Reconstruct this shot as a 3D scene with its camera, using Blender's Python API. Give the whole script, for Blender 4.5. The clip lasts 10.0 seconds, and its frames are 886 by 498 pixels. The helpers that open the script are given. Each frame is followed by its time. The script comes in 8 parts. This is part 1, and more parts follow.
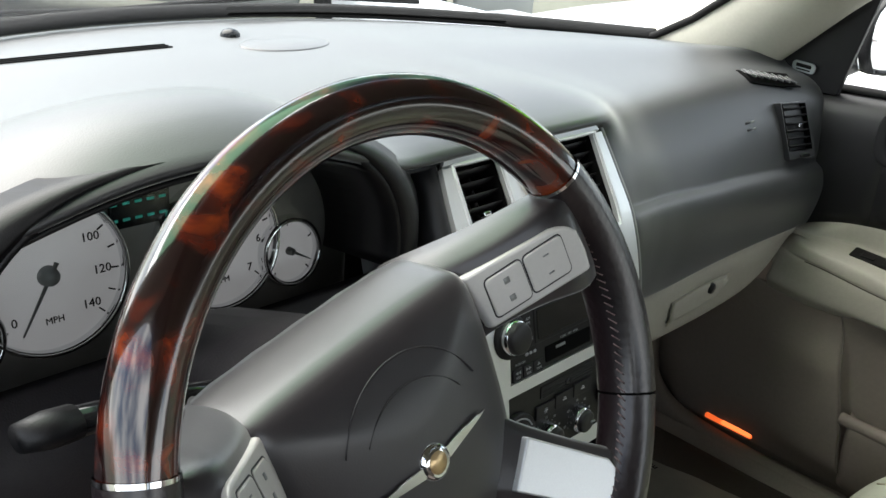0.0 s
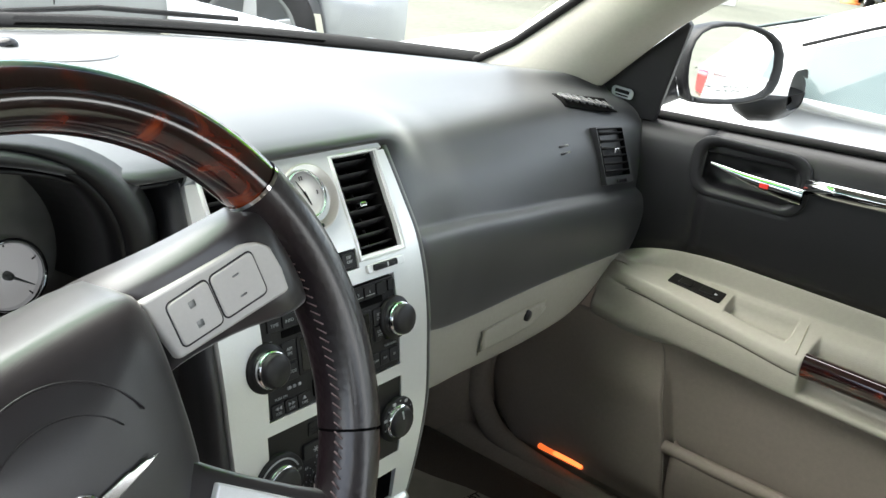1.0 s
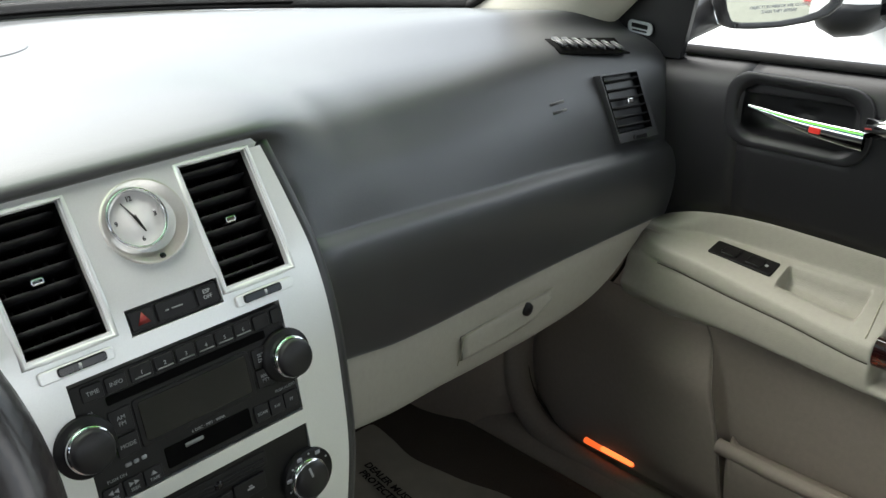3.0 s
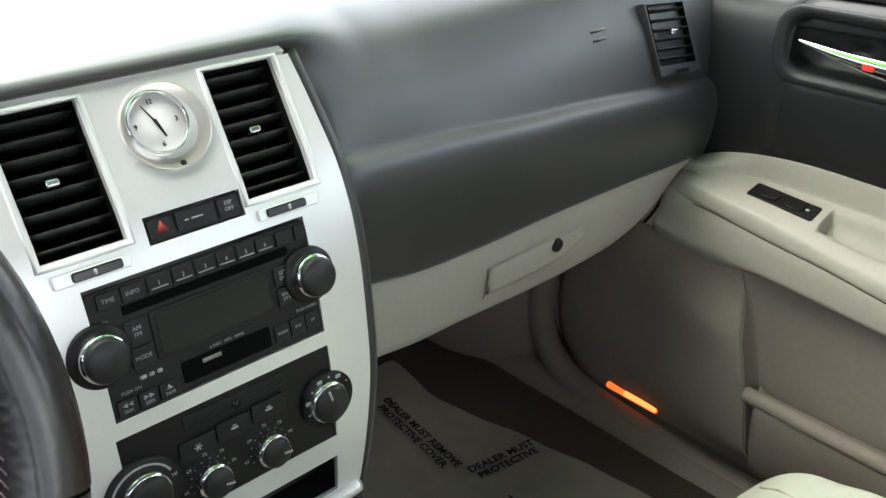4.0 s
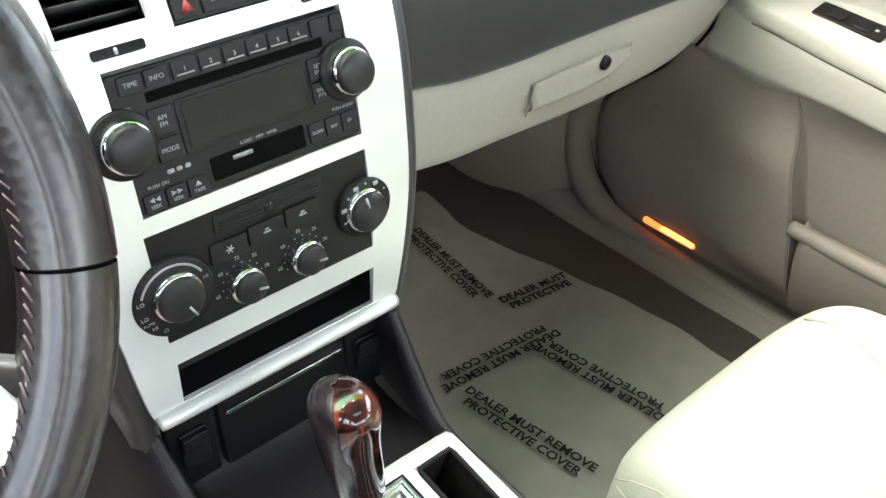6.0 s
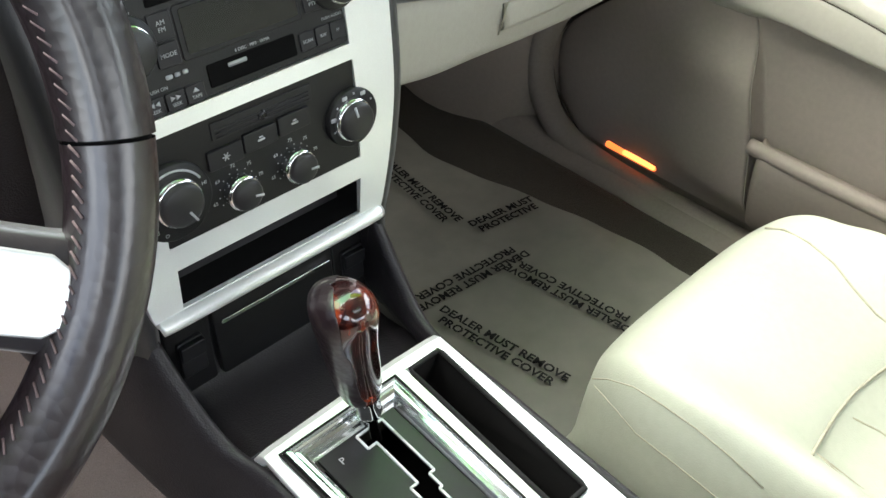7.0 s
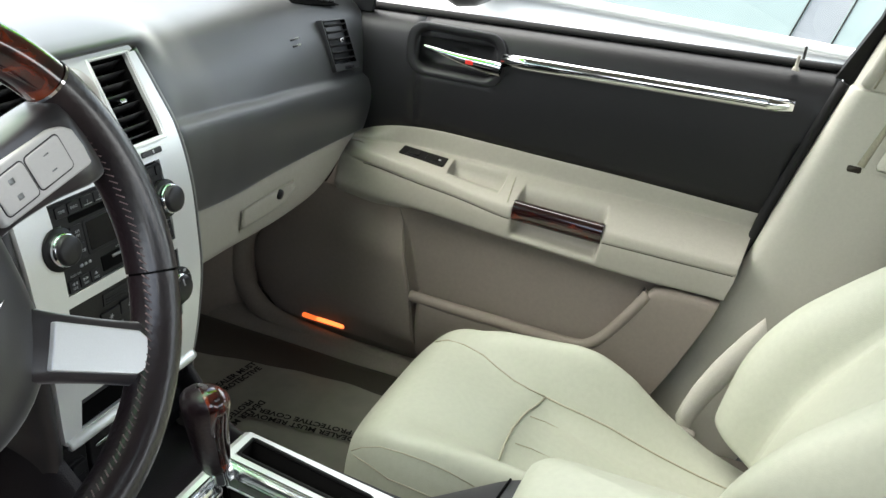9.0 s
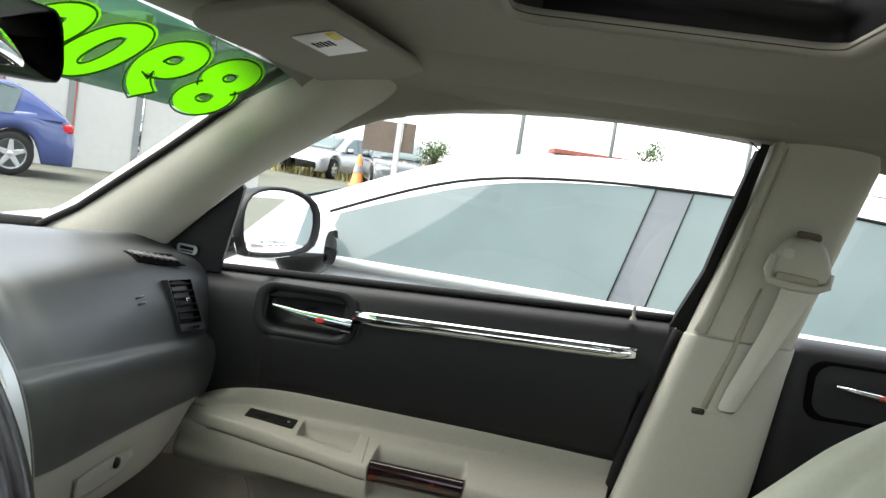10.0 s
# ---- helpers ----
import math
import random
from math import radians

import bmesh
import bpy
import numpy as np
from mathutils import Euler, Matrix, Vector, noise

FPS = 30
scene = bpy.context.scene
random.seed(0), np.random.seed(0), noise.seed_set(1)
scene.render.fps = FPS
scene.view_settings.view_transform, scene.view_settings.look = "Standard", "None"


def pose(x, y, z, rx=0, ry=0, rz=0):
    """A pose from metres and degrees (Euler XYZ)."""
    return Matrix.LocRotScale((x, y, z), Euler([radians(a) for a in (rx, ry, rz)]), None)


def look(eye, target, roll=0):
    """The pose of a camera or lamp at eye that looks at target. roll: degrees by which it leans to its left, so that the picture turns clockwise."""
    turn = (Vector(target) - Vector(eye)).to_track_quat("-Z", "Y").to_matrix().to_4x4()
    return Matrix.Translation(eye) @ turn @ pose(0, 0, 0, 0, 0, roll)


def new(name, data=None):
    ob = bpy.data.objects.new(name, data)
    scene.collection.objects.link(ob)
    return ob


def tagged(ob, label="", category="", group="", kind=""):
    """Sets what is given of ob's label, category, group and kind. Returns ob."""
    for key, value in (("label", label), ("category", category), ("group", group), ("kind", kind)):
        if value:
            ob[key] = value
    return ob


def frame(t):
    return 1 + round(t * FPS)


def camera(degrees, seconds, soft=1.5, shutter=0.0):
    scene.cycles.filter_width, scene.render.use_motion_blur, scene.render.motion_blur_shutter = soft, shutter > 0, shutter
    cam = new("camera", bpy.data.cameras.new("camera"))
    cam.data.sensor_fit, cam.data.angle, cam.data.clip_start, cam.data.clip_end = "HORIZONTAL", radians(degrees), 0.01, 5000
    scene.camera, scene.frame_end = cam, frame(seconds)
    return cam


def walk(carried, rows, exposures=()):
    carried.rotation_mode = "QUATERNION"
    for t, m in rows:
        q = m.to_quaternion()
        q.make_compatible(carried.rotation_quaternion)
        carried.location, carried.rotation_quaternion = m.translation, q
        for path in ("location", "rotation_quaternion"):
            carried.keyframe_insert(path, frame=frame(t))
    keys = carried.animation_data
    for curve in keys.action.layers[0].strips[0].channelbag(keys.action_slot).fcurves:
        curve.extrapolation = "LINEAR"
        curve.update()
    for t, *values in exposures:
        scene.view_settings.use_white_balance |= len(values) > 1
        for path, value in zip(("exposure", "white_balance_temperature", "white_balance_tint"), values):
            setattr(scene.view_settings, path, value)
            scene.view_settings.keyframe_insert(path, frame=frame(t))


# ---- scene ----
cam = camera(51.1, 10.0)
PATH = [
    (0, (-0.684, -0.419, 1.259), (0.67, 0.824, 0.47), 5.2),
    (0.5, (-0.629, -0.453, 1.247), (0.882, 0.65, 0.539), 7.7),
    (1, (-0.565, -0.469, 1.239), (0.959, 0.621, 0.539), 7.6),
    (1.5, (-0.463, -0.472, 1.248), (1.083, 0.581, 0.541), 7.4),
    (2, (-0.379, -0.469, 1.246), (1.113, 0.646, 0.517), 6.3),
    (2.2, (-0.349, -0.472, 1.243), (1.103, 0.665, 0.469), 5.4),
    (3.3, (-0.272, -0.485, 1.228), (1.003, 0.804, 0.385), -0.4),
    (3.5, (-0.27, -0.475, 1.222), (1.019, 0.782, 0.351), 1.2),
    (4, (-0.271, -0.466, 1.201), (0.962, 0.801, 0.266), 1.6),
    (4.5, (-0.264, -0.457, 1.176), (0.895, 0.777, 0.111), 0.8),
    (5, (-0.261, -0.444, 1.166), (0.846, 0.792, 0.05), 0.6),
    (5.5, (-0.264, -0.439, 1.156), (0.838, 0.767, 0.002), 1.8),
    (6, (-0.267, -0.44, 1.146), (0.821, 0.728, -0.059), 2.2),
    (6.2, (-0.27, -0.44, 1.135), (0.798, 0.726, -0.09), 1.5),
    (7.3, (-0.356, -0.464, 1.138), (0.849, 0.484, -0.147), 4.1),
    (7.5, (-0.393, -0.492, 1.15), (0.908, 0.386, -0.09), 3.4),
    (8, (-0.517, -0.511, 1.194), (0.92, 0.226, 0.014), 5.4),
    (8.5, (-0.638, -0.526, 1.229), (0.873, 0.182, 0.126), 5.1),
    (9, (-0.723, -0.553, 1.271), (1.008, 0.01, 0.443), 7.8),
    (9.5, (-0.738, -0.536, 1.25), (1.14, -0.044, 0.771), 8.4),
    (10, (-0.732, -0.493, 1.212), (1.236, -0.189, 1.019), 8.5),
]
walk(cam, [(t, look(eye, target, roll)) for t, eye, target, roll in PATH], [(0, 1.15), (.6, 1.55), (1, 1.67), (2.2, 1.24), (3.5, 1.58), (4, 1.92), (4.5, 2.34), (5.5, 2.92), (6.2, 3.0), (7.5, 2.36), (8, 1.97), (8.5, 1.68), (9, 1.78), (9.5, 1.86), (10, 1.0)])

# ------------------------------------------------------------------ light
world = bpy.data.worlds.new("sky")
scene.world = world
world.use_nodes = True
wn, wl = world.node_tree.nodes, world.node_tree.links
wn.clear()
w_out = wn.new("ShaderNodeOutputWorld")
w_bg = wn.new("ShaderNodeBackground")
w_sky = wn.new("ShaderNodeTexSky")
w_sky.sky_type, w_sky.sun_disc = "NISHITA", False
w_sky.sun_elevation, w_sky.sun_rotation = radians(57), radians(-20)
w_sky.air_density, w_sky.dust_density = 1.0, 2.0
w_co = wn.new("ShaderNodeTexCoord")
w_map = wn.new("ShaderNodeMapping")
w_map.inputs["Scale"].default_value = (1.6, 1.6, 4.0)
w_noise = wn.new("ShaderNodeTexNoise")
w_noise.inputs["Scale"].default_value, w_noise.inputs["Detail"].default_value = 1.8, 8
w_ramp = wn.new("ShaderNodeValToRGB")
w_ramp.color_ramp.elements[0].position, w_ramp.color_ramp.elements[1].position = 0.38, 0.62
w_mix = wn.new("ShaderNodeMixRGB")
w_mix.inputs["Color2"].default_value = (13.2, 13.5, 13.5, 1)
wl.new(w_co.outputs["Generated"], w_map.inputs["Vector"])
wl.new(w_map.outputs["Vector"], w_noise.inputs["Vector"])
wl.new(w_noise.outputs["Fac"], w_ramp.inputs["Fac"])
wl.new(w_ramp.outputs["Color"], w_mix.inputs["Fac"])
wl.new(w_sky.outputs["Color"], w_mix.inputs["Color1"])
wl.new(w_mix.outputs["Color"], w_bg.inputs["Color"])
w_bg.inputs["Strength"].default_value = 0.15
wl.new(w_bg.outputs["Background"], w_out.inputs["Surface"])

sun = new("sun", bpy.data.lights.new("sun", "SUN"))
sun.data.energy, sun.data.angle, sun.data.color = 5.0, radians(75), (1.0, 0.96, 0.9)
sun.matrix_world = look((-3, 8, 13), (0, 0, 0))

# ------------------------------------------------------------------ materials
M = {}


def mat(name, color, rough=0.5, metal=0.0, scale=40.0, vary=0.12, bump=0.0, bump_scale=None, big=3.0, spec=0.5, coat=0.0, coat_rough=0.03, rough_vary=0.1, sheen=0.0, sheen_rough=0.5):
    m = bpy.data.materials.new(name)
    m.use_nodes = True
    n, l = m.node_tree.nodes, m.node_tree.links
    b = n["Principled BSDF"]
    b.inputs["Roughness"].default_value, b.inputs["Metallic"].default_value = rough, metal
    b.inputs["Specular IOR Level"].default_value, b.inputs["Coat Weight"].default_value = spec, coat
    b.inputs["Sheen Weight"].default_value, b.inputs["Coat Roughness"].default_value = sheen, coat_rough
    b.inputs["Sheen Roughness"].default_value, b.inputs["Sheen Tint"].default_value = sheen_rough, (0.97, 1.0, 0.97, 1)
    co = n.new("ShaderNodeTexCoord")
    fine, wide = n.new("ShaderNodeTexNoise"), n.new("ShaderNodeTexNoise")
    fine.inputs["Scale"].default_value, wide.inputs["Scale"].default_value = scale, big
    fine.inputs["Detail"].default_value, wide.inputs["Detail"].default_value = 6, 3
    add = n.new("ShaderNodeMath")
    add.operation = "ADD"
    ramp = n.new("ShaderNodeMapRange")
    ramp.inputs["From Min"].default_value, ramp.inputs["From Max"].default_value = 0.6, 1.4
    ramp.inputs["To Min"].default_value, ramp.inputs["To Max"].default_value = 1 - vary, 1 + vary
    mul = n.new("ShaderNodeVectorMath")
    mul.operation = "SCALE"
    mul.inputs[0].default_value = color
    for t in (fine, wide):
        l.new(co.outputs["Object"], t.inputs["Vector"])
    l.new(fine.outputs["Fac"], add.inputs[0])
    l.new(wide.outputs["Fac"], add.inputs[1])
    l.new(add.outputs[0], ramp.inputs["Value"])
    l.new(ramp.outputs["Result"], mul.inputs["Scale"])
    l.new(mul.outputs["Vector"], b.inputs["Base Color"])
    rr = n.new("ShaderNodeMapRange")
    rr.inputs["To Min"].default_value, rr.inputs["To Max"].default_value = max(0.02, rough * (1 - rough_vary)), min(1, rough * (1 + rough_vary))
    l.new(wide.outputs["Fac"], rr.inputs["Value"])
    l.new(rr.outputs["Result"], b.inputs["Roughness"])
    if bump:
        v = n.new("ShaderNodeTexVoronoi")
        v.inputs["Scale"].default_value = bump_scale or scale
        bp = n.new("ShaderNodeBump")
        bp.inputs["Strength"].default_value, bp.inputs["Distance"].default_value = bump, 0.001
        l.new(co.outputs["Object"], v.inputs["Vector"])
        l.new(v.outputs["Distance"], bp.inputs["Height"])
        l.new(bp.outputs["Normal"], b.inputs["Normal"])
    M[name] = m
    return m


mat("dash_slate", (0.0068, 0.0078, 0.0100), 0.50, scale=220, vary=0.10, bump=0.12, bump_scale=700, spec=0.5, coat=0.6, coat_rough=0.42, sheen=0.36, sheen_rough=0.32)
mat("door_charcoal", (0.0080, 0.0080, 0.0092), 0.46, scale=180, vary=0.12, bump=0.15, bump_scale=800, spec=0.40)
mat("console_charcoal", (0.016, 0.0145, 0.0168), 0.42, scale=160, vary=0.14, bump=0.25, bump_scale=650, spec=0.4)
mat("lid_grey", (0.034, 0.034, 0.037), 0.38, scale=60, vary=0.22, bump=0.12, bump_scale=600, big=9)
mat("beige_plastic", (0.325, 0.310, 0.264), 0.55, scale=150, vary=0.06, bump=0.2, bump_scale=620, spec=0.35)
# The armrest's beige again, browned and darkened to carry the shade low down
mat("beige_in_shade", (0.238, 0.205, 0.175), 0.7, scale=150, vary=0.07, bump=0.2, bump_scale=620, spec=0.25)
mat("cream_leather", (0.39, 0.405, 0.325), 0.46, scale=120, vary=0.06, bump=0.16, bump_scale=700, spec=0.4)
mat("gap_brown", (0.050, 0.043, 0.034), 0.8, scale=120, vary=0.2, spec=0.2)
mat("leather_seam", (0.33, 0.315, 0.235), 0.7, scale=300, vary=0.2)
mat("headliner", (0.30, 0.286, 0.25), 0.95, scale=420, vary=0.10, bump=0.5, bump_scale=900, spec=0.1)
mat("pillar_trim", (0.47, 0.458, 0.393), 0.6, scale=200, vary=0.05, bump=0.2, bump_scale=700, spec=0.3)
# Sill beige with the shade of the door opening mixed into its colour
mat("sill_in_shade", (0.20, 0.178, 0.152), 0.75, scale=200, vary=0.10, bump=0.3, bump_scale=600, spec=0.2)
# One carpet in two tones: passenger copy holds shade, driver copy holds light
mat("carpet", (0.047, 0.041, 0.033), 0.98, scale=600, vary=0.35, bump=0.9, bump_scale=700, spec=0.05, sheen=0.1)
mat("carpet_in_light", (0.38, 0.32, 0.29), 0.98, scale=600, vary=0.25, bump=0.9, bump_scale=700, spec=0.05)
mat("satin_silver", (0.77, 0.79, 0.79), 0.34, metal=0.5, scale=900, vary=0.04, big=6)
mat("black_plastic", (0.006, 0.006, 0.0068), 0.45, scale=300, vary=0.15, bump=0.1, bump_scale=900, spec=0.3)
mat("black_gloss", (0.008, 0.008, 0.009), 0.12, scale=60, vary=0.03, spec=0.3, rough_vary=0.0)
mat("button_black", (0.011, 0.011, 0.0125), 0.5, scale=500, vary=0.15, spec=0.3)
mat("knob_black", (0.013, 0.013, 0.0145), 0.40, scale=500, vary=0.15, spec=0.4)
mat("switch_black", (0.005, 0.0045, 0.0045), 0.4, scale=100, vary=0.2, spec=0.2)
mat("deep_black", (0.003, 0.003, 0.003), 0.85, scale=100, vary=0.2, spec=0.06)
mat("bezel_chrome", (0.80, 0.81, 0.81), 0.17, metal=1.0, scale=40, vary=0.03, rough_vary=0.3)
mat("chrome", (0.78, 0.79, 0.80), 0.06, metal=1.0, scale=40, vary=0.03, rough_vary=0.4)
mat("print_white", (0.33, 0.345, 0.36), 0.6, scale=300, vary=0.05)
mat("print_black", (0.008, 0.008, 0.008), 0.7, scale=300, vary=0.3, spec=0.15)
mat("hazard_red", (0.20, 0.015, 0.012), 0.5, scale=300, vary=0.1)
mat("print_red", (0.65, 0.03, 0.02), 0.5, scale=300, vary=0.1)
mat("dial_white", (0.80, 0.79, 0.79), 0.4, scale=300, vary=0.03)
mat("wheel_leather", (0.0085, 0.0048, 0.0064), 0.38, scale=90, vary=0.4, bump=0.40, bump_scale=190, spec=0.35, coat=0.7, coat_rough=0.20, rough_vary=0.3)
mat("hub_charcoal", (0.0135, 0.0112, 0.0135), 0.46, scale=200, vary=0.1, bump=0.08, bump_scale=900, spec=0.4, coat=0.8, coat_rough=0.30, sheen=0.5, sheen_rough=0.35)
mat("stitch", (0.14, 0.10, 0.10), 0.8, scale=500, vary=0.2)
mat("rubber", (0.012, 0.012, 0.012), 0.75, scale=90, vary=0.25, spec=0.2)
mat("alloy", (0.62, 0.63, 0.65), 0.28, metal=0.85, scale=60, vary=0.05)
mat("paint_white", (0.80, 0.80, 0.79), 0.16, scale=20, vary=0.02, coat=0.6)
mat("paint_silver", (0.48, 0.50, 0.53), 0.26, metal=0.5, scale=400, vary=0.05, coat=0.6)
mat("paint_blue", (0.035, 0.06, 0.20), 0.2, scale=300, vary=0.08, coat=0.8)
mat("paint_grey", (0.10, 0.11, 0.12), 0.10, scale=40, vary=0.1, coat=0.5)
mat("tint_glass", (0.13, 0.165, 0.165), 0.02, scale=5, vary=0.1, spec=0.3, rough_vary=0.0)
mat("asphalt", (0.125, 0.128, 0.104), 0.95, scale=14, vary=0.28, bump=0.8, bump_scale=60, big=0.5, spec=0.15)
mat("concrete", (0.55, 0.545, 0.52), 0.9, scale=9, vary=0.08, bump=0.4, bump_scale=40, big=0.6, spec=0.1)
mat("steel_grey", (0.25, 0.26, 0.26), 0.5, metal=0.4, scale=20, vary=0.1)
mat("brick_red", (0.30, 0.09, 0.07), 0.9, scale=12, vary=0.25, bump=0.3)
mat("leaf", (0.06, 0.105, 0.03), 0.7, scale=12, vary=0.5)
mat("bark", (0.10, 0.075, 0.05), 0.95, scale=30, vary=0.3, bump=0.6)
mat("dry_grass", (0.28, 0.25, 0.10), 0.95, scale=20, vary=0.35)
mat("orange_plastic", (0.70, 0.20, 0.05), 0.5, scale=40, vary=0.1)
mat("sign_brown", (0.12, 0.09, 0.07), 0.7, scale=20, vary=0.2)
mat("belt_web", (0.58, 0.56, 0.49), 0.85, scale=400, vary=0.08, bump=0.5, bump_scale=800)
mat("tail_red", (0.55, 0.01, 0.02), 0.1, scale=30, vary=0.1, coat=0.6)


def tortoise(name, shift=0.0):
    """Dark burl with orange-red flame blotches under a clear coat."""
    m = bpy.data.materials.new(name)
    m.use_nodes = True
    n, l = m.node_tree.nodes, m.node_tree.links
    b = n["Principled BSDF"]
    co, no, ra = n.new("ShaderNodeTexCoord"), n.new("ShaderNodeTexNoise"), n.new("ShaderNodeValToRGB")
    mp = n.new("ShaderNodeMapping")
    mp.inputs["Scale"].default_value = (1, 1, 1.3)
    no.inputs["Scale"].default_value, no.inputs["Detail"].default_value, no.inputs["Distortion"].default_value = 33, 4, 0.8
    e = ra.color_ramp.elements
    e[0].position, e[0].color = 0.47 + shift, (0.010, 0.003, 0.003, 1)
    e[1].position, e[1].color = 0.80 + shift, (0.40, 0.065, 0.010, 1)
    x = ra.color_ramp.elements.new(0.59 + shift)
    x.color = (0.085, 0.012, 0.005, 1)
    l.new(co.outputs["Object"], mp.inputs["Vector"])
    l.new(mp.outputs["Vector"], no.inputs["Vector"])
    l.new(no.outputs["Fac"], ra.inputs["Fac"])
    l.new(ra.outputs["Color"], b.inputs["Base Color"])
    b.inputs["Roughness"].default_value, b.inputs["Coat Weight"].default_value, b.inputs["Coat Roughness"].default_value = 0.16, 1.0, 0.02
    M[name] = m


tortoise("tortoise")
# Second copy of the burl, darkened for the shade under the door shelf
tortoise("burl_in_shade", 0.07)


def pane_material(name, tint, gloss=1.0):
    """Thin clear glass: light passes straight through, Fresnel adds the reflection."""
    m = bpy.data.materials.new(name)
    m.use_nodes = True
    n, l = m.node_tree.nodes, m.node_tree.links
    n.remove(n["Principled BSDF"])
    tr, gl, mx, fr = n.new("ShaderNodeBsdfTransparent"), n.new("ShaderNodeBsdfGlossy"), n.new("ShaderNodeMixShader"), n.new("ShaderNodeFresnel")
    tr.inputs["Color"].default_value = (*tint, 1)
    gl.inputs["Roughness"].default_value = 0.0
    fr.inputs["IOR"].default_value = 1.0 + 0.45 * gloss
    l.new(fr.outputs["Fac"], mx.inputs["Fac"])
    l.new(tr.outputs["BSDF"], mx.inputs[1])
    l.new(gl.outputs["BSDF"], mx.inputs[2])
    l.new(mx.outputs["Shader"], n["Material Output"].inputs["Surface"])
    M[name] = m


pane_material("clear_glass", (0.93, 0.96, 0.95))
pane_material("sunroof_pane", (0.55, 0.6, 0.6))


def glow_material(name, color, strength):
    m = bpy.data.materials.new(name)
    m.use_nodes = True
    b = m.node_tree.nodes["Principled BSDF"]
    b.inputs["Base Color"].default_value = (*color, 1)
    b.inputs["Emission Color"].default_value = (*color, 1)
    b.inputs["Emission Strength"].default_value = strength
    M[name] = m


def film_material(name, color):
    """Paint film that glows through when lit from behind."""
    m = bpy.data.materials.new(name)
    m.use_nodes = True
    n, l = m.node_tree.nodes, m.node_tree.links
    b = n["Principled BSDF"]
    b.inputs["Base Color"].default_value, b.inputs["Roughness"].default_value = (*color, 1), 0.5
    tr, mx = n.new("ShaderNodeBsdfTranslucent"), n.new("ShaderNodeMixShader")
    tr.inputs["Color"].default_value = (*color, 1)
    mx.inputs["Fac"].default_value = 0.65
    l.new(b.outputs["BSDF"], mx.inputs[1])
    l.new(tr.outputs["BSDF"], mx.inputs[2])
    l.new(mx.outputs["Shader"], n["Material Output"].inputs["Surface"])
    M[name] = m


film_material("price_film", (0.42, 0.85, 0.02))
film_material("price_edge", (0.10, 0.26, 0.02))
glow_material("amber_lamp", (1.0, 0.19, 0.045), 0.85)
glow_material("amber_lens", (1.0, 0.15, 0.03), 0.40)
# Faint emission added to brighten the dials inside their dark tunnel
glow_material("dial_glow", (0.72, 0.70, 0.71), 0.10)
glow_material("display_teal", (0.05, 0.42, 0.35), 0.07)


# ------------------------------------------------------------------ building helpers
def part(name, bm, material, parent=None, label="", smooth=True, bevel=0.0, segments=2, subsurf=0, solid=0.0, toward=None):
    me = bpy.data.meshes.new(name)
    bmesh.ops.recalc_face_normals(bm, faces=bm.faces)
    if toward is not None:
        bm.normal_update()
        if sum(f.normal.dot(Vector(toward) - f.calc_center_median()) * f.calc_area() for f in bm.faces) < 0:
            bmesh.ops.reverse_faces(bm, faces=bm.faces)
    for fc in bm.faces:
        fc.smooth = smooth
    bm.to_mesh(me)
    bm.free()
    me.materials.append(M[material])
    ob = new(name, me)
    if solid:
        s = ob.modifiers.new("solid", "SOLIDIFY")
        s.thickness, s.offset = abs(solid), -1 if solid > 0 else 1
    if bevel:
        b = ob.modifiers.new("bevel", "BEVEL")
        b.width, b.segments, b.limit_method, b.angle_limit = bevel, segments, "ANGLE", radians(35)
        b.harden_normals = True
    if subsurf:
        s = ob.modifiers.new("sub", "SUBSURF")
        s.levels = s.render_levels = subsurf
    if parent:
        ob.parent = parent
        ob.matrix_parent_inverse = parent.matrix_world.inverted() if parent.matrix_world != Matrix() else Matrix()
    if label:
        ob["label"] = label
    return ob


def thing(name, label, category, at=(0, 0, 0), kind="", group=""):
    """An empty that carries the parts of a thing; parts are built in world places."""
    e = new(name)
    e.empty_display_size = 0.05
    e.location = at
    e.matrix_world = Matrix.Translation(at)
    return tagged(e, label, category, group, kind)


def box(bm, c, s, m=None):
    r = bmesh.ops.create_cube(bm, size=1.0, matrix=(m or Matrix()) @ Matrix.LocRotScale(c, None, s))
    return r["verts"]


def prism(bm, pts, z0, z1, m=None):
    """A polygon in its own x,y plane between two heights, set by the matrix m."""
    m = m or Matrix()
    lo = [bm.verts.new(m @ Vector((x, y, z0))) for x, y in pts]
    hi = [bm.verts.new(m @ Vector((x, y, z1))) for x, y in pts]
    bm.faces.new(lo[::-1])
    bm.faces.new(hi)
    k = len(pts)
    for i in range(k):
        bm.faces.new((lo[i], lo[(i + 1) % k], hi[(i + 1) % k], hi[i]))


def rounded(w, h, r, k=5, cx=0.0, cy=0.0):
    """The outline of a rectangle with round corners."""
    out = []
    for sx, sy, a0 in ((1, 1, 0), (-1, 1, 90), (-1, -1, 180), (1, -1, 270)):
        for i in range(k + 1):
            a = radians(a0 + 90 * i / k)
            out.append((cx + sx * (w / 2 - r) + r * math.cos(a), cy + sy * (h / 2 - r) + r * math.sin(a)))
    return out


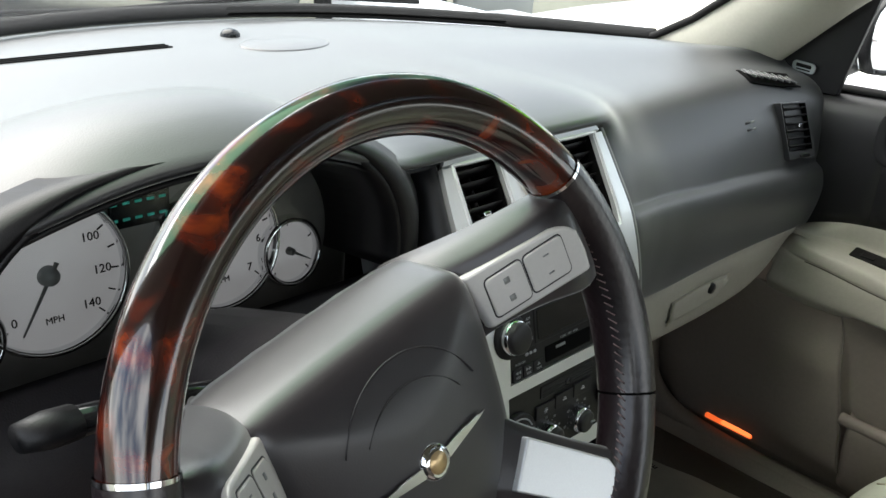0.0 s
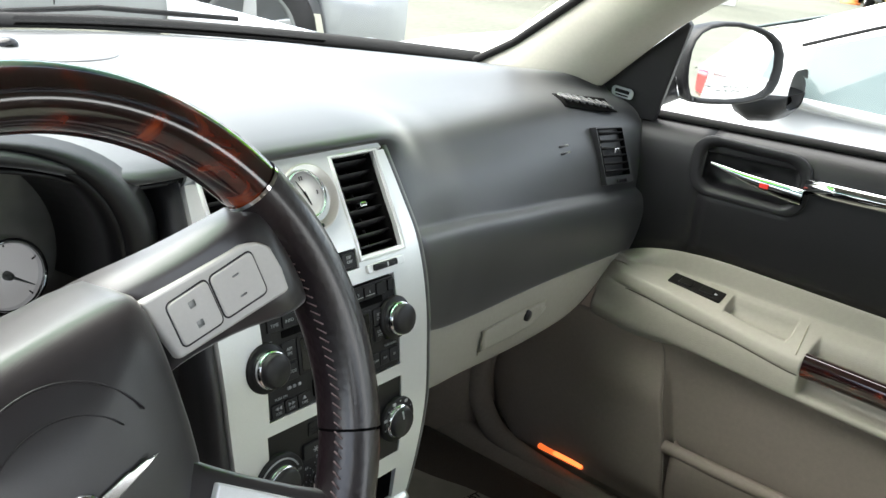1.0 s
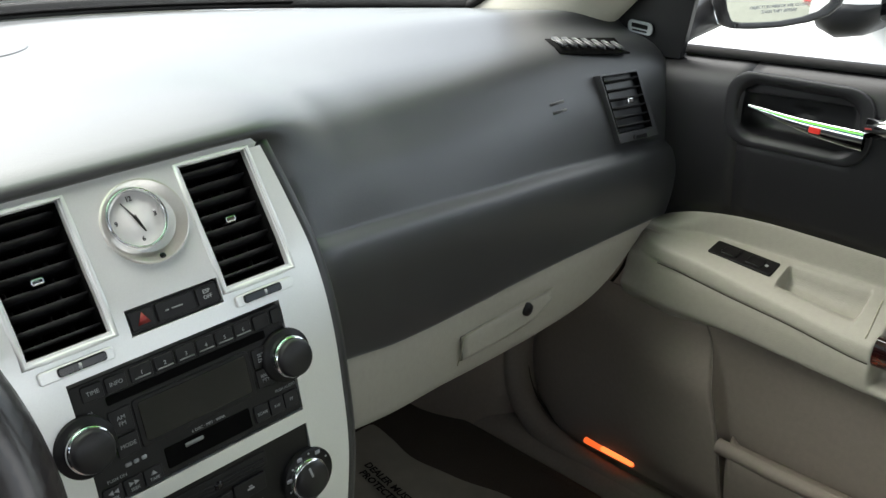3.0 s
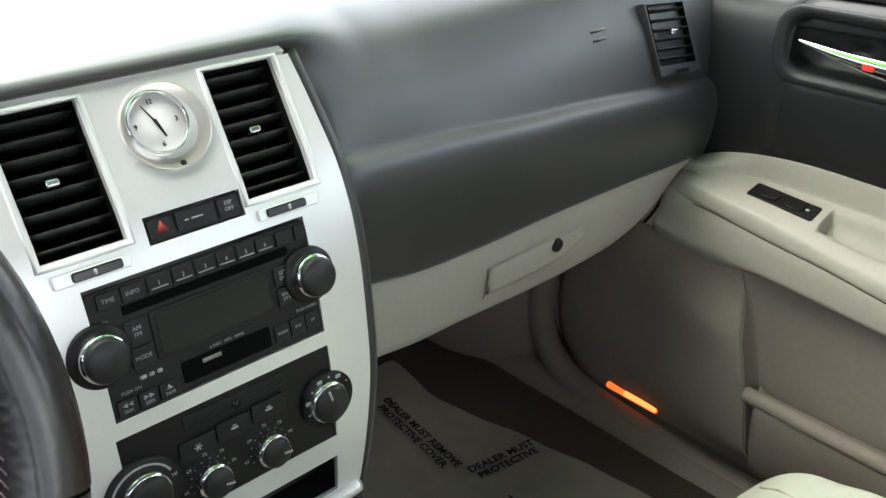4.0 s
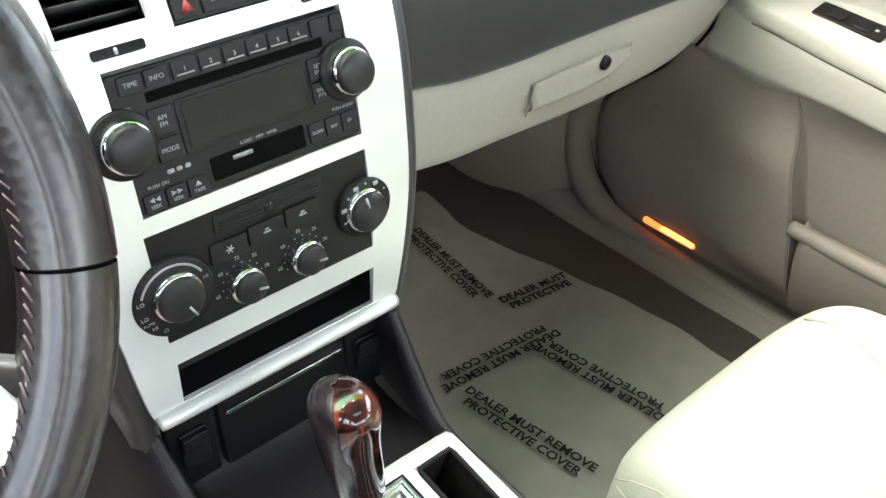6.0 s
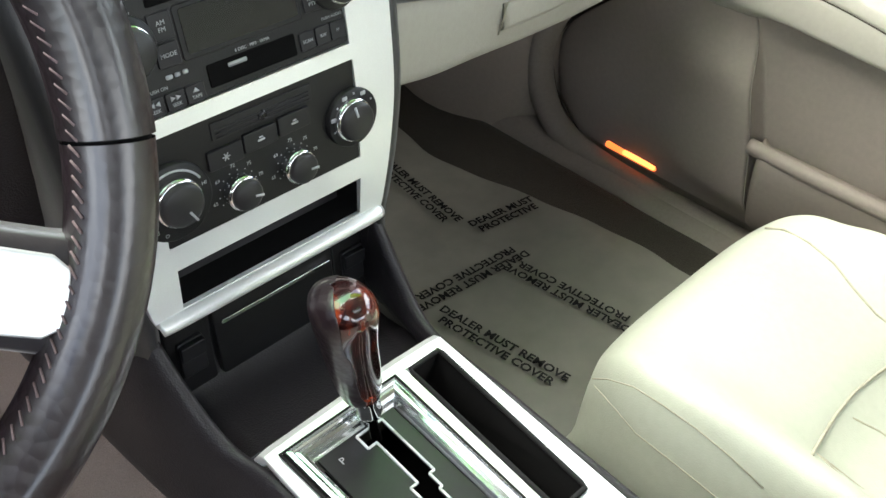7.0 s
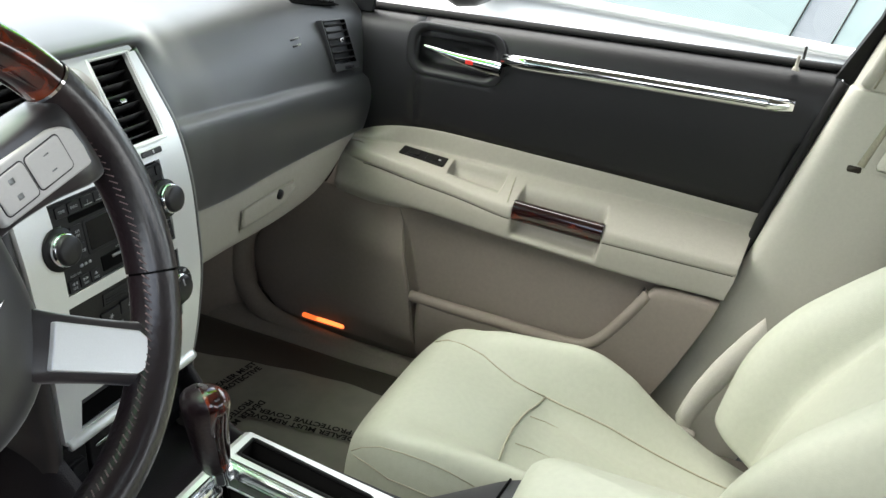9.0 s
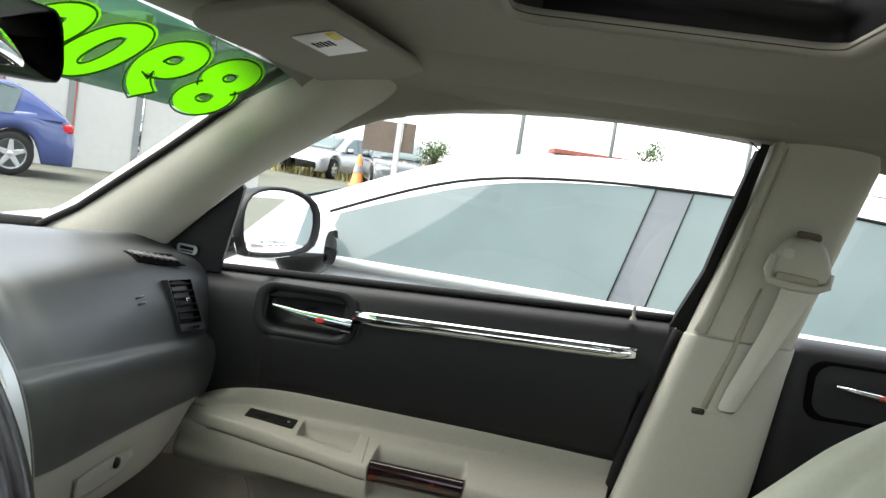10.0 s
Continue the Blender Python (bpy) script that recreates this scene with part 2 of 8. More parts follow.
def lathe(bm, profile, m=None, k=32):
    """Turns a profile of (radius, height) about the z axis of m."""
    m = m or Matrix()
    rings = []
    for r, z in profile:
        if r < 1e-6:
            rings.append([bm.verts.new(m @ Vector((0, 0, z)))])
        else:
            rings.append([bm.verts.new(m @ Vector((r * math.cos(2 * math.pi * i / k), r * math.sin(2 * math.pi * i / k), z))) for i in range(k)])
    for a, b in zip(rings, rings[1:]):
        for i in range(k):
            j = (i + 1) % k
            f = [a[i % len(a)], a[j % len(a)], b[j % len(b)], b[i % len(b)]]
            f = list(dict.fromkeys(f))
            if len(f) > 2:
                bm.faces.new(f)


def sheet(bm, rows):
    """A skin over rows of points; every row has the same count."""
    vs = [[bm.verts.new(p) for p in row] for row in rows]
    for a, b in zip(vs, vs[1:]):
        for i in range(len(a) - 1):
            bm.faces.new((a[i], a[i + 1], b[i + 1], b[i]))
    return vs


def tube(bm, pts, r, k=10, closed=False, squash=1.0):
    """A round bar along points; r may be one radius or one for each point."""
    pts = [Vector(p) for p in pts]
    n = len(pts)
    rs = r if isinstance(r, (list, tuple)) else [r] * n
    rings, up = [], None
    for i, p in enumerate(pts):
        a = pts[i - 1] if (closed or i) else p
        b = pts[(i + 1) % n] if (closed or i < n - 1) else p
        d = (b - a).normalized()
        if up is None:
            up = Vector((0, 0, 1)) if abs(d.z) < 0.9 else Vector((0, 1, 0))
        side = d.cross(up).normalized()
        up = side.cross(d).normalized()
        rings.append([bm.verts.new(p + rs[i] * (math.cos(t) * side + squash * math.sin(t) * up)) for t in (2 * math.pi * j / k for j in range(k))])
    for a, b in zip(rings, rings[1:] + (rings[:1] if closed else [])):
        for j in range(k):
            bm.faces.new((a[j], a[(j + 1) % k], b[(j + 1) % k], b[j]))
    if not closed:
        bm.faces.new(rings[0][::-1])
        bm.faces.new(rings[-1])


def smooth_line(keys, x):
    """A smooth value at x through sorted (x, value) keys."""
    xs = [k[0] for k in keys]
    if x <= xs[0]:
        return keys[0][1]
    if x >= xs[-1]:
        return keys[-1][1]
    i = max(j for j in range(len(xs)) if xs[j] <= x)
    a, b = keys[i], keys[i + 1]
    p, q = keys[max(i - 1, 0)], keys[min(i + 2, len(keys) - 1)]
    h, u = b[0] - a[0], (x - a[0]) / (b[0] - a[0])
    ma = (b[1] - p[1]) / (b[0] - p[0]) * h if b[0] > p[0] else 0
    mb = (q[1] - a[1]) / (q[0] - a[0]) * h if q[0] > a[0] else 0
    return (2 * u**3 - 3 * u**2 + 1) * a[1] + (u**3 - 2 * u**2 + u) * ma + (-2 * u**3 + 3 * u**2) * b[1] + (u**3 - u**2) * mb


def line(keys, x):
    return float(np.interp(x, [k[0] for k in keys], [k[1] for k in keys]))


def span(a, b, n):
    return [a + (b - a) * i / (n - 1) for i in range(n)]


def lettering(name, words, size, m, material, parent, label="", thick=0.0004, align="CENTER", squeeze=1.0, bold=0.0, rim=0.0):
    """Words in the built-in font as a mesh: their plane is the x,y plane of m."""
    cu = bpy.data.curves.new(name, "FONT")
    cu.body, cu.size, cu.extrude, cu.align_x, cu.align_y = words, size, thick, align, "CENTER"
    cu.resolution_u, cu.offset = (8 if size > 0.05 else 2), bold
    if rim:
        cu.fill_mode, cu.bevel_depth, cu.bevel_resolution = "NONE", rim, 1
    tmp = bpy.data.objects.new(name, cu)
    scene.collection.objects.link(tmp)
    me = bpy.data.meshes.new_from_object(tmp.evaluated_get(bpy.context.evaluated_depsgraph_get()))
    bpy.data.objects.remove(tmp)
    bpy.data.curves.remove(cu)
    me.transform(m @ Matrix.Diagonal((squeeze, 1, 1, 1)))
    me.materials.clear()
    me.materials.append(M[material])
    ob = new(name, me)
    if parent:
        ob.parent = parent
        ob.matrix_parent_inverse = parent.matrix_world.inverted()
    if label:
        ob["label"] = label
    return ob


def axes(origin, right, up):
    """A pose whose x is right, y is up and z stands out of the face."""
    r, u = Vector(right).normalized(), Vector(up).normalized()
    o = r.cross(u).normalized()
    u = o.cross(r)
    return Matrix(((r.x, u.x, o.x, origin[0]), (r.y, u.y, o.y, origin[1]), (r.z, u.z, o.z, origin[2]), (0, 0, 0, 1)))


# ------------------------------------------------------------------ shape of the cabin
def base_y(x):
    """How far ahead the foot of the windscreen lies."""
    return 0.86 - 0.43 * (min(abs(x), 0.735) / 0.71) ** 2.2


FACE = [(0.55, 0.03), (0.66, 0.026), (0.71, 0.025), (0.757, 0.027), (0.805, 0.035), (0.86, 0.046), (0.922, 0.067), (0.96, 0.090), (1.004, 0.117), (1.03, 0.133)]
FACE_WIDE = [(0.645, 0.108), (0.655, 0.111), (0.70, 0.1175), (0.78, 0.1255), (0.86, 0.129), (0.90, 0.129), (0.96, 0.1245), (0.998, 0.1195), (1.005, 0.1170), (1.009, 0.1135), (1.012, 0.1075)]


def on_face(x, z, out=0.0):
    """A place on the centre stack's face, moved out of it."""
    y = smooth_line(FACE, z)
    dy = (smooth_line(FACE, z + 0.004) - smooth_line(FACE, z - 0.004)) / 0.008
    n = Vector((0, -1, dy)).normalized()
    return Vector((x, y, z)) + out * n


def face_axes(x, z, out=0.0):
    up = on_face(x, z + 0.004) - on_face(x, z - 0.004)
    return axes(on_face(x, z, out), (1, 0, 0), up)


def belt(y):
    return 0.974 - 0.055 * y


# ------------------------------------------------------------------ floor and shell
def floor_height(y):
    return smooth_line([(-0.9, 0.30), (0.30, 0.300), (0.44, 0.302), (0.52, 0.318), (0.60, 0.375), (0.66, 0.45), (0.72, 0.55)], y)


def build_floor():
    bm = bmesh.new()
    rows = []
    for y in span(-1.6, 0.72, 48):
        row = []
        for x in span(0.10, 0.680, 24):
            rise = 0.02 * max(0, (x - 0.60) / 0.080) ** 2
            row.append((x, y, floor_height(y) + rise + 0.0025 * noise.noise(Vector((x * 14, y * 14, 0)))))
        rows.append(row)
    sheet(bm, rows)
    tagged(part("floor", bm, "carpet", subsurf=1, solid=0.012), "taupe carpet in the passenger footwell, darkened for shade", "carpet", kind="structure")
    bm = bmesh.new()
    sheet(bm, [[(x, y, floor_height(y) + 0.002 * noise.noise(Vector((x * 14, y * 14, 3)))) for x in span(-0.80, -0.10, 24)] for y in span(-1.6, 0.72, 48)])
    tagged(part("floor", bm, "carpet_in_light", subsurf=1, solid=0.012), "taupe carpet in the driver footwell, lightened as if lit", "carpet", kind="structure")
    # carpeted tunnel flank on the driver side
    bm = bmesh.new()
    sheet(bm, [[(-0.128 - 0.015 * u - 0.03 * u * u, y, 0.478 - 0.165 * u) for u in span(0, 1, 6)] for y in span(-0.9, 0.72, 24)])
    tagged(part("trim", bm, "carpet_in_light", solid=0.01), "taupe carpet on the tunnel flank", "carpet", kind="structure")
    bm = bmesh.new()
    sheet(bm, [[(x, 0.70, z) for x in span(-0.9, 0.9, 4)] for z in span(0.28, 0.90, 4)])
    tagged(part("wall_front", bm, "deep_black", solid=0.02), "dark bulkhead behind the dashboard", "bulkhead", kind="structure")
    # rounded sill and kick panel along the passenger door opening
    bm = bmesh.new()
    rows = []
    for y in span(-1.5, 0.40, 60):
        lift = 0.33 * max(0, (y - 0.30) / 0.34) ** 1.6
        out = 0.012 * min(1, max(0, (y + 0.1) / 0.3))
        rows.append([(0.668 + out, y, 0.292 + lift * 0.25), (0.675 + out, y, 0.314 + lift * 0.3), (0.690 + out * 0.7, y, 0.326 + lift * 0.45), (0.712, y, 0.330 + lift * 0.6),
                     (0.742, y, 0.328 + lift * 0.8), (0.757, y, 0.316 + lift), (0.760, y, 0.28 + lift)])
    sheet(bm, rows)
    tagged(part("trim", bm, "sill_in_shade", subsurf=1, solid=0.006), "beige sill trim along the door opening, darkened for shade", "sill trim", kind="structure")
    bm = bmesh.new()
    rows = []
    for z in span(0.27, 0.80, 20):
        rows.append([(0.615 - 0.03 * (z - 0.3), 0.72, z), (0.628, 0.60, z), (0.645, 0.51, z), (0.664, 0.45, z), (0.684, 0.395, z), (0.706, 0.355, z), (0.735, 0.338, z), (0.79, 0.332, z)])
    sheet(bm, rows)
    tagged(part("trim", bm, "beige_in_shade", subsurf=1, solid=0.006), "beige kick panel beside the footwell", "kick panel", kind="structure")
    bm = bmesh.new()
    keys = [(0.744, 0.205, 0.66), (0.740, 0.268, 0.60), (0.736, 0.318, 0.53), (0.733, 0.340, 0.455), (0.732, 0.326, 0.385), (0.729, 0.284, 0.340), (0.726, 0.222, 0.321), (0.724, 0.14, 0.314), (0.720, 0.0, 0.311), (0.718, -0.25, 0.310), (0.718, -0.60, 0.310)]
    line_pts = []
    for a, c, e, g in zip(keys[:1] + keys, keys, keys[1:], keys[2:] + keys[-1:]):
        p0, p1, p2, p3 = (Vector(q) for q in (a, c, e, g))
        line_pts += [0.5 * (2 * p1 + (p2 - p0) * u + (2 * p0 - 5 * p1 + 4 * p2 - p3) * u * u + (3 * p1 - p0 - 3 * p2 + p3) * u**3) for u in (0, 0.25, 0.5, 0.75)]
    tube(bm, line_pts, 0.0215, 16)
    tagged(part("trim", bm, "sill_in_shade"), "rounded taupe trim rib along the door opening", "sill trim", kind="structure")
    # outer skin that closes the car on the passenger side, below and behind
    bm = bmesh.new()
    sheet(bm, [[(0.86 + 0.06 * math.sin(math.pi * (z - 0.2) / 0.9), y, z) for z in span(0.18, 0.94, 10)] for y in span(-1.75, 1.5, 20)])
    tagged(part("wall_east", bm, "paint_silver", solid=0.01), "silver outer flank of the car", "car body", kind="structure")
    bm = bmesh.new()
    box(bm, (0, -1.78, 0.62), (1.7, 0.05, 0.9))
    tagged(part("wall_south", bm, "beige_in_shade"), "plain beige panel that closes the cabin behind", "panel", kind="structure")


build_floor()


def build_film():
    """The clear protective sheet on the carpet with its printed warning."""
    mat_film = thing("mat_cover", "clear plastic mat cover printed with black warnings", "mat cover", (0.38, 0.1, 0.31))
    bm = bmesh.new()
    rows = []
    for j, v in enumerate(span(0, 1, 26)):
        y = -0.22 + v * 0.72
        xr = line([(-0.22, 0.612), (0.0, 0.618), (0.07, 0.616), (0.18, 0.596), (0.265, 0.577), (0.34, 0.556), (0.41, 0.552), (0.47, 0.560), (0.50, 0.565)], y) + 0.003 * math.sin(y * 60)
        rows.append([(0.14 + (xr - 0.14) * u, y, floor_height(y) + 0.010 + 0.002 * noise.noise(Vector((u * 4, v * 5, 1))) + 0.001 * noise.noise(Vector((u * 17, v * 19, 5)))) for u in span(0, 1, 22)])
    sheet(bm, rows)
    part("sheet", bm, "mat_film", mat_film, "cloudy clear plastic sheet", subsurf=1)
    two = "DEALER MUST REMOVE\nPROTECTIVE COVER"
    for x, y, turn, words in ((0.464, 0.336, -97, two), (0.520, 0.207, -9, "DEALER MUST\nPROTECTIVE"), (0.387, 0.148, 174, two), (0.458, 0.037, 98, two), (0.319, 0.036, -82, two)):
        m = Matrix.Translation((x, y, floor_height(y) + 0.0165)) @ pose(0, 0, 0, 0, 0, turn)
        lettering("print", words, 0.0172, m, "print_black", mat_film, thick=0.0002, squeeze=1.06, bold=0.0004)


mat("mat_film", (0.180, 0.173, 0.142), 0.36, scale=30, vary=0.16, bump=0.2, bump_scale=60, big=7, spec=0.32)
build_film()


# ------------------------------------------------------------------ dashboard
ROLL = [(0.12, 0.116, 1.003), (0.16, 0.124, 0.999), (0.22, 0.137, 0.992), (0.31, 0.158, 0.982), (0.45, 0.169, 0.977), (0.58, 0.166, 0.977), (0.65, 0.157, 0.976), (0.72, 0.142, 0.972), (0.78, 0.130, 0.966)]
CREASE = [(0.12, 0.928), (0.153, 0.920), (0.245, 0.904), (0.33, 0.892), (0.42, 0.881), (0.486, 0.876), (0.63, 0.864), (0.745, 0.857), (0.80, 0.854)]
LOW = [(0.12, 0.061, 0.803), (0.153, 0.066, 0.796), (0.20, 0.078, 0.782), (0.245, 0.088, 0.769), (0.327, 0.10, 0.757), (0.486, 0.11, 0.751), (0.63, 0.109, 0.75), (0.78, 0.105, 0.748)]
GLOVE = [(0.12, 0.075, 0.715), (0.184, 0.086, 0.700), (0.25, 0.10, 0.682), (0.329, 0.115, 0.668), (0.43, 0.125, 0.656), (0.51, 0.126, 0.655), (0.605, 0.125, 0.662), (0.655, 0.123, 0.678), (0.70, 0.122, 0.706), (0.745, 0.12, 0.742)]


def key2(keys, x):
    return smooth_line([(k[0], k[1]) for k in keys], x), smooth_line([(k[0], k[2]) for k in keys], x)


def build_dashboard():
    dash = thing("dashboard", "slate grey padded dashboard over a beige glove compartment", "dashboard", (0, 0.3, 0.62))
    # one padded top from the windscreen's foot to the front roll, with the hood over the gauges
    def top_row(x):
        yb = base_y(x)
        hood = math.exp(-(((x + 0.36) / 0.175) ** 4))
        yf = 0.111 - 0.034 * hood
        zf = 1.027 - 0.009 * hood + 0.076 * hood * (1 - 0.5 * ((x + 0.36) / 0.2) ** 2)
        a = [(yb + 0.02, 0.985)]
        for u in span(0.12, 1, 15):
            k = min(1, max(0, (u - 0.45) / 0.5))
            a.append((yb + (yf - yb) * u, 0.992 + 0.009 * math.sin(math.pi * min(1, u)) + (zf - 0.992) * (k * k * (3 - 2 * k)) - 0.004 * (u > 0.97) * hood - 0.009 * (1 - hood) * max(0, (u - 0.80) / 0.20) ** 2 - 0.024 * hood * max(0, (u - 0.72) / 0.28) ** 2))
        a += [(yf - 0.003 - 0.003 * hood, zf - 0.0165 - 0.0145 * hood), (yf + 0.006 - 0.004 * hood, zf - 0.0215 - 0.0175 * hood)]
        ry, rz = key2(ROLL, max(x, 0.12))
        keys = [(0, (yb + 0.02, 0.985)), (0.12, (yb * 0.88 + ry * 0.12, 0.997)), (0.40, (yb * 0.60 + ry * 0.40, 1.006)), (0.68, (yb * 0.33 + ry * 0.67, 1.013)), (0.80, (ry + 0.075, rz + 0.022)), (0.87, (ry + 0.040, rz + 0.016)), (0.94, (ry + 0.014, rz + 0.002)), (1.0, (ry, rz - 0.020))]
        b_ = [(smooth_line([(q, p[0]) for q, p in keys], u), smooth_line([(q, p[1]) for q, p in keys], u)) for u in span(0, 1, len(a))]
        w = min(1, max(0, (x - 0.100) / 0.125))
        w = w * w * (3 - 2 * w)
        end = max(0, (x - 0.766) / 0.028) ** 2
        return [(x, p[0] * (1 - w) + q[0] * w + 0.03 * end * (k > 8), p[1] * (1 - w) + q[1] * w) for k, (p, q) in enumerate(zip(a, b_))]

    bm = bmesh.new()
    sheet(bm, [[p, (p[0], p[1] + 0.05, p[2] - 0.006)] for p in (top_row(x)[-1] for x in span(-0.77, 0.15, 60))])
    part("pad_underside", bm, "black_plastic", dash, solid=0.003)
    # passenger front, from the roll over the crease to the lower lip
    bm = bmesh.new()
    sheet(bm, [top_row(x) for x in span(-0.77, 0.122, 70)])
    rows = []
    for x in span(0.122, 0.794, 56):
        (ry, rz), (ly, lz), cz = key2(ROLL, x), key2(LOW, x), smooth_line(CREASE, x)
        end = max(0, (x - 0.766) / 0.028) ** 2
        t = top_row(x)
        c = ly + 0.005
        full = 0.0035 * (1 - 0.8 * min(1, max(0, (x - 0.48) / 0.13))) * min(1, (x - 0.11) / 0.06)
        row = [(ry * 0.80 + c * 0.20 - 0.75 * full, (rz - 0.02) * 0.80 + cz * 0.20), (ry * 0.60 + c * 0.40 - full, (rz - 0.02) * 0.58 + cz * 0.42), (ry * 0.22 + c * 0.78 + 0.005 - 0.5 * full, (rz - 0.02) * 0.16 + cz * 0.84), (c + 0.0105, cz + 0.0012), (c + 0.0098, cz - 0.0005), (c - 0.0005, cz - 0.0062), (c - 0.0035, cz - 0.0100), (c - 0.0062, cz - 0.016), (c - 0.0110, cz - 0.034),
               (c - 0.0088, cz * 0.48 + lz * 0.52), (ly + 0.0015, lz + 0.028), (ly + 0.0065, lz + 0.010), (ly + 0.009, lz + 0.002), (ly + 0.012, lz), (ly + 0.04, lz - 0.001)]
        rows.append(t + [(x, y + 0.03 * end + 0.5 * max(0, 0.146 - x), z) for y, z in row])
    sheet(bm, rows)
    bmesh.ops.remove_doubles(bm, verts=bm.verts, dist=1e-5)
    part("pad", bm, "dash_slate", dash, "slate grey grained pad with a gauge hood", subsurf=1, solid=0.004)
    # end cap beside the door
    bm = bmesh.new()
    sheet(bm, [[(0.794, y, z) for y in span(0.14, 0.42, 5)] for z in span(0.75, 0.965, 6)])
    part("end_cap", bm, "dash_slate", dash, solid=0.004)
    # inside of the hood's arch, a dark tunnel round the gauges
    bm = bmesh.new()
    arch = []
    for a in span(-10, 190, 40):
        c, s = math.cos(radians(a)), math.sin(radians(a))
        arch.append((-0.36 + 0.172 * abs(c) ** 0.7 * (1 if c > 0 else -1), 0.955 + 0.110 * max(s, -0.6)))
    sheet(bm, [[(x, 0.084, z) for x, z in arch], [(-0.36 + (x + 0.36) * 1.02, 0.11, z - 0.006) for x, z in arch], [(-0.36 + (x + 0.36) * 1.06, 0.19, z - 0.02) for x, z in arch]])
    part("gauge_tunnel", bm, "black_plastic", dash, "black gauge tunnel", solid=0.004)
    # face round the tunnel, between hood and stack
    bm = bmesh.new()
    rows = []
    for k, (x, z) in enumerate(arch):
        ox = -0.36 + (x + 0.36) * 1.28
        rows.append([(x, 0.084, z), (-0.36 + (x + 0.36) * 1.05, 0.082, 0.955 + (z - 0.955) * 1.015), (-0.36 + (x + 0.36) * 1.14, 0.088, 0.955 + (z - 0.955) * 1.02), (ox, 0.112, 0.955 + (z - 0.955) * 1.02)])
    sheet(bm, rows)
    part("gauge_surround", bm, "black_plastic", dash, solid=0.003)
    # driver lower panel
    bm = bmesh.new()
    rows = []
    for x in span(-0.77, -0.124, 30):
        rows.append([(x, 0.105, 0.93), (x, 0.075, 0.885), (x, 0.070, 0.84), (x, 0.085, 0.76), (x, 0.13, 0.66), (x, 0.20, 0.57), (x, 0.30, 0.53)])
    sheet(bm, rows)
    part("knee_panel", bm, "console_charcoal", dash, "charcoal knee panel", subsurf=1, solid=0.004)
    # dark cheek that frames the centre stack
    for side in (-1, 1):
        bm = bmesh.new()
        rows = []
        for z in span(0.60, 1.004, 30):
            w = smooth_line(FACE_WIDE, min(z, 1.0))
            p = on_face(0, z)
            rows.append([(side * (w - 0.004), p.y + 0.004, p.z), (side * (w + 0.003), p.y - 0.003, p.z), (side * (w + 0.011), p.y - 0.002, p.z), (side * (w + 0.016), p.y + 0.012, p.z), (side * (w + 0.018), p.y + 0.12, p.z)])
        sheet(bm, rows)
        part("stack_cheek", bm, "dash_slate", dash, "dark frame beside the centre stack", solid=0.002)
    # glove compartment
    bm = bmesh.new()
    rows = []
    for x in span(0.140, 0.772, 48):
        (ly, lz), (gy, gz) = key2(LOW, x), key2(GLOVE, x)
        rows.append([(x, ly + 0.02, lz + 0.006), (x, ly + 0.011, lz - 0.003), (x, (ly + gy) / 2 + 0.006, (lz + gz) / 2), (x, gy, gz + 0.012), (x, gy + 0.003, gz + 0.004), (x, gy + 0.012, gz), (x, gy + 0.10, gz - 0.004), (x, gy + 0.30, gz - 0.01)])
    sheet(bm, rows)
    glove = part("glove_compartment", bm, "beige_plastic", dash, "beige glove compartment", subsurf=1, solid=0.004, toward=(0.4, -2, 0.8))

    def on_glove(x, z, out=0.0):
        (ly, lz), (gy, gz) = key2(LOW, x), key2(GLOVE, x)
        u = (lz - z) / max(lz - gz, 0.01)
        return Vector((x, (ly + 0.011) * (1 - u) + gy * u - out, z))

    # pull with its recessed tray and lock
    bm = bmesh.new()
    rows = []
    for u in span(0, 1, 16):
        x = 0.362 + 0.165 * u
        top, bot = 0.724 - 0.004 * u, 0.697 - 0.006 * math.sin(math.pi * u) + 0.012 * max(0, u - 0.8) / 0.2
        rows.append([on_glove(x, top, 0.001), on_glove(x, top - 0.004, 0.0035), on_glove(x, (top + bot) / 2, 0.0030), on_glove(x, bot + 0.003, 0.006), on_glove(x, bot - 0.002, 0.005), on_glove(x, bot - 0.006, -0.002)])
    sheet(bm, rows)
    part("latch", bm, "beige_plastic", glove, "beige pull", solid=0.002)
    bm = bmesh.new()
    p = on_glove(0.481, 0.711, 0.004)
    lathe(bm, [(0.0001, 0.003), (0.0075, 0.003), (0.0085, 0.0), (0.0085, -0.004)], axes(p, (1, 0.05, 0), (0, -0.1, 1)), 20)
    part("lock", bm, "black_plastic", glove, "black key lock")
    bm = bmesh.new()
    tube(bm, [on_glove(0.352, 0.694, 0.006), on_glove(0.357, 0.708, 0.006), on_glove(0.364, 0.725, 0.004), on_glove(0.45, 0.724, 0.003), on_glove(0.53, 0.722, 0.003)], 0.0006, 6)
    part("seam", bm, "leather_seam", glove)
    # side vent at the dashboard's end
    o, r, u = Vector((0.638, 0.146, 0.957)), Vector((0.062, -0.008, -0.003)), Vector((0.010, -0.024, -0.068))
    n = r.cross(u).normalized()
    n = n if n.y < 0 else -n
    quad = lambda a, b, d: o + a * r + b * u + d * n
    fr = bmesh.new()
    ring = [(-0.03, -0.03), (1.07, -0.04), (1.15, 1.16), (-0.02, 1.18)]
    inner = [(0, 0), (1, 0), (1.0, 1.0), (0, 1.0)]
    A = [fr.verts.new(quad(a, b, -0.012)) for a, b in ring]
    A2 = [fr.verts.new(quad(a, b, -0.0006)) for a, b in ring]
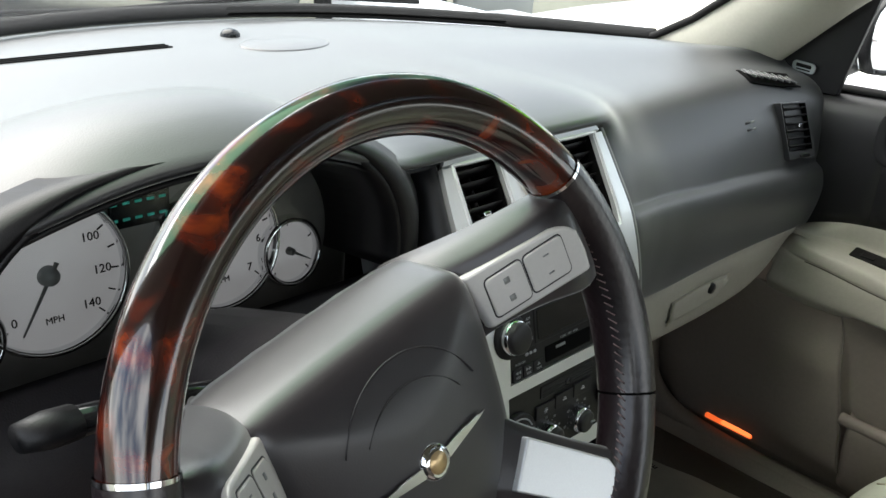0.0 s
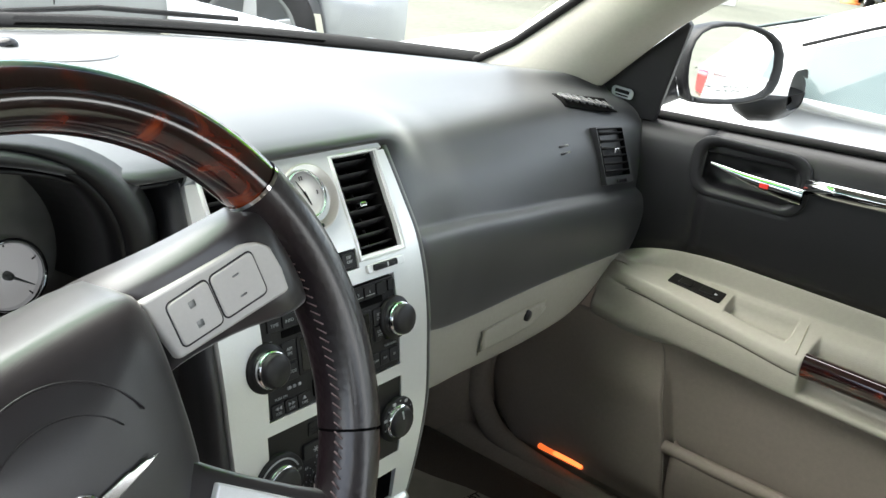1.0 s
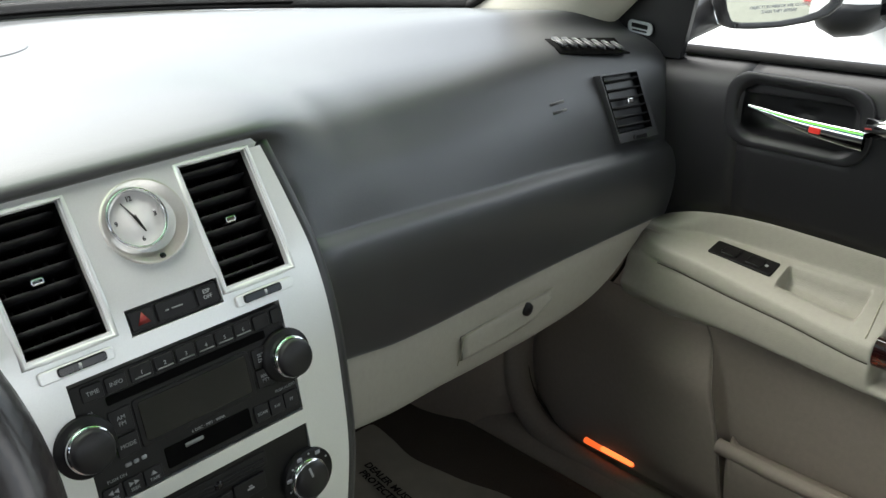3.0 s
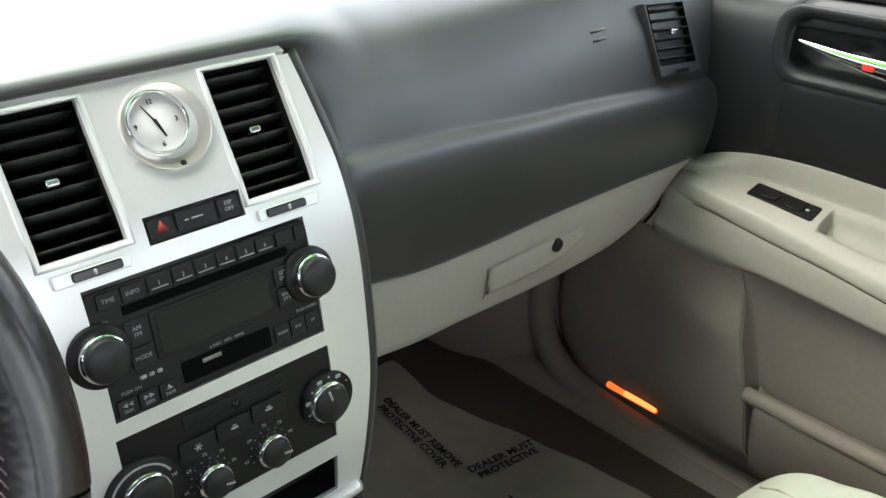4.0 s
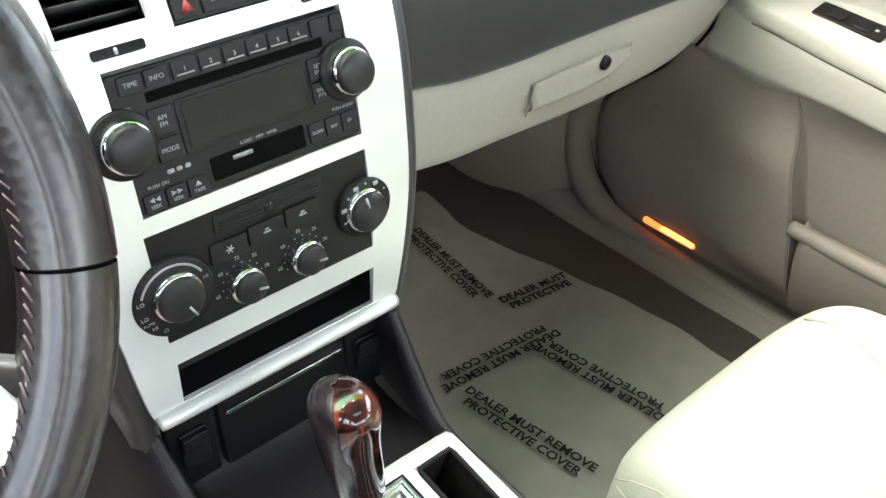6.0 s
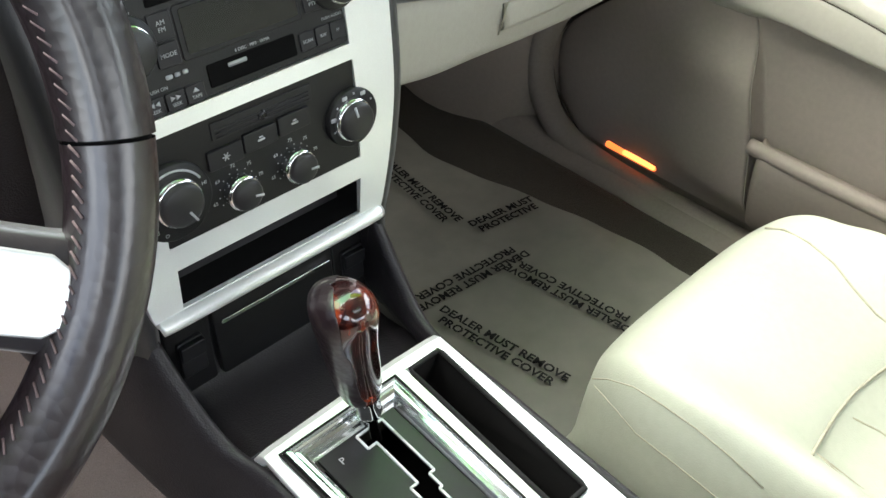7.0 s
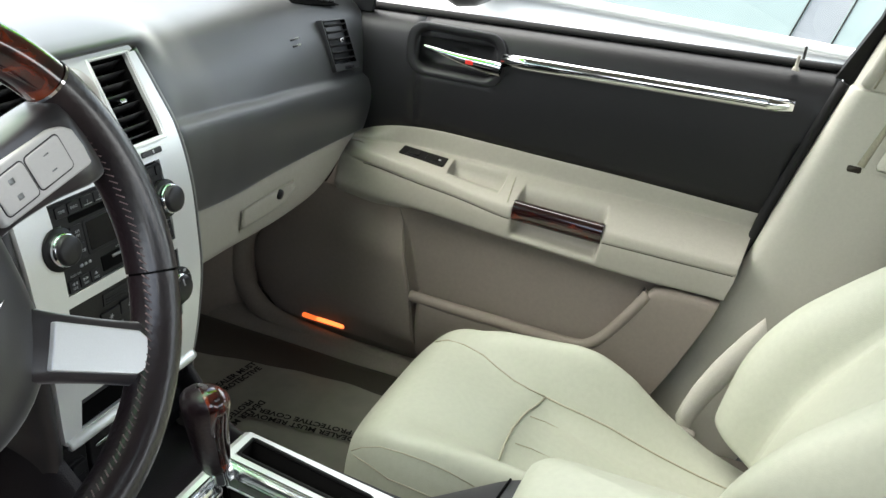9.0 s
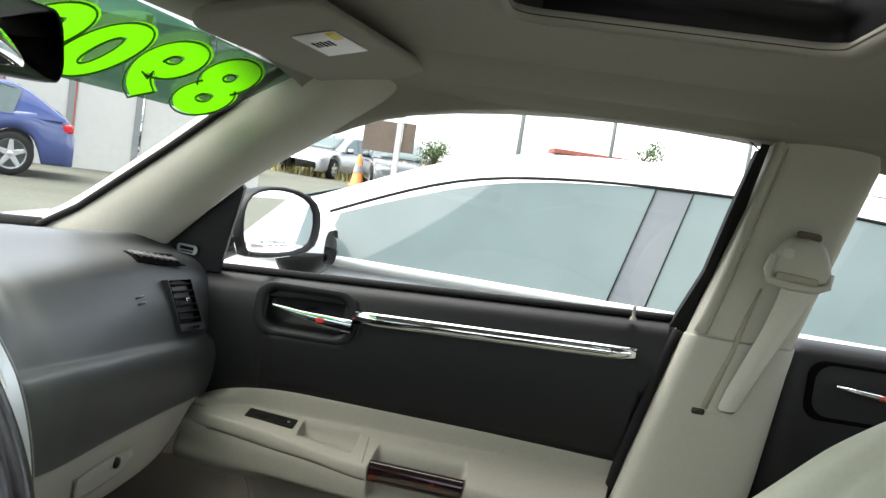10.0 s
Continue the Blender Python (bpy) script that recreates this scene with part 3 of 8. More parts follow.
    B = [fr.verts.new(quad(a, b, -0.0002)) for a, b in inner]
    C = [fr.verts.new(quad(a, b, -0.03)) for a, b in inner]
    for i in range(4):
        j = (i + 1) % 4
        for q in ((A[i], A[j], A2[j], A2[i]), (A2[i], A2[j], B[j], B[i]), (B[i], B[j], C[j], C[i])):
            fr.faces.new(q)
    fr.faces.new(C)
    side = part("side_vent", fr, "dash_slate", dash, "black side air vent", bevel=0.0015)
    b = bmesh.new()
    for (a0, b0), (a1, b1) in zip(inner, inner[1:] + inner[:1]):
        i0, j0, i1, j1 = (0.5 + (v - 0.5) * 0.985 for v in (a0, b0, a1, b1))
        b.faces.new([b.verts.new(quad(*p)) for p in ((i0, j0, 0.001), (i1, j1, 0.001), (i1, j1, -0.0295), (i0, j0, -0.0295))])
    b.faces.new([b.verts.new(quad(a, c, -0.0292)) for a, c in inner])
    part("vent_well", b, "deep_black", side)
    for k in range(6):
        b = bmesh.new()
        v = (k + 0.6) / 6.3
        sheet(b, [[quad(a, v - 0.02, 0.0) for a in span(0.01, 0.99, 4)], [quad(a, v + 0.045, -0.016) for a in span(0.01, 0.99, 4)]])
        part("slat", b, "black_plastic", side, solid=0.0016)
    b = bmesh.new()
    box(b, (0, 0, 0), (0.010, 0.006, 0.007), axes(quad(0.5, 0.47, 0.003), r, -u))
    part("tab", b, "chrome", side, "small chrome tab", bevel=0.001)
    b = bmesh.new()
    box(b, (0, 0, 0), (0.022, 0.005, 0.004), axes(quad(0.45, 1.11, 0.007), r, -u))
    part("tab", b, "black_gloss", side, bevel=0.001)
    # slotted defroster grille beside the pillar
    def on_top(x, y):
        row = top_row(x)
        return Vector((x, y, float(np.interp(-y, [-p[1] for p in row[:-1]], [p[2] for p in row[:-1]]))))

    ga, gb = Vector((0.612, 0.200)), Vector((0.702, 0.166))
    g = bmesh.new()
    rows = []
    for w in span(-0.5, 0.5, 4):
        rows.append([on_top(ga.x + (gb.x - ga.x) * s + 0.008 * w, ga.y + (gb.y - ga.y) * s + 0.030 * w) + Vector((0, 0, 0.0012)) for s in span(-0.03, 1.03, 10)])
    sheet(g, rows)
    grille = part("corner_grille", g, "deep_black", dash, "black slotted defroster grille", solid=0.002)
    for k in range(7):
        b = bmesh.new()
        s0 = (k + 0.5) / 7
        p = on_top(ga.x + (gb.x - ga.x) * s0, ga.y + (gb.y - ga.y) * s0)
        box(b, (0, 0, 0), (0.0065, 0.028, 0.003), axes(p + Vector((0, 0, 0.0035)), (gb.x - ga.x, gb.y - ga.y, -0.006), (0.3, 1, 0.15)))
        part("slat", b, "dash_slate", grille)
    # airbag mark: plain bars
    for k in range(2):
        b = bmesh.new()
        cz, z = smooth_line(CREASE, 0.563), 0.938 - 0.009 * k
        (ry, rz), (ly, lz) = key2(ROLL, 0.563), key2(LOW, 0.563)
        u = (z - cz) / (rz - 0.02 - cz)
        box(b, (0.563, ly + 0.008 + (ry - ly - 0.008) * u - 0.0022, z), (0.024, 0.0016, 0.0030))
        part("mark", b, "dash_slate", dash, "embossed airbag mark")
    # speaker covers and sun sensor on the top
    b = bmesh.new()
    lathe(b, [(0.0, 0.0030), (0.064, 0.0024), (0.068, 0.0018), (0.070, -0.004)], Matrix.Translation((0.080, 0.604, 0.9995)) @ Matrix.Diagonal((1, 0.62, 1, 1)), 40)
    part("speaker_cover", b, "dash_slate", dash, "round speaker cover")
    b = bmesh.new()
    lathe(b, [(0.0, 0.0065), (0.062, 0.005), (0.068, 0.003), (0.070, -0.004)], Matrix.Translation((0.575, 0.40, 1.000)) @ Matrix.Diagonal((0.9, 0.62, 1, 1)), 40)
    part("speaker_cover", b, "dash_slate", dash, "round speaker cover")
    b = bmesh.new()
    lathe(b, [(0.0, 0.007), (0.005, 0.0065), (0.010, 0.0045), (0.013, 0.001), (0.014, -0.004)], Matrix.Translation((0.046, 0.686, 1.0015)), 24)
    part("light_sensor", b, "black_gloss", dash, "black sun sensor dome")
    b = bmesh.new()
    for k in range(3):
        sheet(b, [[on_top(x, 0.668 - 0.009 * k - w) + Vector((0, 0, 0.0016)) for x in span(-0.48, -0.066, 24)] for w in (0, 0.0035)])
    part("defroster_slot", b, "deep_black", dash, "thin black defroster slots", solid=0.003)
    b = bmesh.new()
    sheet(b, [[(x, base_y(x) - 0.045 - w, 1.003 + 0.5 * w) for x in span(0.12, 0.52, 20)] for w in (0, 0.008)])
    part("defroster_slot", b, "deep_black", dash, solid=0.002)


build_dashboard()


# ------------------------------------------------------------------ gauges
def build_cluster():
    cl = thing("instrument_cluster", "white-faced gauges with chrome rings in a black housing", "gauges", (-0.36, 0.19, 0.86))
    b = bmesh.new()
    box(b, (-0.36, 0.205, 0.94), (0.42, 0.02, 0.20))
    part("backing", b, "lens_glare_grey", cl, "backing greyed for the lens reflection", bevel=0.004)
    tilt = (0, 0.16, 1)
    for x, z, r, words in ((-0.438, 0.957, 0.056, "MPH"), (-0.297, 0.948, 0.053, "RPM"), (-0.229, 0.926, 0.027, ""), (-0.505, 0.926, 0.027, "")):
        y = 0.186 if r > 0.03 else 0.181
        m = axes((x, y, z), (1, 0, 0), tilt)
        b = bmesh.new()
        lathe(b, [(0.0, 0.0), (r, 0.0), (r, -0.006), (0, -0.006)], m, 44)
        g = part("gauge", b, "dial_glow", cl, "white dial with an added soft glow")
        b = bmesh.new()
        lathe(b, [(r - 0.001, -0.004), (r - 0.001, 0.006), (r + 0.002, 0.009), (r + 0.004, 0.006), (r + 0.005, -0.004)], m, 44)
        part("ring", b, "chrome", g, "chrome ring")
        b = bmesh.new()
        n_ticks = 15 if r > 0.03 else 5
        for k in range(n_ticks):
            a = radians(225 - 270 * k / (n_ticks - 1))
            b = bmesh.new()
            box(b, (0, 0, 0), (0.10 * r, 0.0012, 0.0006), m @ pose(0, 0, 0.0006, 0, 0, math.degrees(a)) @ Matrix.Translation((0.9 * r, 0, 0)))
            part("tick_mark", b, "print_black", g)
        if r > 0.03:
            for k in range(8):
                a = radians(225 - 270 * k / 7)
                lettering("numeral", str(k * 20 if words == "MPH" else k), 0.0095, m @ Matrix.Translation((0.72 * r * math.cos(a), 0.72 * r * math.sin(a), 0.001)), "print_black", g)
            if words == "RPM":
                lettering("print", words, 0.007, m @ Matrix.Translation((0, -0.6 * r, 0.001)), "print_black", g)
            lettering("print", words, 0.007, m @ Matrix.Translation((0, -0.6 * r, 0.001)), "print_black", g) if words == "MPH" else None
        b = bmesh.new()
        a = -123 if r > 0.03 else -30
        q = m @ pose(0, 0, 0.004, 0, 0, a)
        prism(b, [(-0.2 * r, -0.0016), (0.82 * r, -0.0005), (0.82 * r, 0.0005), (-0.2 * r, 0.0016)], 0, 0.0012, q)
        lathe(b, [(0.0, 0.005), (0.12 * r, 0.004), (0.14 * r, -0.002)], m @ Matrix.Translation((0, 0, 0.002)), 16)
        part("needle", b, "steel_grey", g, "dark grey needle")
    b = bmesh.new()
    sheet(b, [[(x, y, z) for x in span(-0.55, -0.185, 10)] for y, z in ((0.150, 1.035), (0.152, 0.99), (0.158, 0.93), (0.168, 0.87))])
    lens = part("lens", b, "clear_glass", cl, "clear gauge lens", toward=(-0.36, -0.5, 1.1))
    lens.visible_shadow = False
    b = bmesh.new()
    box(b, (-0.362, 0.192, 0.992), (0.050, 0.004, 0.030))
    d = part("display", b, "black_gloss", cl, "dark trip display", bevel=0.002)
    b = bmesh.new()
    for k in range(2):
        for j in range(5):
            box(b, (-0.384 + 0.010 * j, 0.1895, 0.998 - 0.013 * k), (0.0055, 0.001, 0.0020))
    part("readout", b, "display_teal", d, "teal readout bars")


# Grey backing colour stands in for bright reflections on the gauge lens
mat("lens_glare_grey", (0.26, 0.26, 0.245), 0.3, scale=80, vary=0.15)
build_cluster()


# ------------------------------------------------------------------ centre stack
def build_stack():
    st = thing("center_stack", "satin silver centre stack with vents, clock, radio and climate controls", "centre console", (0, 0.06, 0.655))
    VX, VZ = (0.0465, 0.1035), (0.9175, 0.999)
    holes = [(-VX[1], -VX[0], *VZ), (VX[0], VX[1], *VZ), (-0.0855, 0.0855, 0.806, 0.896), (-0.089, 0.086, 0.711, 0.794), (-0.086, 0.086, 0.653, 0.690), (-0.033, 0.041, 0.909, 0.926)]
    zs = sorted({0.645, 0.655, 1.0115, 1.009, 1.005, *span(0.660, 1.002, 36), *(h[2] for h in holes), *(h[3] for h in holes)})
    xs = sorted({h[0] for h in holes} | {h[1] for h in holes} | {0.0})
    bm = bmesh.new()
    grid = {}

    def vert(i, j):
        if (i, j) not in grid:
            z = zs[j]
            w = smooth_line(FACE_WIDE, z)
            x = -w if i < 0 else w if i >= len(xs) else max(-w + 0.004, min(w - 0.004, xs[i]))
            drop = 0.004 * (x / 0.12) ** 2 if z > 1.0 else 0
            grid[i, j] = bm.verts.new(on_face(x, z - drop))
        return grid[i, j]

    for j in range(len(zs) - 1):
        zc = (zs[j] + zs[j + 1]) / 2
        for i in range(-1, len(xs)):
            a = xs[i] if i >= 0 else -0.2
            b = xs[i + 1] if i + 1 < len(xs) else 0.2
            xc = (a + b) / 2
            if not any(h[0] < xc < h[1] and h[2] < zc < h[3] for h in holes):
                bm.faces.new((vert(i, j), vert(i + 1, j), vert(i + 1, j + 1), vert(i, j + 1)))
    part("faceplate", bm, "satin_silver", st, "satin silver faceplate", solid=-0.006, bevel=0.0012, smooth=False)

    # two tall air vents
    for s in (-1, 1):
        x0, x1 = sorted((s * VX[0], s * VX[1]))
        b = bmesh.new()
        q = lambda x, z, d: on_face(x, z, d)
        for (xa, za), (xb, zb) in (((x0, VZ[0]), (x1, VZ[0])), ((x1, VZ[0]), (x1, VZ[1])), ((x1, VZ[1]), (x0, VZ[1])), ((x0, VZ[1]), (x0, VZ[0]))):
            sheet(b, [[q(xa + (xb - xa) * u, za + (zb - za) * u, 0.001) for u in span(0, 1, 5)], [q(xa + (xb - xa) * u, za + (zb - za) * u, -0.045) for u in span(0, 1, 5)]])
        sheet(b, [[q(x, z, -0.045) for x in (x0, x1)] for z in span(*VZ, 5)])
        v = part("air_vent", b, "deep_black", st, "black louvred air vent", solid=0.001)
        b = bmesh.new()
        rim = [(x0 - 0.003, VZ[0] - 0.003), (x1 + 0.003, VZ[0] - 0.003), (x1 + 0.003, VZ[1] + 0.001), (x0 - 0.003, VZ[1] + 0.001)]
        ring = []
        for (xa, za), (xb, zb) in zip(rim, rim[1:] + rim[:1]):
            ring += [q(xa + (xb - xa) * u, za + (zb - za) * u, 0.006) for u in (0, 0.25, 0.5, 0.75)]
        tube(b, ring, 0.0021, 8, closed=True)
        part("vent_rim", b, "satin_silver", v, "satin silver rim")
        for k in range(8):
            b = bmesh.new()
            z = VZ[0] + (k + 0.55) * (VZ[1] - VZ[0]) / 8
            sheet(b, [[q(x, z + 0.0015, -0.004) for x in span(x0 + 0.0005, x1 - 0.0005, 5)], [q(x, z - 0.003, -0.022) for x in span(x0 + 0.0005, x1 - 0.0005, 5)]])
            part("slat", b, "knob_black", v, solid=0.0015)
        for k in range(4):
            b = bmesh.new()
            x = x0 + (k + 1) * (x1 - x0) / 5
            sheet(b, [[q(x, z, -0.026) for z in span(*VZ, 6)], [q(x, z, -0.042) for z in span(*VZ, 6)]])
            part("vane", b, "knob_black", v, solid=0.0014)
        b = bmesh.new()
        box(b, (0, 0, 0), (0.009, 0.005, 0.008), face_axes((x0 + x1) / 2 - 0.002, 0.958, -0.001))
        part("tab", b, "chrome", v, "small chrome tab", bevel=0.0015)
        # thumb wheel under the vent
        b = bmesh.new()
        prism(b, rounded(0.052, 0.0085, 0.002, 3), -0.004, 0.0095, face_axes(s * 0.075, 0.9055))
        t = part("thumbwheel_frame", b, "satin_silver", st, "silver thumbwheel frame", bevel=0.001)
        b = bmesh.new()
        prism(b, rounded(0.034, 0.0065, 0.002, 3), 0.0, 0.0112, face_axes(s * 0.072, 0.9058))
        part("thumbwheel", b, "black_gloss", t, bevel=0.001)
        b = bmesh.new()
        prism(b, rounded(0.0022, 0.004, 0.0008, 2), 0.0112, 0.0116, face_axes(s * 0.074, 0.9058))
        part("mark", b, "print_white", t)

    # analogue clock in a dished round bezel
    m = face_axes(0.006, 0.9725, 0.006)
    b = bmesh.new()
    lathe(b, [(0.0325, -0.004), (0.0325, 0.0025), (0.0318, 0.0034), (0.0308, 0.0032), (0.0215, -0.0008), (0.0150, -0.0008)], m @ Matrix.Diagonal((1, 0.96, 1, 1)), 56)
    c = part("clock", b, "clock_bezel", st, "round analogue clock in a brushed bezel")
    dm = m @ Matrix.Translation((-0.0058, 0.0032, 0.0)) @ Matrix.Scale(0.91, 4)
    b = bmesh.new()
    lathe(b, [(0.0, 0.001), (0.0225, 0.001), (0.0225, -0.003)], dm, 44)
    part("dial", b, "dial_white", c, "white dial")
    b = bmesh.new()
    lathe(b, [(0.0222, 0.0), (0.0222, 0.005), (0.0236, 0.0062), (0.0246, 0.005), (0.0250, 0.0)], dm, 44)
    part("ring", b, "chrome", c, "chrome ring")
    for words, x, y in (("12", 0, 0.0165), ("3", 0.0165, 0), ("6", 0, -0.0165), ("9", -0.0165, 0)):
        lettering("numeral", words, 0.0055, dm @ Matrix.Translation((x, y, 0.0014)), "print_black", c)
    for ln, wd, a, nm in ((0.0165, 0.0008, 118, "minute_hand"), (0.012, 0.0014, -72, "hour_hand")):
        b = bmesh.new()
        prism(b, [(-0.003, -wd), (ln, -wd * 0.4), (ln, wd * 0.4), (-0.003, wd)], 0.002, 0.0026, dm @ pose(0, 0, 0, 0, 0, a))
        part(nm, b, "print_black", c)
    b = bmesh.new()
    lathe(b, [(0.0, 0.002), (0.0022, 0.0015), (0.0024, 0.0)], m @ Matrix.Translation((0.002, -0.0275, 0.0015)), 12)
    part("set_button", b, "black_gloss", c)

    # hazard and stability switches
    b = bmesh.new()
    prism(b, rounded(0.0745, 0.0172, 0.002, 3), -0.008, 0.0035, face_axes(0.004, 0.9175))
    h = part("switch_bank", b, "black_plastic", st, "black switch bank", bevel=0.0008)
    for x, w in ((-0.0218, 0.0185), (0.0045, 0.030), (0.0300, 0.0165)):
        b = bmesh.new()
        prism(b, rounded(w, 0.0132, 0.0012, 3), 0.0, 0.0055, face_axes(x, 0.9178))
        part("button", b, "button_black", h, bevel=0.0008)
    fm = face_axes(-0.0215, 0.9178, 0.0058)
    b = bmesh.new()
    prism(b, [(-0.0050, -0.0036), (0.0050, -0.0036), (0.0, 0.0050)], 0, 0.0003, fm)
    part("hazard_triangle", b, "hazard_red", h, "red hazard triangle")
    lettering("print", "ESP\nOFF", 0.0042, face_axes(0.0300, 0.9183, 0.0058), "print_white", h)
    b = bmesh.new()
    for x, w in ((-0.003, 0.003), (0.005, 0.009)):
        prism(b, rounded(w, 0.0012, 0.0004, 2), 0, 0.0003, face_axes(x, 0.9176, 0.0058))
    part("mark", b, "steel_grey", h)

    # radio
    b = bmesh.new()
    prism(b, rounded(0.1705, 0.0895, 0.003, 3), -0.02, 0.0035, axes(on_face(0, 0.851), (1, 0, 0), on_face(0, 0.890) - on_face(0, 0.812)))
    rm = axes(on_face(0, 0.851), (1, 0, 0), on_face(0, 0.890) - on_face(0, 0.812))
    radio = part("radio", b, "black_plastic", st, "black car radio with two round knobs", bevel=0.0012)
    R = lambda x, y, d=0.0035: rm @ Matrix.Translation((x, y, d))

    def btn(x, y, w, hgt, words="", size=0.0042, parent=None, d=0.0035):
        bb = bmesh.new()
        prism(bb, rounded(w, hgt, 0.0012, 2), -0.001, 0.0016, R(x, y, d))
        part("button", bb, "button_black", parent or radio, bevel=0.0006, segments=1)
        if words:
            lettering("print", words, size, R(x, y, d + 0.0018), "print_white", parent or radio, thick=0.0001)

    for k, (x, w, words) in enumerate(((-0.0705, 0.0165, "TIME"), (-0.0535, 0.0165, "INFO"), (-0.0345, 0.018, "1"), (-0.0165, 0.0165, "2"), (0.0005, 0.0165, "3"), (0.0170, 0.0155, "4"), (0.0330, 0.0155, "5"), (0.0490, 0.0155, "6"), (0.0655, 0.0150, ""), (0.0795, 0.0100, ""))):
        btn(x, 0.0368, w * 0.93, 0.0115, words, 0.0043)
        if 2 <= k <= 7:
            b = bmesh.new()
            prism(b, [(-0.006, -0.0005), (0.006, -0.0005), (0.006, 0.0005), (-0.006, 0.0005)], 0, 0.0003, R(x, 0.0338, 0.0053))
            part("mark", b, "steel_grey", radio)
    b = bmesh.new()
    prism(b, rounded(0.130, 0.0068, 0.0015, 3), 0.0002, 0.0042, R(0.002, 0.0262, 0.0))
    part("disc_slot", b, "deep_black", radio, "black disc slot", bevel=0.0006)
    b = bmesh.new()
    prism(b, rounded(0.096, 0.0365, 0.003, 3), 0.0, 0.0046, R(0.001, 0.0015, 0.0))
    part("display_frame", b, "black_plastic", radio, bevel=0.001)
    b = bmesh.new()
    prism(b, rounded(0.0885, 0.0300, 0.002, 3), 0.0, 0.0052, R(0.001, 0.0022, 0.0))
    part("display", b, "black_gloss", radio, "dark glossy display", bevel=0.0004)
    btn(-0.0568, 0.0100, 0.0165, 0.0175, "AM\nFM", 0.0044)
    btn(-0.0568, -0.0085, 0.0165, 0.0155, "MODE", 0.0042)
    btn(0.0585, 0.0100, 0.0145, 0.0155, "SET\nDIR", 0.0040)
    btn(0.0585, -0.0065, 0.0145, 0.0150, "RND\nPTY", 0.0038)
    lettering("print", "VOL", 0.0040, R(-0.0765, 0.0225, 0.0037), "print_white", radio, thick=0.0001)
    lettering("print", "TUNE", 0.0034, R(0.0795, 0.0235, 0.0037), "print_white", radio, thick=0.0001)
    lettering("print", "PUSH ON", 0.0034, R(-0.070, -0.0285, 0.0037), "print_white", radio, thick=0.0001)
    lettering("print", "PUSH AUDIO", 0.0032, R(0.074, -0.0218, 0.0037), "print_white", radio, thick=0.0001)
    lettering("print", "6 DISC · MP3 · WMA", 0.0032, R(0.004, -0.0205, 0.0053), "print_white", radio, thick=0.0001)
    for k, w in enumerate((0.005, 0.004, 0.004)):
        b = bmesh.new()
        prism(b, rounded(w, 0.0030, 0.001, 2), 0, 0.0003, R(-0.060 + 0.006 * k, -0.0225, 0.0037))
        part("mark", b, "print_white", radio, "small white printed mark")
    b = bmesh.new()
    prism(b, rounded(0.072, 0.0160, 0.0015, 3), 0.0002, 0.0045, R(0.003, -0.0318, 0.0))
    part("tape_slot", b, "deep_black", radio, "black tape slot", bevel=0.0006)
    b = bmesh.new()
    prism(b, rounded(0.0150, 0.0030, 0.0006, 2), 0.0045, 0.0047, R(-0.0096, -0.0285, 0.0))
    part("mark", b, "steel_grey", radio, "small grey printed mark")
    for x, words in ((-0.0755, "SEEK"), (-0.0600, "SEEK"), (-0.0450, "TAPE")):
        btn(x, -0.0382, 0.0142, 0.0125, "", parent=radio)
        lettering("print", words, 0.0034, R(x, -0.0405, 0.0053), "print_white", radio, thick=0.0001)
        for dx in ((-0.002, 0.002) if words == "SEEK" else (0.0,)):
            sgn = -1 if x < -0.07 else 1
            tri = [(dx - 0.0018 * sgn, -0.0018), (dx + 0.0018 * sgn, 0), (dx - 0.0018 * sgn, 0.0018)] if words == "SEEK" else [(-0.0025, -0.0012), (0.0025, -0.0012), (0, 0.002)]
            bb = bmesh.new()
            prism(bb, tri, 0, 0.0003, R(x, -0.0360, 0.0052))
            part("mark", bb, "print_white", radio)
    for x, words in ((0.0490, "SCAN"), (0.0630, "RW"), (0.0765, "FF")):
        btn(x, -0.0325, 0.0130, 0.0135, words, 0.0034)
    for s in (-1, 1):
        km = rm @ Matrix.Translation((0.0825 * s - 0.0025, 0.0035, 0.0)) @ Matrix.Diagonal((0.89, 0.89, 1, 1))
        b = bmesh.new()
        lathe(b, [(0.0, 0.0085), (0.0232, 0.0085), (0.0244, 0.0072), (0.0244, -0.004)], km, 44)
        part("knob_base", b, "black_plastic", radio, "round black knob base")
        b = bmesh.new()
        lathe(b, [(0.0188, 0.005), (0.0188, 0.013), (0.0181, 0.0165), (0.0170, 0.0168)], km, 44)
        part("knob_ring", b, "chrome", radio, "chrome knob ring")
        b = bmesh.new()
        lathe(b, [(0.0, 0.0225), (0.0140, 0.0222), (0.0160, 0.0211), (0.0170, 0.0190), (0.0174, 0.012), (0.0174, 0.006)], km, 44)
        part("knob", b, "knob_black", radio, "black knob")

    # climate panel
    cm = axes(on_face(0, 0.7525), (1, 0, 0), on_face(0, 0.785) - on_face(0, 0.72))
    b = bmesh.new()
    prism(b, rounded(0.1745, 0.0885, 0.003, 3, -0.0010, 0.0004), -0.02, 0.0030, cm)
    cl = part("climate_panel", b, "black_plastic", st, "black climate control panel with four knobs", bevel=0.0012)
    C = lambda x, y, d=0.003: cm @ Matrix.Translation((x, y, d))
    for x, y, r in ((-0.0790, -0.0055, 0.0292), (0.0795, -0.0030, 0.0240)):
        b = bmesh.new()
        lathe(b, [(0.0, 0.0080), (r - 0.001, 0.0080), (r, 0.0070), (r, -0.006)], C(x, y, 0), 48)
        part("knob_base", b, "black_plastic", cl, "round black knob base")
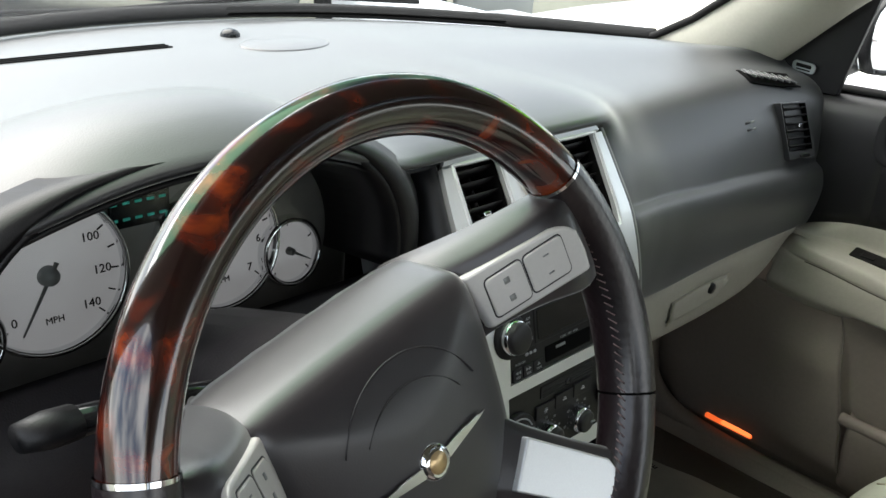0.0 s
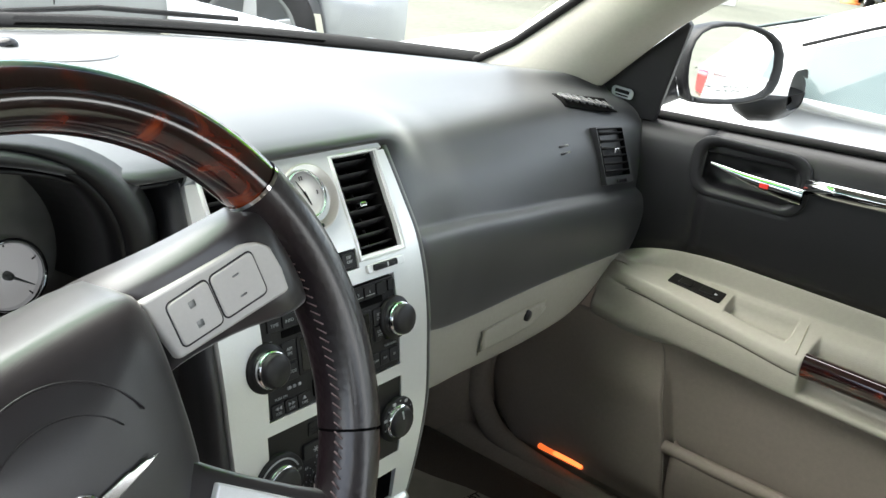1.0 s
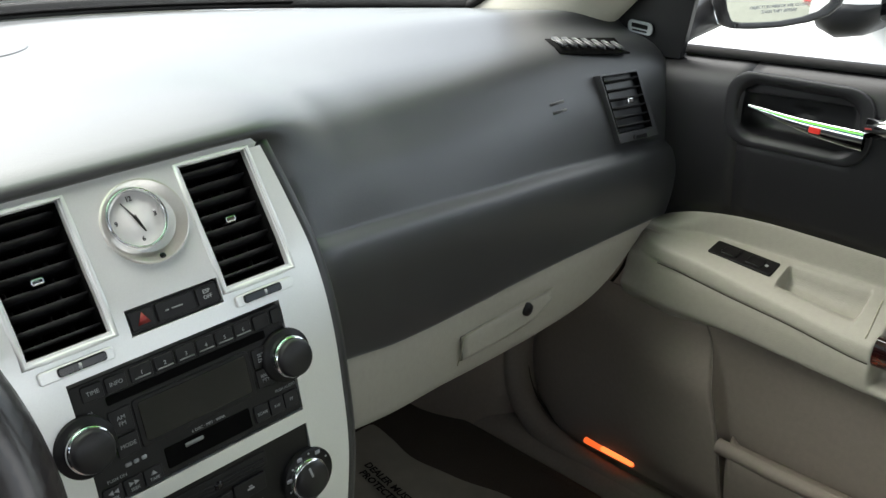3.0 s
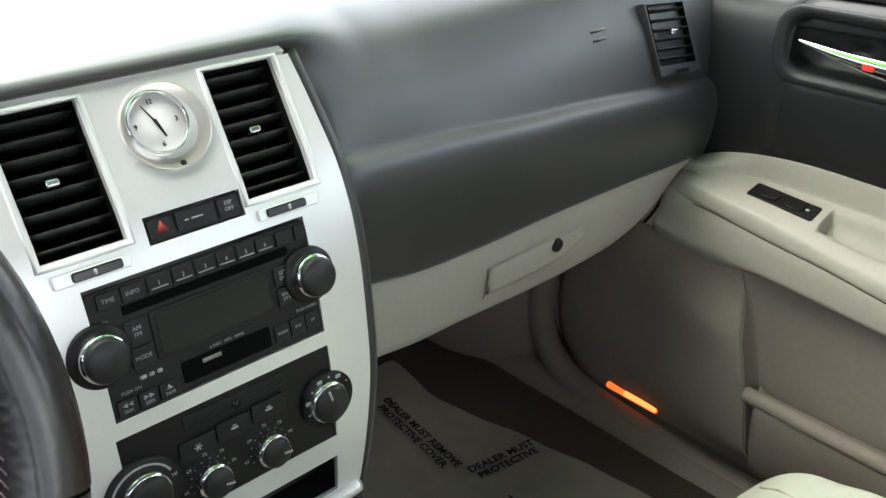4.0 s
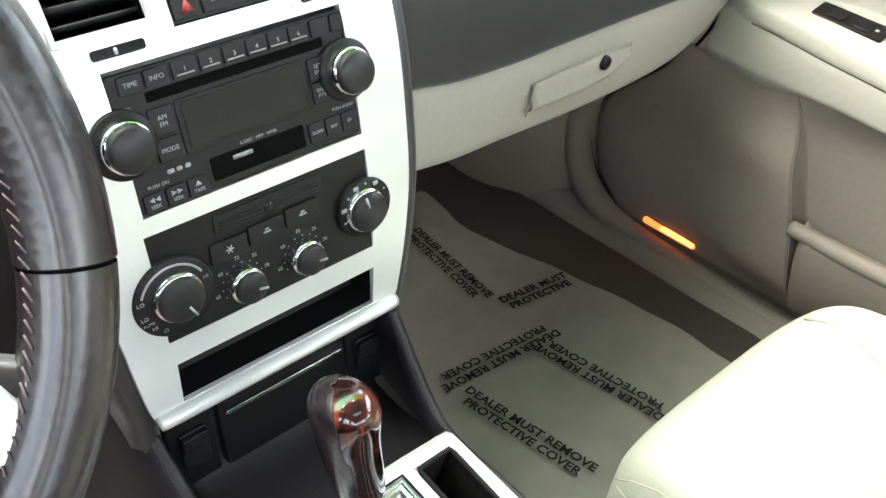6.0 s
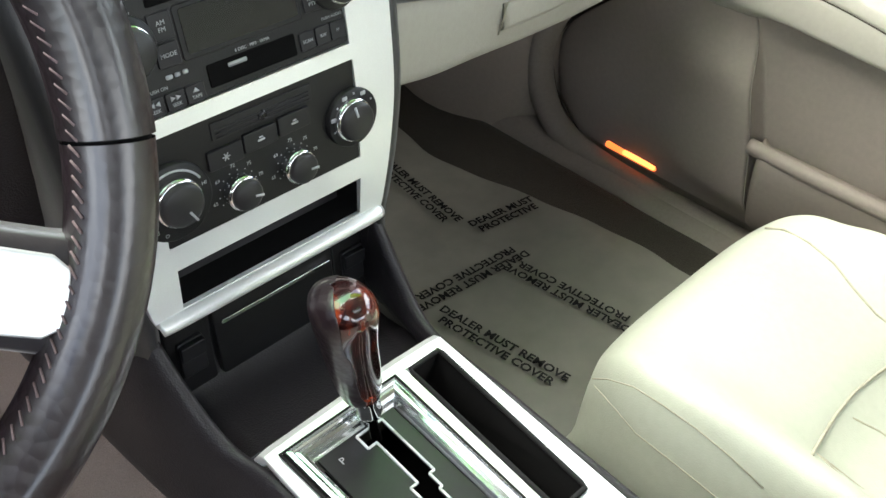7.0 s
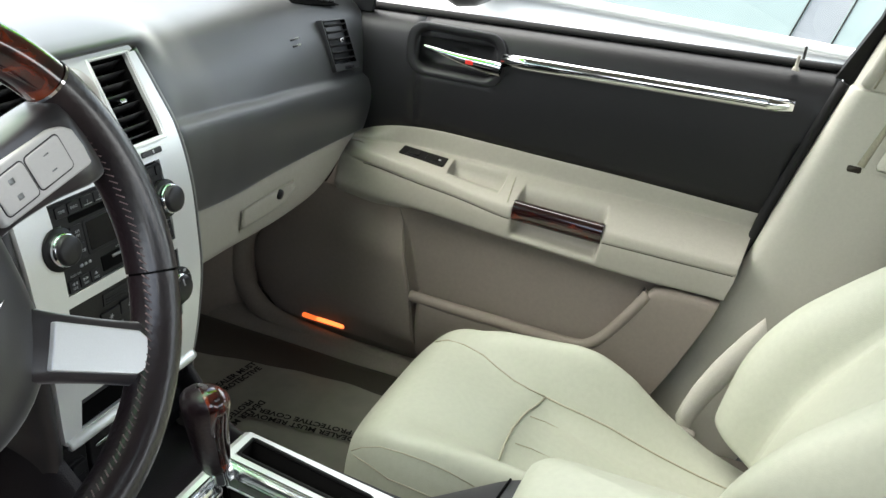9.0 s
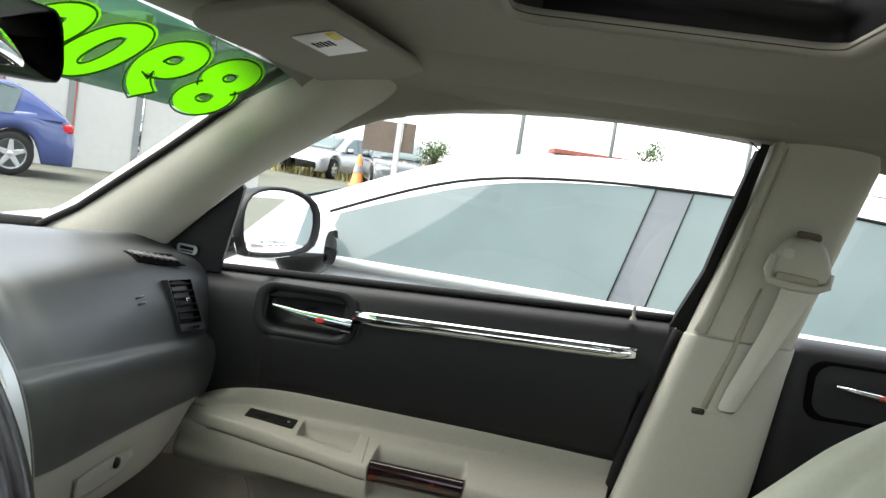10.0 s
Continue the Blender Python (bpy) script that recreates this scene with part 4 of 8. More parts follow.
    for x, y, r, tick in ((-0.0775, -0.0050, 0.0168, -62), (-0.0270, -0.0205, 0.0124, -15), (0.0235, -0.0208, 0.0124, -10), (0.0775, -0.0030, 0.0160, 105)):
        b = bmesh.new()
        lathe(b, [(r + 0.0014, 0.003), (r + 0.0014, 0.010), (r + 0.0006, 0.0125), (r - 0.0006, 0.0128)], C(x, y, 0), 40)
        part("knob_ring", b, "chrome", cl, "chrome knob ring")
        b = bmesh.new()
        lathe(b, [(0.0, 0.0180), (0.80 * r, 0.0177), (0.93 * r, 0.0166), (r - 0.0004, 0.0145), (r, 0.004)], C(x, y, 0), 40)
        part("knob", b, "knob_black", cl, "black knob")
        b = bmesh.new()
        prism(b, [(0.35 * r, -0.0009), (0.93 * r, -0.0009), (0.93 * r, 0.0009), (0.35 * r, 0.0009)], 0.0175, 0.0183, C(x, y, 0) @ pose(0, 0, 0, 0, 0, tick))
        part("pointer", b, "print_white", cl, "white pointer")
    for x, y in ((-0.0270, -0.0205), (0.0235, -0.0208)):
        for words, a in (("65", 190), ("69", 140), ("72", 95), ("75", 55), ("78", 12)):
            q = 0.0205
            lettering("print", words, 0.0040, C(x + q * math.cos(radians(a)), y + q * math.sin(radians(a)), 0.0032), "print_white", cl, thick=0.0001)
        for k in range(9):
            b = bmesh.new()
            lathe(b, [(0.0, 0.0003), (0.0006, 0.0)], C(x + 0.0160 * math.cos(radians(205 - 24 * k)), y + 0.0160 * math.sin(radians(205 - 24 * k)), 0.0032), 6)
            part("dot", b, "print_white", cl)
    b = bmesh.new()
    tube(b, [C(-0.0790 + 0.0240 * math.cos(radians(a)), -0.0055 + 0.0240 * math.sin(radians(a)), 0.0080) @ Vector((0, 0, 0)) for a in span(158, 28, 24)], 0.0009, 6)
    part("mark", b, "print_white", cl, "white fan arc")
    for words, a in (("LO", 168), ("HI", 14), ("LO", 196), ("AUTO", 209), ("HI", 222), ("O", 243)):
        lettering("print", words, 0.0042 if words != "AUTO" else 0.0030, C(-0.0790 + 0.0243 * math.cos(radians(a)), -0.0055 + 0.0243 * math.sin(radians(a)), 0.0082), "print_white", cl, thick=0.0001)
    for k, a in enumerate((195, 165, 138, 112, 86, 60, 30)):
        b = bmesh.new()
        q = C(0.0795 + 0.0205 * math.cos(radians(a)), -0.0030 + 0.0205 * math.sin(radians(a)), 0.0081)
        prism(b, rounded(0.0048 if k % 2 else 0.0018, 0.0034 if k % 2 else 0.0018, 0.0008, 2), 0, 0.0003, q)
        part("mark", b, "print_white", cl, "white air flow mark")
    b = bmesh.new()
    prism(b, rounded(0.086, 0.0135, 0.0012, 3), 0, 0.0042, C(0.002, 0.0310, 0))
    part("blank_strip", b, "button_black", cl, bevel=0.0006)
    b = bmesh.new()
    lathe(b, [(0.0, 0.0062), (0.003, 0.0055), (0.0042, 0.004), (0.0045, 0.002)], C(0.001, 0.0292, 0), 16)
    part("sensor", b, "black_gloss", cl)
    for x, y in ((-0.0335, 0.0105), (-0.0035, 0.0125), (0.0265, 0.0140)):
        b = bmesh.new()
        prism(b, rounded(0.0285, 0.0150, 0.0012, 3), 0, 0.0055, C(x, y, 0))
        part("button", b, "button_black", cl, bevel=0.0008)
        turns = (0, 60, 120) if x < -0.02 else (0,)
        shapes = [((0.0064, 0.0009, 0.0003), a, 0.0) for a in turns] if x < -0.02 else [((0.0062, 0.0016, 0.0006), 0, -0.0008), ((0.0034, 0.0012, 0.0005), 0, 0.0014)]
        for k, ((w, hgt, r), a, dy) in enumerate(shapes):
            b = bmesh.new()
            prism(b, rounded(w, hgt, r, 2, 0, dy), 0.0055, 0.0058 + 0.00005 * k, C(x, y, 0) @ pose(0, 0, 0, 0, 0, a))
            part("mark", b, "print_white", cl)
    for k in range(3):
        b = bmesh.new()
        prism(b, rounded(0.080, 0.0009, 0.0003, 2), 0.0042, 0.0048, C(0.002, 0.0262 + 0.0030 * k, 0))
        part("rib", b, "button_black", cl)

    # open tray under the climate panel
    b = bmesh.new()
    x0, x1, z0, z1 = -0.086, 0.086, 0.653, 0.690
    o = [Vector((x0, 0.024, z0)), Vector((x1, 0.024, z0)), Vector((x1, 0.024, z1)), Vector((x0, 0.024, z1))]
    i = [p + Vector((0, 0.11, 0.0)) for p in o]
    ov, iv = [b.verts.new(p) for p in o], [b.verts.new(p) for p in i]
    for k in range(4):
        b.faces.new((ov[k], ov[(k + 1) % 4], iv[(k + 1) % 4], iv[k]))
    b.faces.new(iv)
    part("tray", b, "deep_black", st, "black open tray", solid=0.001)
    b = bmesh.new()
    sheet(b, [[(x, y, z) for x in span(-w, w, 8)] for w, y, z in ((0.1100, 0.0250, 0.6525), (0.1105, 0.0190, 0.6515), (0.1105, 0.0135, 0.6480), (0.1095, 0.0125, 0.6430), (0.1075, 0.0155, 0.6375), (0.1045, 0.030, 0.6365))])
    part("lower_lip", b, "satin_silver", st, "silver lower lip", solid=0.002, subsurf=1)


mat("clock_bezel", (0.72, 0.70, 0.66), 0.30, metal=0.8, scale=600, vary=0.05)
build_stack()


# ------------------------------------------------------------------ steering wheel
WC, WT, WR = Vector((-0.357, -0.128, 0.9665)), radians(22.2), 0.1772


def build_wheel():
    up = Vector((0, math.sin(WT), math.cos(WT)))
    m = axes(WC, (1, 0, 0), up) @ pose(0, 0, 0, 0, 0, 14)
    sw = thing("steering_wheel", "four-spoke steering wheel with burl upper rim and black leather", "steering wheel", WC)

    def ring(name, a0, a1, r, material, label, squash=1.12):
        b = bmesh.new()
        n = max(12, int(abs(a1 - a0) / 3))
        rows = []
        for a in span(a0, a1, n):
            c = Vector((math.cos(radians(a)), math.sin(radians(a)), 0))
            rows.append([m @ (c * (WR + r * math.cos(t)) + Vector((0, 0, r * squash * math.sin(t)))) for t in span(0, 2 * math.pi, 21)])
        sheet(b, rows)
        bmesh.ops.remove_doubles(b, verts=b.verts, dist=1e-5)
        return part(name, b, material, sw, label)

    ring("rim_burl", 27, 153, 0.0172, "tortoise", "glossy tortoise burl rim")
    leather = ring("rim_leather", -152, -28, 0.0180, "wheel_leather", "black stitched leather rim")
    for a0, a1 in ((-27.4, 26.4), (153.6, 207.4)):
        ring("rim_leather", a0, a1, 0.0184, "wheel_leather", "black stitched leather rim")
    for a in (26.7, 153.3):
        ring("joint_ring", a - 0.5, a + 0.5, 0.0182, "chrome", "thin bright joint ring")
    for a in (-27.7, 207.7):
        ring("joint_ring", a - 0.4, a + 0.4, 0.0166, "deep_black", "")
    b = bmesh.new()
    for a in [x for x in span(-150, 24, 84)] + [x for x in span(156, 208, 25)]:
        c = Vector((math.cos(radians(a)), math.sin(radians(a)), 0))
        t = Vector((-c.y, c.x, 0))
        for k, (s0, s1) in enumerate(((-0.0028, 0.0014),)):
            p0 = c * (WR - 0.0158) + t * s0 + Vector((0, 0, 0.0102))
            p1 = c * (WR - 0.0176) + t * s1 + Vector((0, 0, 0.0055))
            tube(b, [m @ p0, m @ p1], 0.0006, 5)
    part("stitching", b, "stitch", leather, "brown cross stitching")
    # the hub lies deeper than the rim, and the spokes rise from it
    hm = m @ Matrix.Translation((-0.003, -0.0096, -0.033))

    def rise(p):
        x = p[0]
        if x <= 0.17:
            return Vector((0.0853 + 0.594 * (x - 0.078), p[1] - 0.012 + 0.207 * (x - 0.078), p[2] - 0.037 + 0.61 * (x - 0.078)))
        return Vector((0.140 + 3.2 * (x - 0.17), p[1] + 0.007, p[2] + 0.019 - 1.5 * (x - 0.17)))

    def lay(bm, side):
        for v in bm.verts:
            q = rise(v.co)
            v.co = m @ Vector((side * q.x, q.y, q.z))

    # hub cover
    prof = [(0.0, 0.062), (0.03, 0.062), (0.060, 0.061), (0.078, 0.059), (0.083, 0.052), (0.083, 0.030), (0.080, 0.0), (0.075, -0.040), (0.064, -0.070), (0.045, -0.089), (0.020, -0.098), (0.0, -0.100)]
    outline = prof + [(-x, y) for x, y in prof[-2:0:-1]]
    b = bmesh.new()
    rows = []
    for sc, top, d in ((1.14, 0.006, -0.070), (1.12, 0.005, -0.050), (1.09, 0.004, -0.032), (1.03, 0.003, -0.006), (1.01, 0.002, -0.001), (0.985, 0.0, 0.003), (0.93, -0.001, 0.007), (0.6, 0.0, 0.015), (0.3, 0.0, 0.017), (0.02, 0.0, 0.0175)):
        rows.append([hm @ Vector((x * sc * 1.06, y * sc + top * min(1, max(0, y / 0.05)), d)) for x, y in outline + outline[:1]])
    sheet(b, rows)
    bmesh.ops.remove_doubles(b, verts=b.verts, dist=1e-6)
    bmesh.ops.holes_fill(b, edges=[e for e in b.edges if e.is_boundary], sides=0)
    part("hub", b, "hub_charcoal", sw, "charcoal airbag cover", subsurf=1)
    # seam circle pressed in the cover
    b = bmesh.new()
    tube(b, [hm @ Vector((0.058 * math.cos(radians(a)), -0.012 + 0.062 * math.sin(radians(a)), 0.0146)) for a in span(20, 150, 30)], 0.0007, 6)
    tube(b, [hm @ Vector((0.046 * math.cos(radians(a)), -0.014 + 0.046 * math.sin(radians(a)), 0.0160)) for a in span(30, 140, 30)], 0.0006, 6)
    part("cover_seam", b, "console_charcoal", sw)
    for s in (-1, 1):
        # upper spoke with its switch pod
        b = bmesh.new()
        rows = []
        for x, top, bot, d, th in ((0.062, 0.064, 0.004, -0.004, 0.060), (0.085, 0.064, 0.012, 0.003, 0.056), (0.11, 0.062, 0.011, 0.004, 0.050), (0.14, 0.061, 0.008, 0.004, 0.042), (0.165, 0.062, 0.000, 0.002, 0.034), (0.176, 0.062, -0.004, 0.000, 0.024), (0.183, 0.058, -0.004, -0.004, 0.014)):
            sec = [(top + 0.16 * th, d - th), (top + 0.15 * th, d - th * 0.62), (top + 0.10 * th, d - th * 0.30), (top + 0.001, d - 0.005), (top - 0.003, d), (bot + 0.005, d), (bot, d - 0.004), (bot - 0.001, d - th * 0.6), (bot + 0.006, d - th)]
            rows.append([(x, y, z) for y, z in sec + sec[:1]])
        sheet(b, rows)
        lay(b, s)
        spoke = part("upper_spoke", b, "hub_charcoal", sw, "charcoal upper spoke", subsurf=1)
        b = bmesh.new()
        pod = [(0.074, 0.0585), (0.150, 0.0535), (0.160, 0.0505), (0.166, 0.044), (0.168, 0.030), (0.167, 0.016), (0.083, 0.0175)]
        prism(b, pod, -0.004, 0.0065)
        lay(b, s)
        part("switch_pod", b, "pod_silver", spoke, "pale silver switch pod", bevel=0.0025)
        for k, (cx, w) in enumerate(((0.1035, 0.030), (0.1365, 0.031))):
            b = bmesh.new()
            hgt = 0.026 - 0.001 * k
            prism(b, rounded(w, hgt, 0.003, 3, cx, 0.0360), 0.004, 0.0080)
            lay(b, s)
            part("switch", b, "pod_silver", spoke, "pale switch key", bevel=0.001)
            b = bmesh.new()
            ring_pts = rounded(w + 0.0012, hgt + 0.0012, 0.0034, 3, cx, 0.0360)
            tube(b, [(x, y, 0.0064) for x, y in ring_pts], 0.0006, 5, closed=True)
            lay(b, s)
            part("switch_gap", b, "console_charcoal", spoke)
            for q in (-0.006, 0.006):
                b = bmesh.new()
                prism(b, rounded(0.0046, 0.0011 if k else 0.0040, 0.0004, 2, cx, 0.036 + q), 0.0080, 0.0083)
                lay(b, s)
                part("mark", b, "steel_grey", spoke, "grey key symbol")
        # lower spoke with a silver insert, framed in black where it meets the rim
        b = bmesh.new()
        d0, d1 = Vector((0.0512, -0.0671)), Vector((0.1142, -0.1315))
        w = (d1 - d0).normalized()
        nrm = Vector((-w.y, w.x))
        lift = lambda u: -0.021 + 0.030 * u
        rows = []
        for u, half, th, d in ((-0.15, 0.030, 0.04, -0.004), (0, 0.028, 0.04, -0.002), (0.15, 0.026, 0.036, 0.0), (0.5, 0.0245, 0.026, 0.0), (0.85, 0.0245, 0.018, 0.001), (1.0, 0.027, 0.016, 0.002), (1.08, 0.030, 0.014, 0.002)):
            c = d0 + (d1 - d0) * u
            sec = [(half, -th), (half, -0.005), (half - 0.004, d), (-half + 0.004, d), (-half, -0.005), (-half, -th)]
            rows.append([m @ Vector((s * (c.x + nrm.x * a), c.y + nrm.y * a, z + lift(u))) for a, z in sec + sec[:1]])
        sheet(b, rows)
        low = part("lower_spoke", b, "hub_charcoal", sw, "charcoal lower spoke", subsurf=1)
        b = bmesh.new()
        e = [(0.10, 0.0175), (0.78, 0.0165), (0.85, 0.012), (0.865, 0.0), (0.85, -0.012), (0.78, -0.0165), (0.10, -0.0175)]
        lo, hi = [], []
        for u, a in e:
            c = d0 + (d1 - d0) * u + nrm * a
            lo.append(b.verts.new(m @ Vector((s * c.x, c.y, lift(u) - 0.004))))
            hi.append(b.verts.new(m @ Vector((s * c.x, c.y, lift(u) + 0.0035))))
        b.faces.new(lo[::-1])
        b.faces.new(hi)
        for k in range(len(e)):
            q = (k + 1) % len(e)
            b.faces.new((lo[k], lo[q], hi[q], hi[k]))
        part("spoke_insert", b, "satin_silver", low, "satin silver spoke insert", bevel=0.0015)
        b = bmesh.new()
        tube(b, [m @ Vector((s * (d0 + (d1 - d0) * u + nrm * a).x, (d0 + (d1 - d0) * u + nrm * a).y, lift(u) + 0.0035)) for u, a in ((0.93, 0.021), (0.985, 0.0165), (1.01, 0.0), (0.985, -0.0165), (0.93, -0.021))], 0.0011, 6)
        part("spoke_edge", b, "steel_grey", low, "thin pale line where spoke meets rim")
    # round winged badge as plain shapes
    em = hm @ Matrix.Translation((0, -0.018, 0.0165))
    b = bmesh.new()
    lathe(b, [(0.0, 0.004), (0.0085, 0.0042), (0.0105, 0.003), (0.0115, 0.0)], em, 30)
    badge = part("badge", b, "chrome", sw, "chrome winged badge")
    b = bmesh.new()
    lathe(b, [(0.0, 0.0048), (0.0065, 0.0046), (0.0072, 0.004)], em, 24)
    part("badge_disc", b, "badge_gold", badge, "gold badge disc")
    for s in (-1, 1):
        b = bmesh.new()
        pts = [(0.010, -0.0035), (0.042, 0.0026), (0.049, 0.0048), (0.043, 0.0050), (0.041, 0.0058), (0.031, 0.0054), (0.029, 0.0060), (0.010, 0.0042)]
        pts = [(s * x, y - 0.001) for x, y in pts]
        prism(b, pts if s > 0 else pts[::-1], 0.0, 0.0026, em)
        part("badge_wing", b, "chrome", badge, bevel=0.0006)
    # column shroud
    b = bmesh.new()
    lathe(b, [(0.058, -0.04), (0.062, -0.09), (0.066, -0.16), (0.070, -0.24)], m @ Matrix.Diagonal((1, 0.85, 1, 1)), 28)
    col = tagged(part("steering_column", b, "console_charcoal", None, solid=0.003), "charcoal steering column shroud behind the wheel", "steering column")
    col.parent, col.matrix_parent_inverse = sw, sw.matrix_world.inverted()
    del col["category"]
    # stalk on the left of the column
    stalk = thing("turn_signal_stalk", "black multifunction stalk beside the steering column", "stalk", (-0.41, -0.02, 0.95))
    b = bmesh.new()
    tube(b, [(-0.415, -0.01, 0.955), (-0.45, -0.012, 0.962), (-0.50, -0.018, 0.972), (-0.535, -0.022, 0.978)], [0.006, 0.0075, 0.010, 0.0105], 14, squash=0.75)
    st2 = part("lever", b, "black_gloss", stalk)
    b = bmesh.new()
    tube(b, [(-0.515, -0.0195, 0.9752), (-0.53, -0.0215, 0.9775), (-0.545, -0.0235, 0.9797)], [0.0112, 0.0118, 0.009], 14, squash=0.8)
    part("end_knob", b, "black_plastic", stalk)


mat("pod_silver", (0.56, 0.55, 0.53), 0.42, metal=0.25, scale=500, vary=0.04)
mat("badge_gold", (0.55, 0.40, 0.22), 0.3, metal=0.9, scale=200, vary=0.2)
build_wheel()


# ------------------------------------------------------------------ centre console
def build_console():
    co = thing("center_console", "charcoal centre console with a silver shifter surround", "centre console", (0, -0.25, 0.31))
    # flanks
    for s in (-1, 1):
        b = bmesh.new()
        rows = []
        for y in span(-0.95, 0.30, 60):
            top = line([(-0.95, 0.60), (-0.44, 0.605), (-0.36, 0.578), (-0.29, 0.553), (-0.12, 0.566), (-0.08, 0.566), (-0.055, 0.562), (-0.035, 0.567), (0.0, 0.598), (0.026, 0.630), (0.05, 0.65), (0.30, 0.66)], y)
            w = line([(-0.95, 0.105), (-0.08, 0.099), (-0.035, 0.108), (0.0, 0.113), (0.03, 0.116), (0.3, 0.13)], y)
            floor_z = min(top - 0.02, 0.542) if -0.075 < y < 0.06 else top - 0.02
            bot = 0.47 if s < 0 else 0.31
            rows.append([(s * (w - 0.013), y, floor_z), (s * (w - 0.012), y, top - 0.012), (s * (w - 0.009), y, top - 0.003), (s * (w - 0.004), y, top), (s * (w + 0.004), y, top - 0.006), (s * (w + 0.013), y, top - 0.05), (s * (w + 0.020), y, bot + 0.03), (s * (w + 0.022), y, bot)])
        sheet(b, rows)
        part("side_panel", b, "console_charcoal", co, "charcoal side panel", solid=0.003, subsurf=1)
    # bin under the stack
    b = bmesh.new()
    sheet(b, [[(x, y, z) for x in span(-0.098, 0.098, 10)] for y, z in ((-0.063, 0.562), (-0.064, 0.555), (-0.060, 0.543), (0.0, 0.536), (0.034, 0.540), (0.040, 0.546), (0.046, 0.56), (0.052, 0.66))])
    part("bin", b, "console_charcoal", co, "black open bin", solid=0.002)
    tilt = (0, 0.10, 1)
    b = bmesh.new()
    prism(b, rounded(0.123, 0.074, 0.004, 3), -0.02, 0.006, axes((0.0075, 0.043, 0.582), (1, 0, 0), tilt))
    ash = part("ashtray_door", b, "black_plastic", co, "black ashtray door", bevel=0.002)
    b = bmesh.new()
    prism(b, rounded(0.112, 0.0040, 0.0015, 3), 0.0, 0.0034, axes((0.0075, 0.0385, 0.6015), (1, 0, 0), tilt))
    part("bright_line", b, "chrome", ash, "thin bright line", bevel=0.0006)
    for x in (-0.0775, 0.0905):
        b = bmesh.new()
        prism(b, rounded(0.040, 0.074, 0.004, 3), -0.02, 0.004, axes((x, 0.043, 0.582), (1, 0, 0), tilt))
        pnl = part("switch_panel", b, "black_plastic", co, bevel=0.002)
        b = bmesh.new()
        prism(b, rounded(0.0235, 0.036, 0.0025, 3), 0.0, 0.0075, axes((x, 0.043, 0.582), (1, 0, 0), tilt))
        rk = part("seat_heater_switch", b, "button_black", pnl, "black seat heater rocker", bevel=0.0014)
        b = bmesh.new()
        prism(b, rounded(0.0225, 0.016, 0.002, 3, 0, 0.0095), 0.004, 0.0100, axes((x, 0.043, 0.582), (1, 0, 0), (0, -0.06, 1)))
        part("rocker_top", b, "button_black", rk, bevel=0.0012)
        mk = axes((x, 0.043, 0.575), (1, 0, 0), tilt)
        for px_, py_, w_, h_ in ((0.0018, -0.0046, 0.0062, 0.0020), (0.0040, 0.0002, 0.0020, 0.0090), (-0.0010, 0.0000, 0.0010, 0.0046), (0.0010, 0.0004, 0.0010, 0.0050), (-0.0030, -0.0006, 0.0010, 0.0040)):
            b = bmesh.new()
            prism(b, rounded(w_, h_, 0.0004, 2, px_, py_), 0.0076, 0.0079, mk)
            part("mark", b, "print_white", rk, "white bar of the heated seat symbol")
    # silver surround with openings for gate and slot
    zt = lambda y: 0.579 + 0.105 * (y + 0.062)
    taper = lambda y: 1.0 + 0.45 * min(0, y + 0.07)
    xs = [-0.0945, -0.0845, 0.0285, 0.0415, 0.0765, 0.0895]
    ys = [-0.289, -0.257, -0.2525, -0.0890, -0.0870, -0.078, -0.071, -0.062]
    b = bmesh.new()
    g = {}

    def V(i, j):
        if (i, j) not in g:
            x, y = xs[i], ys[j]
            crown = -0.006 * (x / 0.0985) ** 4
            g[i, j] = b.verts.new((x * (taper(y) if 0 < i < 5 else 1.0), y, zt(y) + 0.004 + crown - (0.004 if j == 6 else 0.020 if j == 7 else 0)))
        return g[i, j]

    for i in range(5):
        for j in range(7):
            gate = i == 1 and 1 <= j <= 3
            slot = i == 3 and j == 2
            if not gate and not slot:
                b.faces.new((V(i, j), V(i + 1, j), V(i + 1, j + 1), V(i, j + 1)))
    part("shifter_surround", b, "satin_silver", co, "satin silver surround", solid=0.010, bevel=0.003, smooth=False)
    # slot liner
    b = bmesh.new()
    x0, x1, y0, y1 = 0.0422, 0.0758, -0.2518, -0.0897
    z0 = 0.525
    o = [b.verts.new((x * taper(y), y, zt(y) + 0.0042)) for x, y in ((x0, y0), (x1, y0), (x1, y1), (x0, y1))]
    i2 = [b.verts.new((x * taper(y), y, z0)) for x, y in ((x0, y0), (x1, y0), (x1, y1), (x0, y1))]
    for k in range(4):
        b.faces.new((o[k], o[(k + 1) % 4], i2[(k + 1) % 4], i2[k]))
    b.faces.new(i2)
    part("coin_slot", b, "deep_black", co, "black coin slot", solid=0.001)
    b = bmesh.new()
    ring = [(x * taper(y), y) for x, y in ((x0, y0), (x1, y0), (x1, y1), (x0, y1))]
    pts = []
    for (xa, ya), (xb, yb) in zip(ring, ring[1:] + ring[:1]):
        pts += [(xa + (xb - xa) * u, ya + (yb - ya) * u, zt(ya + (yb - ya) * u) + 0.004) for u in (0.03, 0.5, 0.97)]
    tube(b, pts, 0.0024, 6, closed=True)
    part("slot_rim", b, "rubber", co, "thin black slot rim")
    # chrome frame and gate plate
    gx0, gx1, gy0, gy1 = -0.0845, 0.0285, -0.257, -0.087
    b = bmesh.new()
